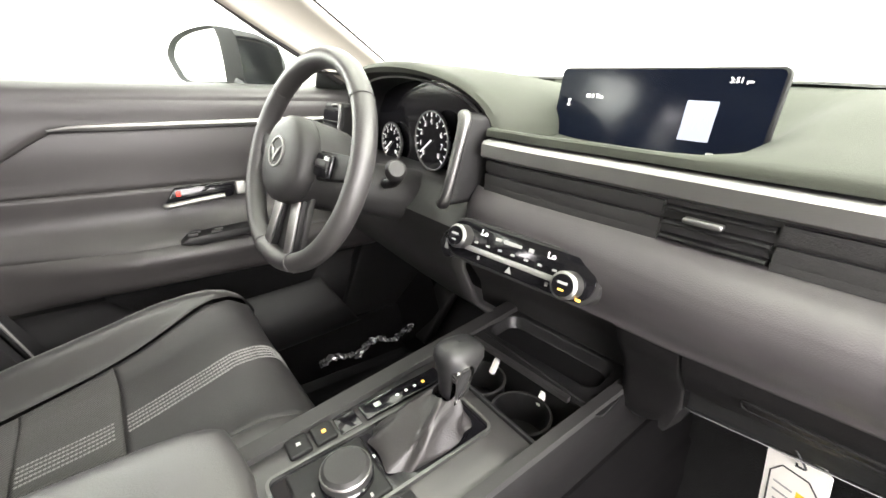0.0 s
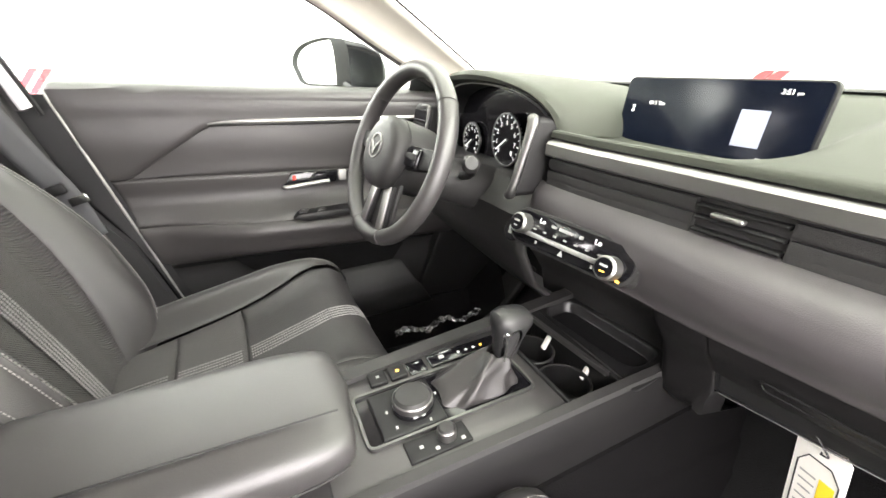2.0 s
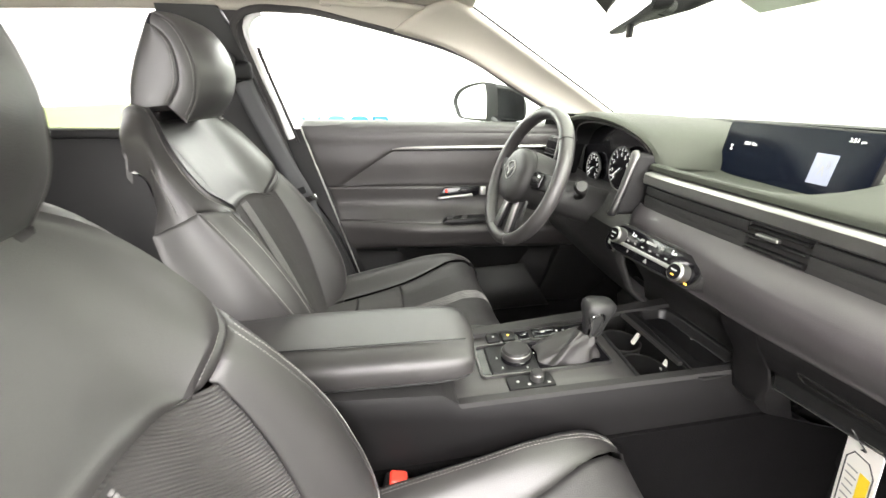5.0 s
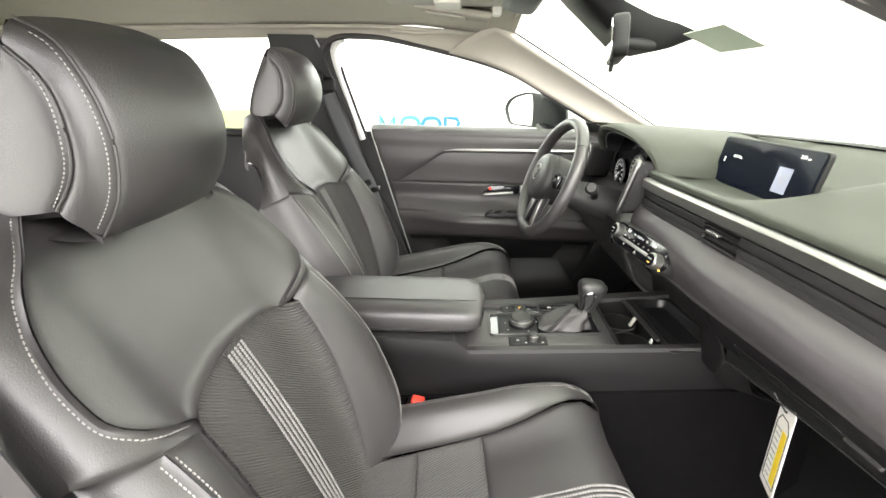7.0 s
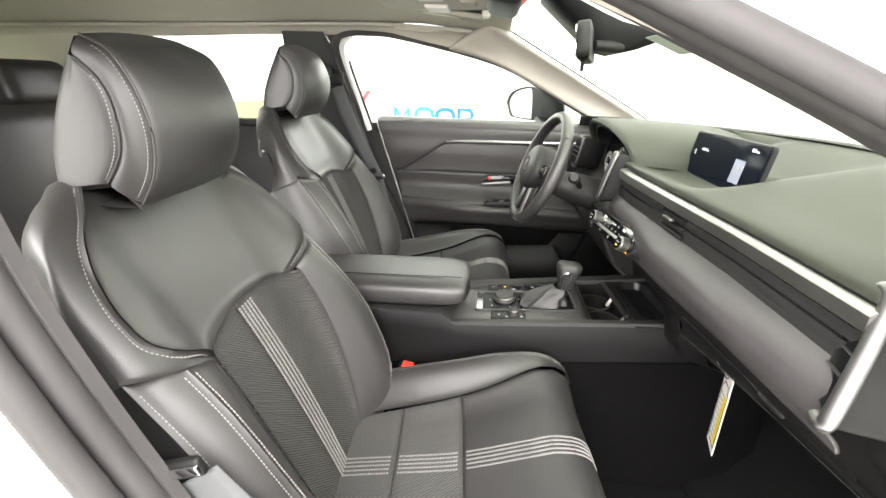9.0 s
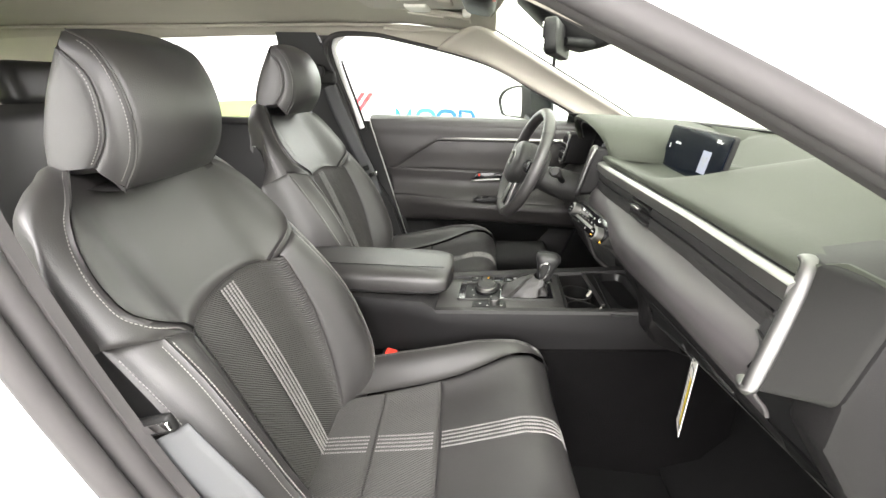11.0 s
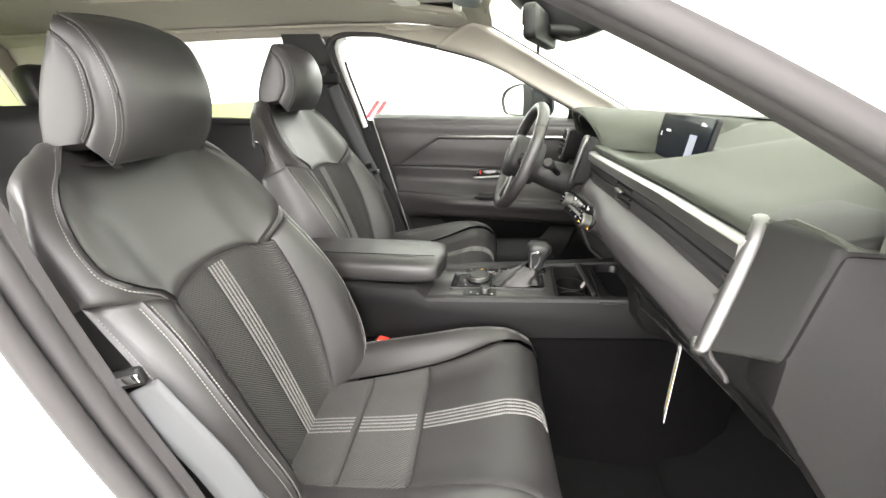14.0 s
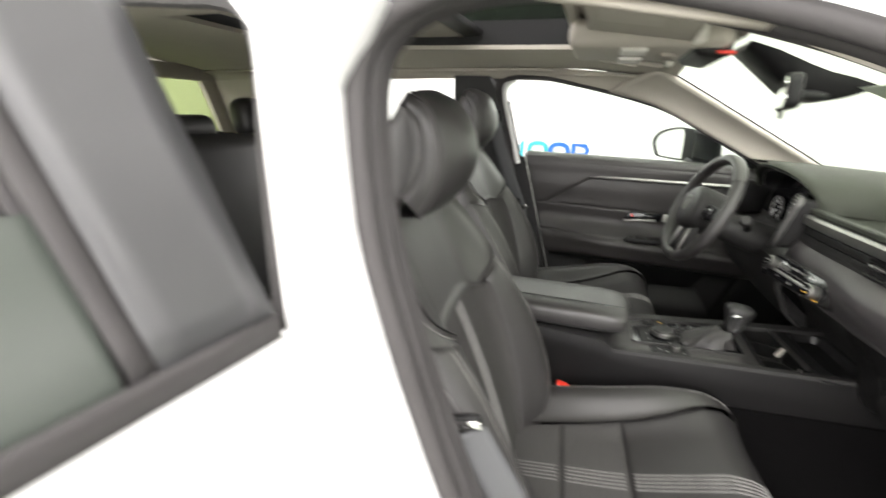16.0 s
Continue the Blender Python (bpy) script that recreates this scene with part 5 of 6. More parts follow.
for g in (-1, 1):
    sp = part("spoke", moved(prism([(g * 0.045, 0.024), (g * 0.155, 0.028), (g * 0.158, -0.006), (g * 0.05, -0.022)], -0.012, 0.006, "z", 0.004), WM), PLASTIC_DARK, wheel, "black side spoke")
    part("switch_pad", moved(rbox((g * 0.088, 0.004, 0.009), (0.045, 0.034, 0.01), 0.005), WM), GLOSS, sp, "black switch pad")
    part("switch", moved(rbox((g * 0.09, 0.006, 0.014), (0.034, 0.012, 0.008), 0.004), WM), SATIN if g < 0 else PLASTIC, sp, "silver switch" if g < 0 else "charcoal switch")
    low = part("lower_spoke", moved(prism([(g * 0.012, -0.05), (g * 0.042, -0.05), (g * 0.052, -0.155), (g * 0.024, -0.163)], -0.012, 0.004, "z", 0.003), WM), PLASTIC_DARK, wheel, "lower spoke")
    part("spoke_trim", moved(prism([(g * 0.014, -0.06), (g * 0.040, -0.06), (g * 0.049, -0.146), (g * 0.027, -0.15)], 0.003, 0.008, "z", 0.002), WM), SATIN, low, "silver spoke trim")

# ---- centre console ----
console = thing("centre_console", (0, 0.5, 0.335), "charcoal centre console with padded armrest and cup holders", "console")


def deck_z(y):
    return 0.717 + 0.085 * (y - 0.40)


def crease_z(y):
    """The crease between the console's smooth side and its carpeted flank."""
    return 0.591 + 0.109 * (y - 0.216)


CXL = lambda y: -0.13 - 0.09 * max(0, y - 0.45)
# near side: painted darker than the far side to stand for shade
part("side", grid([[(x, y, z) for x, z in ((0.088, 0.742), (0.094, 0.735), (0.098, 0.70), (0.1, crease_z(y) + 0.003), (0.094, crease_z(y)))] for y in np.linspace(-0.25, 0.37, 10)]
                  + [[(x, y, z) for x, z in ((0.088, deck_z(y) + 0.002), (0.094, deck_z(y) - 0.005), (0.098, 0.69), (0.1, crease_z(y) + 0.003), (0.094, crease_z(y)))] for y in np.linspace(0.405, 1.0, 12)]), CONSOLE_SIDE_SHADED, console,
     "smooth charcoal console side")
# carpeted flank, the shade beside the seat painted into its colour
part("lower_side", grid([[(x, y, z) for x, z in ((0.094, crease_z(y)), (0.103, crease_z(y) - 0.003), (0.107, crease_z(y) - 0.05), (0.110, 0.545), (0.117, 0.535), (0.12, 0.47), (0.135, 0.40), (0.16, 0.336))] for y in np.linspace(-0.25, 1.15, 18)]), CARPET_SHADED, console, "grey carpeted console flank")
part("far_side", grid([[(x, y, z) for x, z in ((CXL(y), deck_z(y) + 0.004), (CXL(y) - 0.008, deck_z(y) - 0.004), (CXL(y) - 0.012, 0.6), (CXL(y) - 0.02, 0.336))] for y in np.linspace(-0.25, 1.0, 18)]), PLASTIC, console, "smooth charcoal console side")
# deck with border, laid round the openings
part("deck", grid([[(x, y, deck_z(y)) for x in np.linspace(-0.125, 0.09, 6)] for y in np.linspace(0.36, 0.722, 8)]), CONSOLE_TOP, console, "satin charcoal console top", modifiers=[("SOLIDIFY", {"thickness": 0.01, "offset": -1})])
part("far_border", sweep([(-0.016, -0.004), (0.012, -0.004), (0.01, 0.006), (-0.012, 0.009)], [(-0.118 - 0.08 * max(0, y - 0.45), y, deck_z(y) + 0.002) for y in np.linspace(0.36, 0.93, 16)]), PLASTIC, console, "raised console border")
part("near_border", sweep([(-0.01, -0.004), (0.01, -0.004), (0.008, 0.005), (-0.006, 0.006)], [(0.082, y, deck_z(y) + 0.001) for y in np.linspace(0.40, 0.92, 16)]), PLASTIC, console, "raised console border")

# armrest
def arm(a, t):
    y = -0.12 + 0.545 * a
    k = max(0.0, 1 - (abs(a - 0.5) / 0.5) ** 9) ** 0.5
    c, s = math.cos(t), math.sin(t)
    x = 0.1 * math.copysign(abs(c) ** 0.55, c) * (0.80 + 0.20 * k)
    z = 0.036 * math.copysign(abs(s) ** 0.6, s) * (0.5 + 0.5 * k)
    return Vector((-0.012 + x, y + 0.012 * (1 - abs(x) / 0.1) * (1 if a > 0.5 else 0), 0.773 + z + 0.02 * (a - 0.4)))


rest = part("armrest", grid([[arm(a, 2 * math.pi * k / 48) for k in range(48)] for a in [0, 0.003, 0.01, 0.03, 0.06, 0.12, 0.25, 0.4, 0.55, 0.7, 0.8, 0.88, 0.94, 0.97, 0.99, 0.997, 1]], closed_v=True, caps=True), LEATHER, console, "padded leatherette armrest")
part("armrest_seam", tube([(0.042, y, 0.8095 + 0.036 * (y - 0.1)) for y in np.linspace(-0.1, 0.415, 20)], 0.0012, 6), PLASTIC_DARK, rest)
part("armrest_seam", tube([arm(a, -0.25) + Vector((0.0005, 0, 0)) for a in np.linspace(0.02, 0.985, 30)], 0.0014, 6), PLASTIC_DARK, rest)
part("armrest_box", prism([(-0.25, 0.742), (0.37, 0.742), (0.40, 0.72), (0.40, 0.66), (-0.25, 0.66)], -0.13, 0.09, "x", 0.006), PLASTIC, console, "charcoal storage box below the armrest")

# selector
def on_deck(y, x=0.0, lift=0.0):
    return pose(x, y, deck_z(y) + lift, 4.86, 0, 0)


sel = thing("gear_selector", (-0.025, 0.62, 0.735), "black leather gear lever with gaiter in a silver frame", "gear lever")
part("frame", moved(ring(rounded(0.102, 0.254, 0.012), 0.0040, 0.006), on_deck(0.577, -0.022)), SATIN_GREY, sel, "satin silver frame")
part("plate", moved(prism(rounded(0.094, 0.246, 0.006), -0.004, 0.001, "z"), on_deck(0.577, -0.022)), GLOSS, sel, "black plate")
gait = []
for k, (rx, ry, h, ox, oy) in enumerate(((0.044, 0.062, 0.002, 0, 0), (0.041, 0.056, 0.012, 0, 0.003), (0.032, 0.04, 0.026, 0.002, 0.014), (0.027, 0.032, 0.034, 0.004, 0.022), (0.019, 0.022, 0.044, 0.005, 0.032), (0.013, 0.014, 0.05, 0.005, 0.036))):
    row = []
    for j in range(40):
        t = 2 * math.pi * j / 40
        fold = 1 + (0.16 - 0.30 * abs(math.sin(2.5 * t + k * 0.55)) ** 0.6) * (0.15 if k in (0, 5) else 0.8) + 0.05 * math.sin(9 * t - k)
        sq = 0.55
        c, s = math.copysign(abs(math.cos(t)) ** sq, math.cos(t)), math.copysign(abs(math.sin(t)) ** sq, math.sin(t))
        row.append((rx * c * fold + ox, ry * s * fold + oy, h + 0.004 * math.sin(3 * t + k)))
    gait.append(row)
part("gaiter", moved(grid(gait, closed_v=True), on_deck(0.628, -0.025)), GAITER, sel, "creased leather gaiter", modifiers=[("SUBSURF", {"levels": 2})])
KM = on_deck(0.668, -0.02, -0.034) @ pose(0, 0, 0, -8, 0, 0)
part("stem", moved(disc(0.0135, 0.03, 24, 0.002), KM @ pose(0, 0, 0.06)), CHROME, sel, "chrome collar")
knob = []
for h, rx, ry, oy in ((0.070, 0.001, 0.001, 0.0), (0.072, 0.010, 0.011, 0.0), (0.074, 0.0125, 0.0135, 0.0), (0.08, 0.0155, 0.018, 0.001), (0.1, 0.017, 0.021, 0.002), (0.118, 0.021, 0.026, 0.003), (0.13, 0.024, 0.031, 0.004), (0.14, 0.023, 0.031, 0.004), (0.147, 0.018, 0.025, 0.003), (0.15, 0.009, 0.013, 0.002), (0.1505, 0.001, 0.001, 0.002)):
    knob.append([(rx * math.copysign(abs(math.cos(t)) ** 0.7, math.cos(t)), ry * math.copysign(abs(math.sin(t)) ** 0.7, math.sin(t)) + oy, h) for t in np.linspace(0, 2 * math.pi, 33)[:-1]])
kb = part("knob", moved(grid(knob, closed_v=True), KM), LEATHER_BLACK, sel, "black leather knob")
part("knob_trim", moved(sweep([(-0.002, -0.004), (0.002, -0.004), (0.002, 0.004), (-0.002, 0.004)], spline([(0.0165, -0.012, 0.076), (0.0185, -0.013, 0.1), (0.0225, -0.016, 0.122), (0.024, -0.002, 0.131), (0.0215, 0.006, 0.12), (0.018, 0.004, 0.098), (0.0165, -0.004, 0.08)], 6), up=(1, 0, 0)), KM), CHROME, kb, "chrome inlay")
part("indicator", moved(rbox((0, 0, 0.002), (0.028, 0.125, 0.006), 0.002), on_deck(0.645, -0.096)), GLOSS, sel, "black gear position indicator")
for k in range(4):
    part("indicator_mark", moved(rbox((0, 0, 0), (0.004, 0.004, 0.0004), 0), on_deck(0.635 + 0.014 * k, -0.094, 0.0053)), WHITE_MARK if k < 3 else AMBER, sel, smooth=False)
part("indicator_text", moved(rbox((0, 0, 0), (0.008, 0.009, 0.0004), 0), on_deck(0.605, -0.096, 0.0053)), GREY_MARK, sel, smooth=False)
for k, y in enumerate((0.498, 0.53)):
    b = part("switch", moved(rbox((0, 0, 0.002), (0.03, 0.028, 0.008), 0.003), on_deck(y, -0.097)), PLASTIC_DARK, sel, "black push switch")
    part("switch_mark", moved(rbox((0, 0, 0), (0.005, 0.005, 0.0004), 0), on_deck(y, -0.097, 0.0063)), GREY_MARK if k == 0 else AMBER, b, smooth=False)
part("switch_well", moved(rbox((0, 0, 0), (0.03, 0.03, 0.004), 0.002), on_deck(0.562, -0.097)), GLOSS, sel)

# rotary controls
rot = thing("rotary_controller", (-0.017, 0.527, 0.73), "black rotary dial with a knurled silver ring", "rotary dial")
part("plate", moved(rbox((0, 0, 0), (0.086, 0.092, 0.008), 0.004), on_deck(0.517, -0.021, 0.002)), PLASTIC_DARK, rot, "black plate with pale marks")
part("skirt", moved(disc(0.030, 0.009, 44, 0.002), on_deck(0.527, -0.019, 0.004)), GLOSS, rot)
part("ring", moved(disc(0.0285, 0.017, 60, 0.0015), on_deck(0.527, -0.019, 0.006)), SATIN, rot, "knurled silver ring")
part("cap", moved(disc(0.0268, 0.021, 44, 0.004), on_deck(0.527, -0.019, 0.006)), PLASTIC, rot, "charcoal cap")
for a, r in ((20, 0.037), (100, 0.037), (180, 0.037), (265, 0.038), (310, 0.043)):
    part("plate_mark", moved(rbox((0, 0, 0), (0.005, 0.003, 0.0004), 0), on_deck(0.527 + r * math.sin(radians(a)), -0.019 + r * math.cos(radians(a)), 0.0063)), GREY_MARK, rot, smooth=False)
vol = thing("volume_dial", (0.047, 0.55, 0.725), "small silver volume dial on a black plate", "rotary dial")
part("plate", moved(rbox((0, 0, 0), (0.034, 0.085, 0.006), 0.002), on_deck(0.535, 0.050, 0.001)), PLASTIC_DARK, vol, "black plate")
part("ring", moved(disc(0.0125, 0.014, 36, 0.0015), on_deck(0.548, 0.048, 0.004)), SATIN, vol, "knurled silver ring")
part("cap", moved(disc(0.0112, 0.0165, 30, 0.002), on_deck(0.548, 0.048, 0.004)), PLASTIC, vol)
for y, x in ((0.512, 0.05), (0.566, 0.06), (0.53, 0.06), (0.552, 0.03)):
    part("plate_mark", moved(rbox((0, 0, 0), (0.005, 0.005, 0.0004), 0), on_deck(y, x, 0.0044)), GREY_MARK, vol, smooth=False)

# cup holders and tray
cups = thing("cup_holder", (-0.03, 0.77, 0.66), "black twin cup holder with white grip tabs", "cup holder")
part("well", prism([(0.73, 0.66), (0.825, 0.66), (0.825, 0.664), (0.73, 0.664)], -0.14, 0.075, "x"), PLASTIC_DARK, cups, "black well floor")
for name, y in (("well_wall", 0.727), ("well_wall", 0.828)):
    part(name, rbox((-0.035, y, (0.66 + deck_z(y)) / 2), (0.225, 0.006, deck_z(y) - 0.655), 0.002), PLASTIC_DARK, cups)
for cx_, ty in ((-0.085, 0.815), (0.008, 0.824)):
    part("cup_ring", moved(disc(0.043, 0.05, 36, 0.0, 0.04), pose(cx_, 0.777, 0.664)), PLASTIC_DARK, cups)
    part("cup_lip", moved(disc(0.044, 0.003, 36, 0.001, 0.04), pose(cx_, 0.777, 0.714)), PLASTIC, cups, "rounded lip of the cup well")
    part("grip_tab", moved(rbox((0, 0, 0), (0.011, 0.007, 0.028), 0.003), pose(cx_ - 0.003, ty, 0.717, -25)), PAPER, cups, "white grip tab")
part("divider", sweep([(-0.004, -0.004), (0.004, -0.004), (0.004, 0.004), (-0.004, 0.004)], [(x, 0.808 + 0.08 * x, deck_z(0.81) + 0.004) for x in np.linspace(-0.125, 0.056, 8)]), SATIN, cups, "satin divider bar")
tray = thing("phone_tray", (-0.04, 0.91, 0.72), "black rubber-lined tray below the climate panel", "tray")
TRAY = pose(-0.040, 0.882, 0.757, 3, 0, 6)
tray_rows = []
for w_, d_, r_, z_ in ((0.262, 0.150, 0.012, -0.004), (0.262, 0.150, 0.012, 0.0), (0.206, 0.082, 0.026, 0.001), (0.202, 0.078, 0.025, 0.0), (0.198, 0.074, 0.024, -0.004), (0.193, 0.069, 0.022, -0.018), (0.188, 0.064, 0.020, -0.021), (0.10, 0.03, 0.01, -0.021), (0.01, 0.004, 0.001, -0.021)):
    tray_rows.append([(p[0], p[1], z_) for p in rounded(w_, d_, r_, 8)])
part("base", moved(grid(tray_rows, closed_v=True), TRAY), surface("black_satin_tray", (0.012, 0.012, 0.012), 0.33, grain=0.1, grain_size=900, spec=0.4), tray, "black tray sunk into its panel")
part("lining", moved(prism(rounded(0.182, 0.058, 0.018), -0.0205, -0.019, "z"), TRAY), PLASTIC_DARK, tray, "black rubber lining")

# ---- driver's door ----
door = thing("driver_door", (-0.76, 0.45, 0.40), "closed charcoal front door panel with silver strip and armrest", "car door")
DZ = [0.40, 0.50, 0.60, 0.69, 0.705, 0.745, 0.79, 0.802, 0.83, 0.915, 0.93, 1.0, 1.05, 1.09, 1.112, 1.118]
DX = [-0.75, -0.752, -0.755, -0.752, -0.72, -0.695, -0.69, -0.705, -0.748, -0.758, -0.758, -0.75, -0.752, -0.752, -0.765, -0.785]


def rear_y(z):
    return 0.005 + max(0.0, 1.108 - z) * 0.31


def panel(y, z):
    x = smooth_interp(z, DZ, DX)
    if 0.69 < z < 0.83:
        fade = min(1.0, max(0.0, (y - 0.16) / 0.2))
        x = -0.752 + (x + 0.752) * (0.25 + 0.75 * fade)
    return Vector((x, y, z))


def crease(y):
    return float(np.interp(y, [0.0, 0.08, 0.291, 0.9], [0.918, 0.918, 1.040, 1.052]))


def strip(z0, z1, f=None):
    def patch(a, b):
        y = rear_y(1.0) + (0.93 - rear_y(1.0)) * a
        lo = z0(y) if callable(z0) else z0
        hi = z1(y) if callable(z1) else z1
        z = lo + (hi - lo) * b
        y = rear_y(z) + (0.93 - rear_y(z)) * a
        return panel(y, z)
    return patch


part("upper_trim", pad(strip(crease, 1.118), 40, 22, 0.9, 0.1, 0.008, 0.004, sink=(1, 0, 1, 0)), DOOR_SKIN, door, "soft charcoal upper trim", modifiers=[("SOLIDIFY", {"thickness": 0.01, "offset": 1})])
part("insert", pad(strip(0.915, crease), 40, 8, 0.9, 0.1, 0.008, 0.005), DOOR_SKIN, door, "padded insert")
part("middle_panel", pad(strip(0.80, 0.915), 40, 10, 0.9, 0.12, 0.008, 0.005), DOOR_SKIN, door, "leatherette middle panel")
part("armrest", pad(strip(0.69, 0.80), 40, 12, 0.9, 0.11, 0.008, 0.002), DOOR_SKIN, door, "padded door armrest")
# lower panel in black plastic, the footwell's shade put into its colour
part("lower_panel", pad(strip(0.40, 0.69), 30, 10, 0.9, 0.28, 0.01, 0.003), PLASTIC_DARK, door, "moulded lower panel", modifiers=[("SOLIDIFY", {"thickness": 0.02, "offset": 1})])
part("silver_strip", tube([(-0.7435, y, crease(y) + 0.002) for y in np.linspace(0.285, 0.9, 20)], [0.0015, 0.004, 0.0055] + [0.0065] * 17, 8, flat=1.2), SATIN, door, "satin silver strip")
# no hole here: a flat black sheet paints the shade inside the pocket
part("pocket_shade", prism([(0.285, 0.70), (0.33, 0.655), (0.42, 0.60), (0.72, 0.60), (0.775, 0.68), (0.77, 0.70)], -0.75, -0.742, "x", 0.003), CARPET, door, "black opening of the door pocket")
pocket = part("door_pocket", pad(lambda a, b: Vector((-0.735 + 0.05 * math.sin(math.pi * min(1, 0.25 + 0.75 * b)) , 0.34 + 0.1 * (1 - b) + 0.42 * a, 0.44 + 0.16 * b + 0.03 * a)), 16, 8, 0.5, 0.15, 0.01, 0.003), PLASTIC_DARK, door, "door pocket")
part("rear_flange", tube([(-0.745, rear_y(z) - 0.004, z) for z in np.linspace(1.11, 0.42, 24)], 0.003, 6), SILVER, door, "pale door edge")
part("outer_skin", prism([(0.0, 1.09), (0.97, 1.11), (0.97, 0.40), (0.22, 0.40)], -0.87, -0.85, "x", 0.004), PAINT, door, "white painted door skin")
part("sill_top", prism([(-0.86, 1.075), (-0.79, 1.09), (-0.79, 1.075), (-0.86, 1.06)], 0.0, 0.93, "y"), PLASTIC_DARK, door, "black window sill")
bez = part("handle_bezel", prism([(0.435, 0.872), (0.46, 0.912), (0.585, 0.915), (0.575, 0.882)], -0.757, -0.747, "x", 0.004), GLOSS, door, "black handle recess")
part("handle", tube(spline([(-0.741, 0.437, 0.876), (-0.733, 0.447, 0.878), (-0.733, 0.5, 0.884), (-0.733, 0.555, 0.889)], 6), [0.004] + [0.0065] * 17 + [0.006], 10), SATIN, bez, "silver door handle")
part("lock_mark", rbox((-0.744, 0.466, 0.900), (0.006, 0.009, 0.012), 0.002), RED, bez, "red lock tab")
part("handle_end", rbox((-0.742, 0.592, 0.902), (0.012, 0.022, 0.03), 0.004), SILVER, bez)
sw = part("switch_panel", prism([(0.448, 0.803), (0.466, 0.815), (0.60, 0.822), (0.612, 0.806), (0.485, 0.793)], -0.735, -0.688, "x", 0.005), PLASTIC_DARK, door, "black window switch panel")
for k in range(4):
    part("window_switch", rbox((-0.70 - 0.016 * (k % 2), 0.475 + 0.035 * (k // 2) + 0.006 * k, 0.818), (0.012, 0.022, 0.008), 0.003), PLASTIC, sw, "window switch")
g = part("door_glass", bent(prism([(0.02, 1.09), (0.93, 1.10), (0.70, 1.22), (0.47, 1.32), (0.15, 1.395), (-0.09, 1.40)], -0.79, -0.786, "x"), 1.05, 0.5), GLASS, door, "clear door glass")
g.visible_shadow = False
part("corner_trim", grid([[(-0.775, 0.80, 1.115), (-0.77, 0.93, 1.12)], [(-0.752, 0.80, 1.165), (-0.76, 0.90, 1.13)]]), PLASTIC_DARK, door, "black corner trim", modifiers=[("SOLIDIFY", {"thickness": 0.01, "offset": 0})])

# door mirror outside
mir = thing("door_mirror", (-0.95, 0.63, 1.10), "gloss black door mirror with silver-edged glass", "door mirror")
outline = [(p.x, p.y) for p in spline([(-1, 0.0, 0), (-0.75, 0.55, 0), (-0.2, 0.88, 0), (0.55, 1.04, 0), (0.82, 0.92, 0), (0.95, 0.35, 0), (1, -0.72, 0), (0.88, -0.96, 0), (0, -1.0, 0), (-0.6, -0.95, 0), (-0.86, -0.5, 0)], 5, closed=True)]
rows = []
for d, k, kz in ((0.0, 0.90, 0.90), (-0.012, 0.97, 0.98), (-0.008, 1.0, 1.0), (0.02, 1.0, 1.0), (0.07, 0.93, 0.92), (0.11, 0.74, 0.70), (0.135, 0.4, 0.35), (0.14, 0.05, 0.05)):
    rows.append([(-0.985 + 0.086 * k * c + 0.9 * d, 0.588 + 0.052 * k * c + 1.05 * d, 1.186 + 0.065 * kz * s - 0.12 * d) for c, s in outline])
part("shell", grid(rows[3:], closed_v=True), GLOSS, mir, "gloss black mirror shell")
part("mirror_rim", grid(rows[:4], closed_v=True), PLASTIC_DARK, mir, "black mirror edge")
gl = bmesh.new()
gl.faces.new([gl.verts.new((p[0], p[1] - 0.002, p[2])) for p in rows[0]])
part("mirror_glass", gl, MIRROR, mir, "mirror glass")
part("foot", tube([(-0.90, 0.66, 1.13), (-0.84, 0.69, 1.10), (-0.80, 0.72, 1.09)], 0.025, 12, flat=0.6), GLOSS, mir, "black mirror foot")

# ---- small things of the cabin ----
kick = thing("footwell_lining", (-0.73, 1.0, 0.335), "dark carpeted lining at the side of the footwell", "lining")
# far kick panel blackened to stand for the shade under the dashboard
part("kick_panel", prism([(0.80, 0.34), (1.36, 0.34), (1.36, 1.10), (0.92, 1.10), (0.90, 0.72), (0.82, 0.50)], -0.80, -0.735, "x", 0.01), PLASTIC_DARK, kick, "black kick panel")
# sill carpet in the same shade-darkened colour
part("sill_carpet", grid([[(x, y, z) for x, z in ((-0.75, 0.47), (-0.72, 0.475), (-0.70, 0.45), (-0.68, 0.336))] for y in np.linspace(-0.2, 1.0, 12)] + [[(x - 0.03, 1.1, z + 0.1) for x, z in ((-0.75, 0.47), (-0.70, 0.475), (-0.64, 0.45), (-0.58, 0.336))]]), CARPET_SHADED, kick, "grey sill carpet")
part("near_kick_panel", prism([(0.98, 0.34), (1.36, 0.34), (1.36, 1.08), (1.0, 1.08)], 0.655, 0.70, "x", 0.01), PLASTIC, kick, "charcoal kick panel")
part("footrest", rbox((-0.66, 1.12, 0.47), (0.1, 0.03, 0.26), 0.01, (-38, 0, 0)), PLASTIC_DARK, kick, "black footrest")
mat = solo("floor_mat", grid([[(x, y, 0.342 + 0.006 * math.sin(x * 9) * math.sin(y * 7)) for x in np.linspace(-0.62, -0.2, 12)] for y in np.linspace(0.5, 1.05, 12)]), CARPET, "black carpet floor mat in the driver's footwell", "floor mat", modifiers=[("SOLIDIFY", {"thickness": 0.012, "offset": 1})])
random.seed(4)
wrap_rows = []
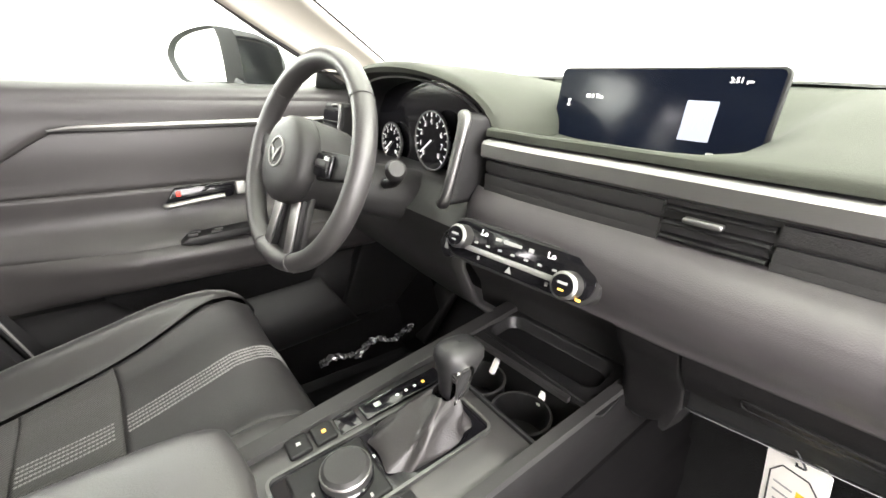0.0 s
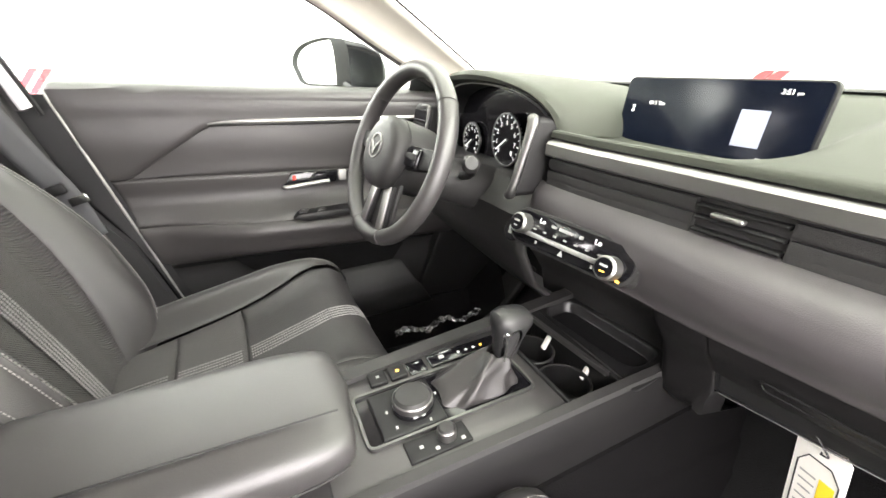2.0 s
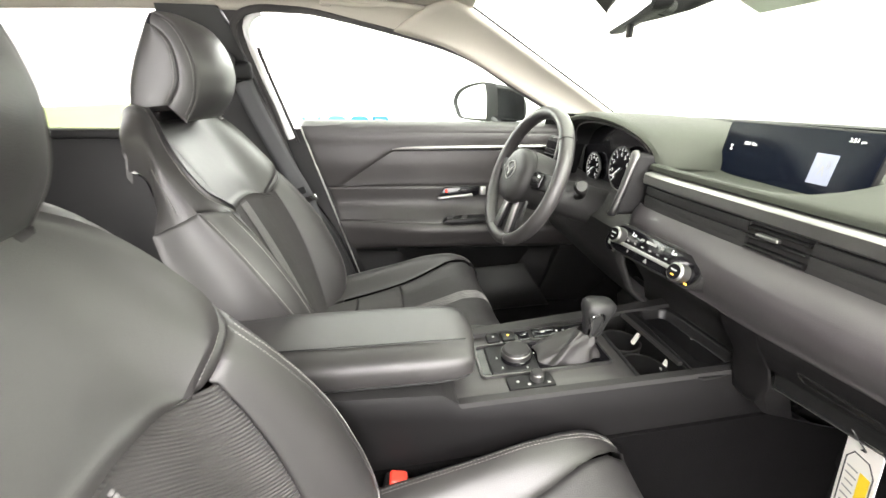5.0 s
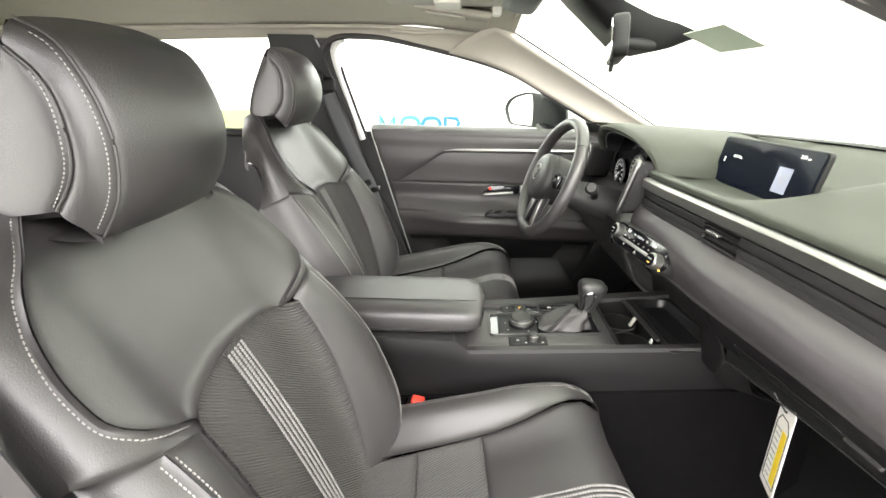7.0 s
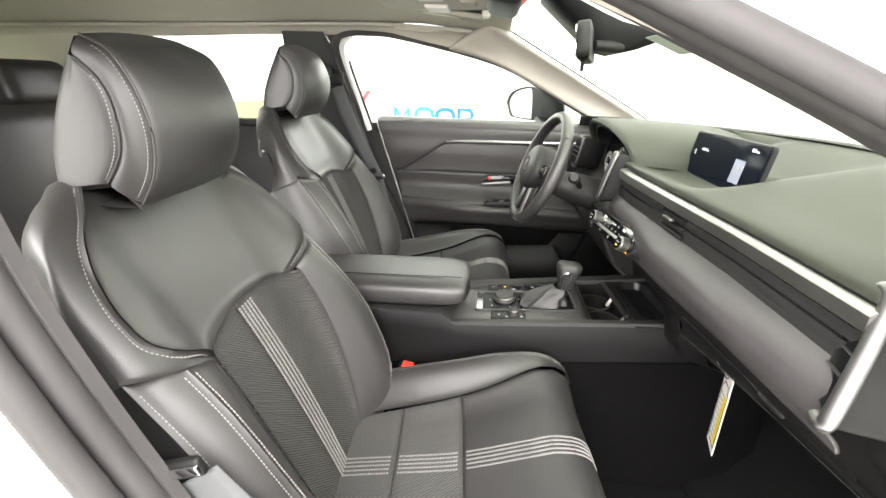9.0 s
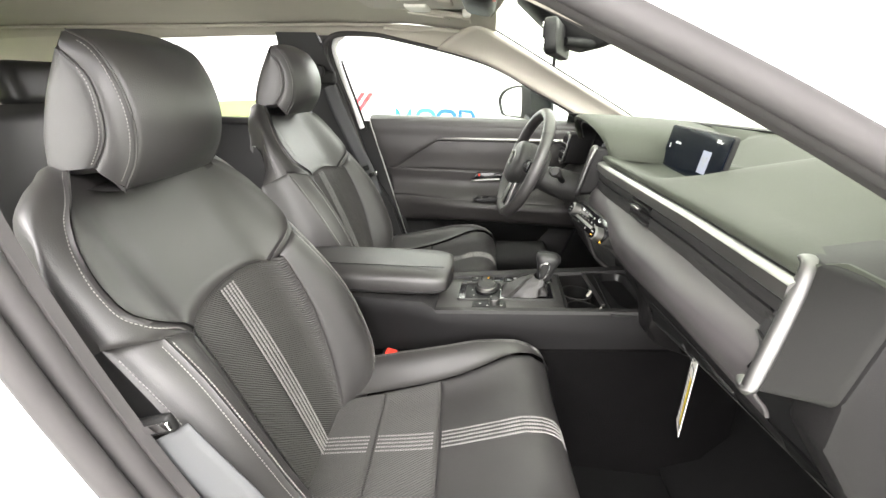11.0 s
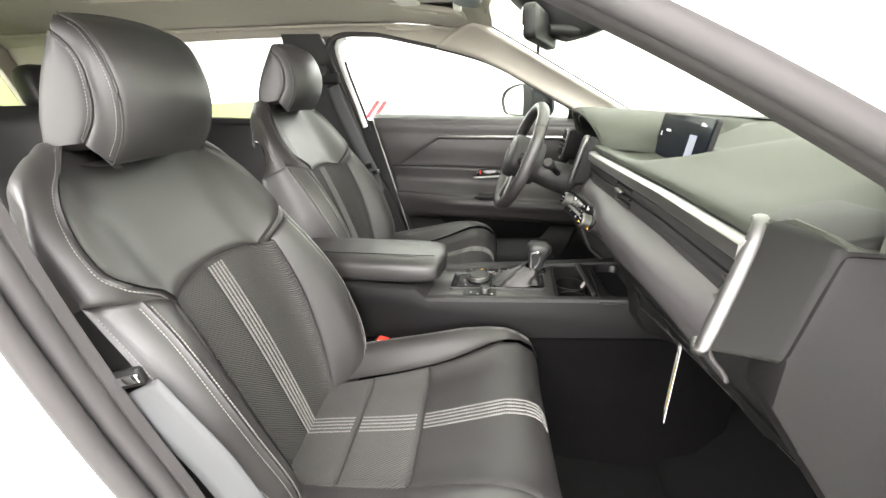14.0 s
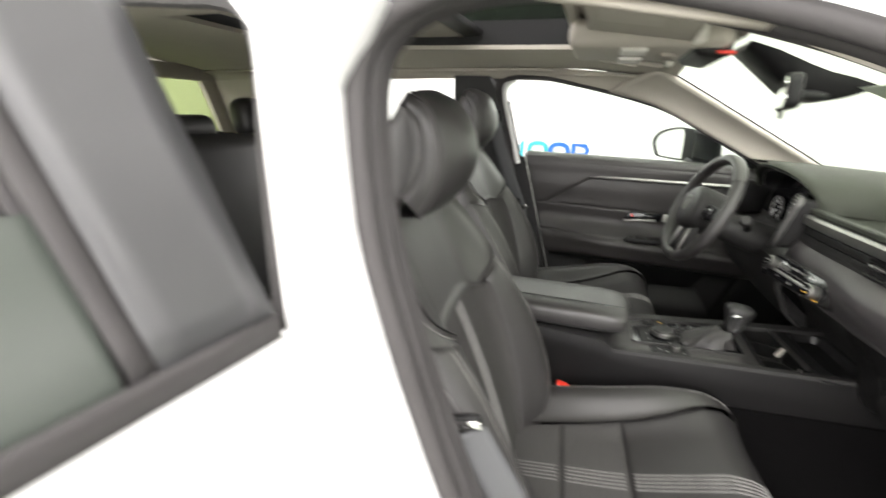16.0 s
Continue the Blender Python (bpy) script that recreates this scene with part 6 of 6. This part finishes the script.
for k in range(40):
    a = k / 39
    c = Vector((-0.60 - 0.02 * a, 0.70 + 0.31 * a, 0.43 + 0.012 * math.sin(a * 14)))
    wrap_rows.append([c + Vector((0.02 * q * 0.35 - 0.02 + random.uniform(-0.005, 0.005), random.uniform(-0.004, 0.004), -0.004 * abs(q) + random.uniform(-0.006, 0.006))) for q in np.linspace(-2.0, 1.6, 9)])
solo("mat_wrapping", grid(wrap_rows), WRAP, "crumpled clear plastic wrapping beside the floor mat", "plastic wrap", smooth=False)
ped = thing("pedal", (-0.42, 1.12, 0.45), "black rubber brake pedal on its arm", "pedal")
part("pad", rbox((-0.40, 1.08, 0.50), (0.09, 0.02, 0.06), 0.008, (-30, 0, 0)), PLASTIC_DARK, ped)
part("arm", tube([(-0.40, 1.09, 0.50), (-0.40, 1.16, 0.62), (-0.40, 1.2, 0.75)], 0.009, 8), PLASTIC_DARK, ped)

# safety belts
def belt(name, path, width_dir, label):
    b = thing(name, path[0], label, "seat belt", "seat belts")
    w = Vector(width_dir).normalized() * 0.0255
    pts = spline(path, 8)
    part("webbing", grid([[p + w * k for k in (-1, -0.5, 0, 0.5, 1)] for p in pts]), BELT, b, "grey woven webbing", modifiers=[("SOLIDIFY", {"thickness": 0.0016, "offset": 0})])
    return b


db = belt("seat_belt", [(-0.628, -0.115, 1.235), (-0.64, -0.095, 1.16), (-0.67, -0.035, 1.0), (-0.69, 0.005, 0.90), (-0.70, 0.03, 0.80)], (-0.12, 0.9, 0.42), "grey seat belt hanging beside the dark centre pillar")
part("guide", rbox((-0.632, -0.125, 1.262), (0.03, 0.075, 0.05), 0.012, (0, 0, 0)), PLASTIC_DARK, db, "black belt guide")
part("guide_cap", moved(disc(0.022, 0.012, 24, 0.004), pose(-0.618, -0.145, 1.285, 0, 90, 0)), PLASTIC, db)
tg = part("tongue", rbox((-0.672, -0.015, 0.915), (0.01, 0.06, 0.022), 0.004, (18, 0, 0)), PLASTIC_DARK, db, "black belt tongue")
part("tongue_blade", rbox((-0.670, 0.03, 0.897), (0.004, 0.035, 0.018), 0.0015, (18, 0, 0)), CHROME, tg, "steel tongue blade")
pb = belt("seat_belt", [(0.684, 0.188, 0.888), (0.681, 0.225, 0.83), (0.676, 0.259, 0.769), (0.668, 0.30, 0.66), (0.664, 0.33, 0.56)], (-0.3, 0.85, 0.45), "grey seat belt beside the passenger seat")
tg = part("tongue", rbox((0.689, 0.182, 0.905), (0.010, 0.052, 0.022), 0.004, (20, 0, 0)), PLASTIC_DARK, pb, "black belt tongue")
part("tongue_blade", rbox((0.695, 0.19, 0.908), (0.004, 0.034, 0.011), 0.0015, (20, 0, 0)), CHROME, tg, "steel tongue blade")
for bx, by, bz, lab in ((0.128, 0.288, 0.607, "red-buttoned belt buckle between passenger seat and console"), (-0.128, 0.18, 0.655, "red-buttoned belt buckle between driver's seat and console")):
    bk = thing("belt_buckle", (bx, by, bz - 0.09), lab, "belt buckle", "belt buckles")
    part("body", rbox((bx, by - 0.002, bz - 0.04), (0.034, 0.042, 0.085), 0.008, (-12, 0, 0)), PLASTIC_DARK, bk, "black buckle body")
    part("button", rbox((bx, by + 0.008, bz + 0.003), (0.026, 0.03, 0.012), 0.005, (-12, 0, 0)), RED, bk, "red release button")
    part("stalk", tube([(bx, by - 0.01, bz - 0.07), (bx, by - 0.05, bz - 0.2)], 0.01, 8), PLASTIC_DARK, bk)

# card tag under the glove box
tag = thing("card_tag", (0.25, 0.93, 0.60), "white card tag with a yellow panel, hung from the glove box", "tag")
TM = Matrix.Translation((0.282, 0.930, 0.700)) @ pose(0, 0, 0, 90, 0, -20) @ pose(0, 0, 0, 0, 0, 9)
card = part("card", moved(prism([(-0.032, -0.082), (0.032, -0.082), (0.032, 0.074), (0.024, 0.082), (-0.024, 0.082), (-0.032, 0.074)], -0.0006, 0.0006, "z"), TM), PAPER, tag, "white card", smooth=False)
part("print_border", moved(ring([(-0.026, -0.07), (0.026, -0.07), (0.026, 0.04), (0.014, 0.055), (-0.014, 0.055), (-0.026, 0.04)], 0.0016, 0.0016), TM @ pose(0, 0, -0.0002)), INK, card, "black printed border", smooth=False)
part("yellow_panel", moved(prism([(0.004, -0.064), (0.022, -0.064), (0.022, 0.034), (0.004, 0.034)], 0.0008, 0.0012, "z"), TM), YELLOW, card, "yellow printed panel", smooth=False)
for k in range(9):
    part("print_line", moved(rbox((-0.010, 0.03 - 0.011 * k, 0.001), (0.02 - 0.004 * (k % 3 == 2), 0.0022, 0.0005), 0), TM), GREY_MARK, card, smooth=False)
part("tie", tube(spline([TM @ Vector((0, 0.066, 0.004)), TM @ Vector((0.012, 0.072, 0.008)), Vector((0.268, 0.905, 0.80)), TM @ Vector((-0.008, 0.074, -0.006)), TM @ Vector((0, 0.066, 0.002))], 6), 0.0011, 6), INK, tag, "thin black tie")

# rear-view mirror and sensor cover
rv_ = thing("rear_view_mirror", (0.03, 0.66, 1.30), "black frameless rear-view mirror on a windscreen stalk", "mirror")
part("head", moved(prism(rounded(0.24, 0.062, 0.018), -0.012, 0.012, "z", 0.005), pose(0.025, 0.635, 1.338, 96, 0, -14)), PLASTIC_DARK, rv_, "black mirror body")
part("glass", moved(prism(rounded(0.228, 0.052, 0.014), 0.012, 0.0135, "z"), pose(0.025, 0.635, 1.338, 96, 0, -14)), MIRROR, rv_, "mirror glass")
part("stem", tube([(0.02, 0.65, 1.338), (-0.01, 0.70, 1.338), (-0.03, 0.72, 1.345)], [0.009, 0.012, 0.016], 12), PLASTIC_DARK, rv_)
part("tilt_tab", rbox((0.025, 0.632, 1.30), (0.012, 0.006, 0.02), 0.002), PLASTIC_DARK, rv_)
cover = []
for y, w, zt, zb in ((0.55, 0.075, 1.437, 1.425), (0.60, 0.08, 1.42, 1.385), (0.66, 0.075, 1.395, 1.335), (0.70, 0.065, 1.382, 1.325), (0.745, 0.06, 1.372, 1.335), (0.79, 0.045, 1.36, 1.352)):
    cover.append([(-0.055 + sx * w, y, z) for sx, z in ((-1, zt), (-0.9, (zt + zb) / 2), (-0.6, zb), (0.6, zb), (0.9, (zt + zb) / 2), (1, zt))])
part("sensor_cover", grid(cover, closed_v=True, caps=True), PLASTIC_DARK, rv_, "black sensor cover on the windscreen")
st = solo("windscreen_sticker", moved(rbox((0, 0, 0), (0.11, 0.075, 0.0008), 0), pose(0.10, 0.775, 1.337, -21, 0, 4)), surface("pale_green_film", (0.62, 0.70, 0.56), 0.5), "pale green film sticker on the windscreen", "sticker", smooth=False)

# overhead: console, visors, handles
oc = thing("overhead_console", (0.02, 0.36, 1.40), "beige overhead console with map lamps", "overhead console")
part("body", rbox((0.02, 0.35, 1.437), (0.24, 0.30, 0.055), 0.02), PILLAR, oc, "beige moulded body")
part("front_lip", rbox((0.02, 0.47, 1.425), (0.20, 0.07, 0.06), 0.018, (-10, 0, 0)), PLASTIC, oc, "grey switch strip")
part("lamp_strip", rbox((0.10, 0.49, 1.402), (0.05, 0.03, 0.006), 0.002), RED, oc, "small red lamps")
for sx in (-0.05, 0.09):
    part("map_lamp", rbox((sx, 0.33, 1.408), (0.07, 0.05, 0.01), 0.004), PAPER, oc, "white map lamp lens")
part("switch", rbox((0.02, 0.40, 1.408), (0.06, 0.03, 0.01), 0.004), HEADLINER, oc)
for cx_, lab in ((-0.36, "beige sun visor folded up before the driver"), (0.37, "beige sun visor folded up before the passenger")):
    vi = thing("sun_visor", (cx_, 0.36, 1.42), lab, "sun visor", "sun visors")
    part("flap", rbox((cx_, 0.33, 1.440), (0.32, 0.18, 0.014), 0.006, (-7, 6 if cx_ < 0 else -6, 0)), HEADLINER, vi, "beige visor flap")
    part("hinge", tube([(cx_ - 0.12, 0.42, 1.432), (cx_ + 0.12, 0.42, 1.432)], 0.004, 8), PILLAR, vi)
    part("mirror_cover", rbox((cx_, 0.31, 1.434), (0.17, 0.1, 0.006), 0.002, (-7, 6 if cx_ < 0 else -6, 0)), PILLAR, vi, "beige mirror cover")
    part("clip", rbox((cx_ * 0.5, 0.43, 1.425), (0.04, 0.02, 0.035), 0.006), PAPER, vi, "white visor clip")
for y in (-0.64, 0.22):
    gh = thing("grab_handle", (-0.575, y, 1.41), "beige folded grab handle on the roof rail", "grab handle", "grab handles")
    part("bar", tube(spline([(-0.578, y - 0.1, 1.432), (-0.567, y - 0.085, 1.425), (-0.564, y, 1.419), (-0.567, y + 0.085, 1.425), (-0.578, y + 0.1, 1.432)], 6), 0.008, 8), HEADLINER, gh)
    for d in (-0.09, 0.09):
        part("mount", rbox((-0.578, y + d, 1.428), (0.02, 0.03, 0.025), 0.006), HEADLINER, gh)

# rear bench
bench = thing("rear_bench", (0, -0.95, 0.40), "black leatherette rear bench with three headrests", "car seat")
part("backrest", grid([[(x, -0.86 - 0.27 * k - 0.02 * math.sin(3.1416 * k) + 0.03 * abs(math.sin(6 * x)), 0.55 + 0.58 * k) for k in np.linspace(0, 1, 10)] for x in np.linspace(-0.66, 0.62, 28)]), LEATHER_BLACK, bench, "black leatherette backrest",
     modifiers=[("SOLIDIFY", {"thickness": 0.08, "offset": -1})])
part("cushion", rbox((-0.02, -0.64, 0.51), (1.28, 0.5, 0.16), 0.05), LEATHER_BLACK, bench, "black leatherette cushion")
for hx in (-0.40, -0.02, 0.34):
    h = part("headrest", rbox((hx, -1.11, 1.21 if hx != -0.02 else 1.17), (0.25, 0.11, 0.16 if hx != -0.02 else 0.10), 0.045, (14, 0, 0), 4), LEATHER_BLACK, bench, "rounded black headrest")
    for d in (-0.05, 0.05):
        part("post", tube([(hx + d, -1.11, 1.05), (hx + d, -1.115, 1.14)], 0.006, 8), CHROME, h, "chrome post")
belt("seat_belt", [(-0.62, -1.13, 1.16), (-0.60, -1.05, 1.0), (-0.58, -0.9, 0.7)], (1, 0, 0.1), "grey seat belt of the rear bench")

# open rear door, swung out beside the centre pillar
rd = thing("rear_door", (0.79, 0.0, 0.36), "white rear passenger door standing open, its window half lowered", "car door")


def leaf(x, z):
    """The open door's outer face."""
    lean = max(0.0, z - 1.06) * 0.42
    return -0.008 - 0.10 * (x - 0.785) - lean + 0.012 * math.sin(min(1, max(0, (1.06 - z) / 0.6)) * math.pi)


def leaf_plate(x0, x1, z0, z1, depth, off=0.0, n=8, m=8, skew=0.0):
    front = [[(x0 + (x1 - x0) * i / n + skew * (j / m), leaf(x0 + (x1 - x0) * i / n, z0 + (z1 - z0) * j / m) + off, z0 + (z1 - z0) * j / m) for j in range(m + 1)] for i in range(n + 1)]
    bm = grid(front)
    back_ = [[(p[0], p[1] - depth, p[2]) for p in row] for row in front]
    add(bm, grid(back_))
    return bm


part("skin", leaf_plate(0.764, 1.62, 0.38, 1.035, 0.06, 0.0, 16, 14), PAINT, rd, "white painted door skin", modifiers=[("SOLIDIFY", {"thickness": 0.004, "offset": 0})])
part("belt_moulding", leaf_plate(0.785, 1.62, 1.033, 1.062, 0.05, 0.004, 12, 3), RUBBER, rd, "dark waist moulding", modifiers=[("SOLIDIFY", {"thickness": 0.004, "offset": 0})])
# gloss black cover, lifted to grey for the white surroundings it reflects
part("pillar_cover", leaf_plate(0.788, 0.905, 1.06, 1.375, 0.03, 0.002, 4, 10, 0.02), surface("reflection_grey_cover", (0.058, 0.058, 0.06), 0.4), rd, "glossy grey pillar cover", modifiers=[("SOLIDIFY", {"thickness": 0.004, "offset": 0})])
part("window_channel", leaf_plate(0.905, 0.925, 1.06, 1.375, 0.03, 0.0, 2, 10, 0.02), RUBBER, rd, "pale window channel", modifiers=[("SOLIDIFY", {"thickness": 0.004, "offset": 0})])
# opaque pane: the green-grey reflection is its base colour
part("door_glass", leaf_plate(0.925, 1.55, 1.05, 1.19, 0.004, -0.012, 8, 4), surface("reflection_grey_glass", (0.07, 0.08, 0.07), 0.2, wear=0.05), rd, "grey tinted half-lowered glass")
part("window_top", leaf_plate(0.8, 1.5, 1.36, 1.39, 0.03, 0.0, 10, 2, 0.02), RUBBER, rd, "dark window frame", modifiers=[("SOLIDIFY", {"thickness": 0.004, "offset": 0})])
part("inner_lining", grid([[(0.80 + 0.8 * i / 8, leaf(0.80 + 0.8 * i / 8, z) - 0.10, z) for z in (0.4, 0.7, 0.9, 1.05)] for i in range(9)]), PLASTIC_DARK, rd, "dark inner lining", modifiers=[("SOLIDIFY", {"thickness": 0.01, "offset": 0})])
part("front_edge", tube([(0.785, leaf(0.785, z) - 0.02, z) for z in np.linspace(0.38, 1.05, 12)], 0.018, 8), PAINT, rd)
strk = thing("door_striker", (0.745, 0.16, 0.74), "zinc door striker loop on the white pillar", "striker")
part("plate", rbox((0.768, 0.158, 0.772), (0.006, 0.045, 0.06), 0.002, (14, 0, 0)), GOLD, strk, "zinc plate")
part("loop", tube(spline([(0.77, 0.145, 0.79), (0.795, 0.145, 0.79), (0.80, 0.158, 0.788), (0.795, 0.172, 0.786), (0.77, 0.172, 0.786)], 6), 0.005, 8), GOLD, strk, "zinc loop")
part("screw", moved(disc(0.007, 0.004, 16, 0.001), pose(0.771, 0.162, 0.755, 0, 90, 0)), CHROME, strk)

# coloured wall signs
def stroke(path, w, m, name, material, parent):
    return part(name, moved(sweep([(-w / 2, -0.012), (w / 2, -0.012), (w / 2, 0.012), (-w / 2, 0.012)], path, up=(0, 0, 1)), m), material, parent, smooth=False)


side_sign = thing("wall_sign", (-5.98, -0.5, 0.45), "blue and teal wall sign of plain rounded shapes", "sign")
SG = pose(-5.98, 0, 0, 90, 0, 90)
for cyy, mt in ((-0.62, TEAL), (-0.28, TEAL)):
    oval = [(cyy + 0.14 * math.copysign(abs(math.cos(t)) ** 0.7, math.cos(t)), 0.70 + 0.15 * math.copysign(abs(math.sin(t)) ** 0.7, math.sin(t)), 0) for t in np.linspace(0, 2 * math.pi, 33)[:-1]]
    part("ring_shape", moved(sweep([(-0.03, -0.012), (0.03, -0.012), (0.03, 0.012), (-0.03, 0.012)], oval, closed=True), SG), mt if cyy < -0.5 else BLUE, side_sign, smooth=False)
stroke([(-1.1, 0.55, 0), (-1.1, 0.86, 0), (-0.99, 0.66, 0), (-0.88, 0.86, 0), (-0.88, 0.55, 0)], 0.06, SG, "zigzag_shape", TEAL, side_sign)
stroke([(-0.06, 0.55, 0), (-0.06, 0.86, 0), (0.12, 0.85, 0), (0.16, 0.78, 0), (0.12, 0.71, 0), (-0.02, 0.70, 0)], 0.06, SG, "hook_shape", BLUE, side_sign)
stroke([(0.04, 0.69, 0), (0.17, 0.55, 0)], 0.06, SG, "bar_shape", BLUE, side_sign)
slash = thing("wall_emblem", (-5.98, -1.65, 0.8), "two slanted red bars on the white wall", "sign", "red wall emblems")
for d in (0, 0.13):
    part("bar", moved(prism([(-1.89 + d, 0.82), (-1.82 + d, 0.82), (-1.62 + d, 1.09), (-1.69 + d, 1.09)], -0.01, 0.012, "z"), SG), SIGN_RED, slash, smooth=False)
slash2 = thing("wall_emblem", (-3.6, 6.98, 1.1), "two slanted red bars on the white front wall", "sign", "red wall emblems")
FG = pose(0, 6.98, 0, 90, 0, 0)
for d in (0, 0.19):
    part("bar", moved(prism([(-3.66 + d, 1.10), (-3.51 + d, 1.10), (-3.24 + d, 1.40), (-3.38 + d, 1.40), (-3.46 + d, 1.35)], -0.01, 0.012, "z"), FG), SIGN_RED, slash2, smooth=False)
slash3 = thing("wall_emblem", (-4.4, 6.98, 1.0), "short red bar on the white front wall", "sign", "red wall emblems")
part("bar", moved(prism([(-4.50, 0.95), (-4.18, 0.95), (-4.27, 1.15), (-4.60, 1.15)], -0.01, 0.012, "z"), FG), SIGN_RED, slash3, smooth=False)

# near rear quarter
rq = thing("rear_quarter_lining", (0.69, -1.3, 0.36), "beige and dark lining of the rear quarter", "lining")
part("upper", prism([(-0.98, 1.08), (-0.84, 1.39), (-1.6, 1.39), (-1.6, 1.08)], 0.66, 0.69, "x", 0.006), PILLAR, rq, "beige upper lining")
part("lower", prism([(-0.95, 0.36), (-1.0, 1.08), (-1.6, 1.08), (-1.6, 0.36)], 0.67, 0.71, "x", 0.006), PLASTIC_DARK, rq, "dark lower lining")
part("outer", prism([(-0.98, 0.36), (-0.98, 1.08), (-0.86, 1.40), (-1.6, 1.40), (-1.6, 0.36)], 0.735, 0.76, "x", 0.006), PAINT, rq, "white painted quarter panel")

# front passenger door, swung wide open ahead of the doorway
fd = thing("front_passenger_door", (0.76, 1.02, 0.36), "front passenger door standing wide open, dark lining", "car door")
FD = pose(0.76, 1.03, 0, 0, 0, 24)
part("lining", moved(rbox((0.47, 0.0, 0.76), (0.92, 0.05, 0.72), 0.03), FD), PLASTIC, fd, "charcoal door lining")
part("armrest", moved(rbox((0.5, -0.05, 0.76), (0.6, 0.07, 0.07), 0.03), FD), LEATHER, fd, "padded armrest")
part("skin", moved(rbox((0.47, 0.06, 0.74), (0.95, 0.06, 0.78), 0.03), FD), PAINT, fd, "white painted skin")
part("window_frame", moved(tube([(0.02, 0.03, 1.12), (0.35, 0.03, 1.34), (0.7, 0.03, 1.42), (0.9, 0.03, 1.42), (0.94, 0.03, 1.12)], 0.018, 8), FD), RUBBER, fd, "dark window frame")
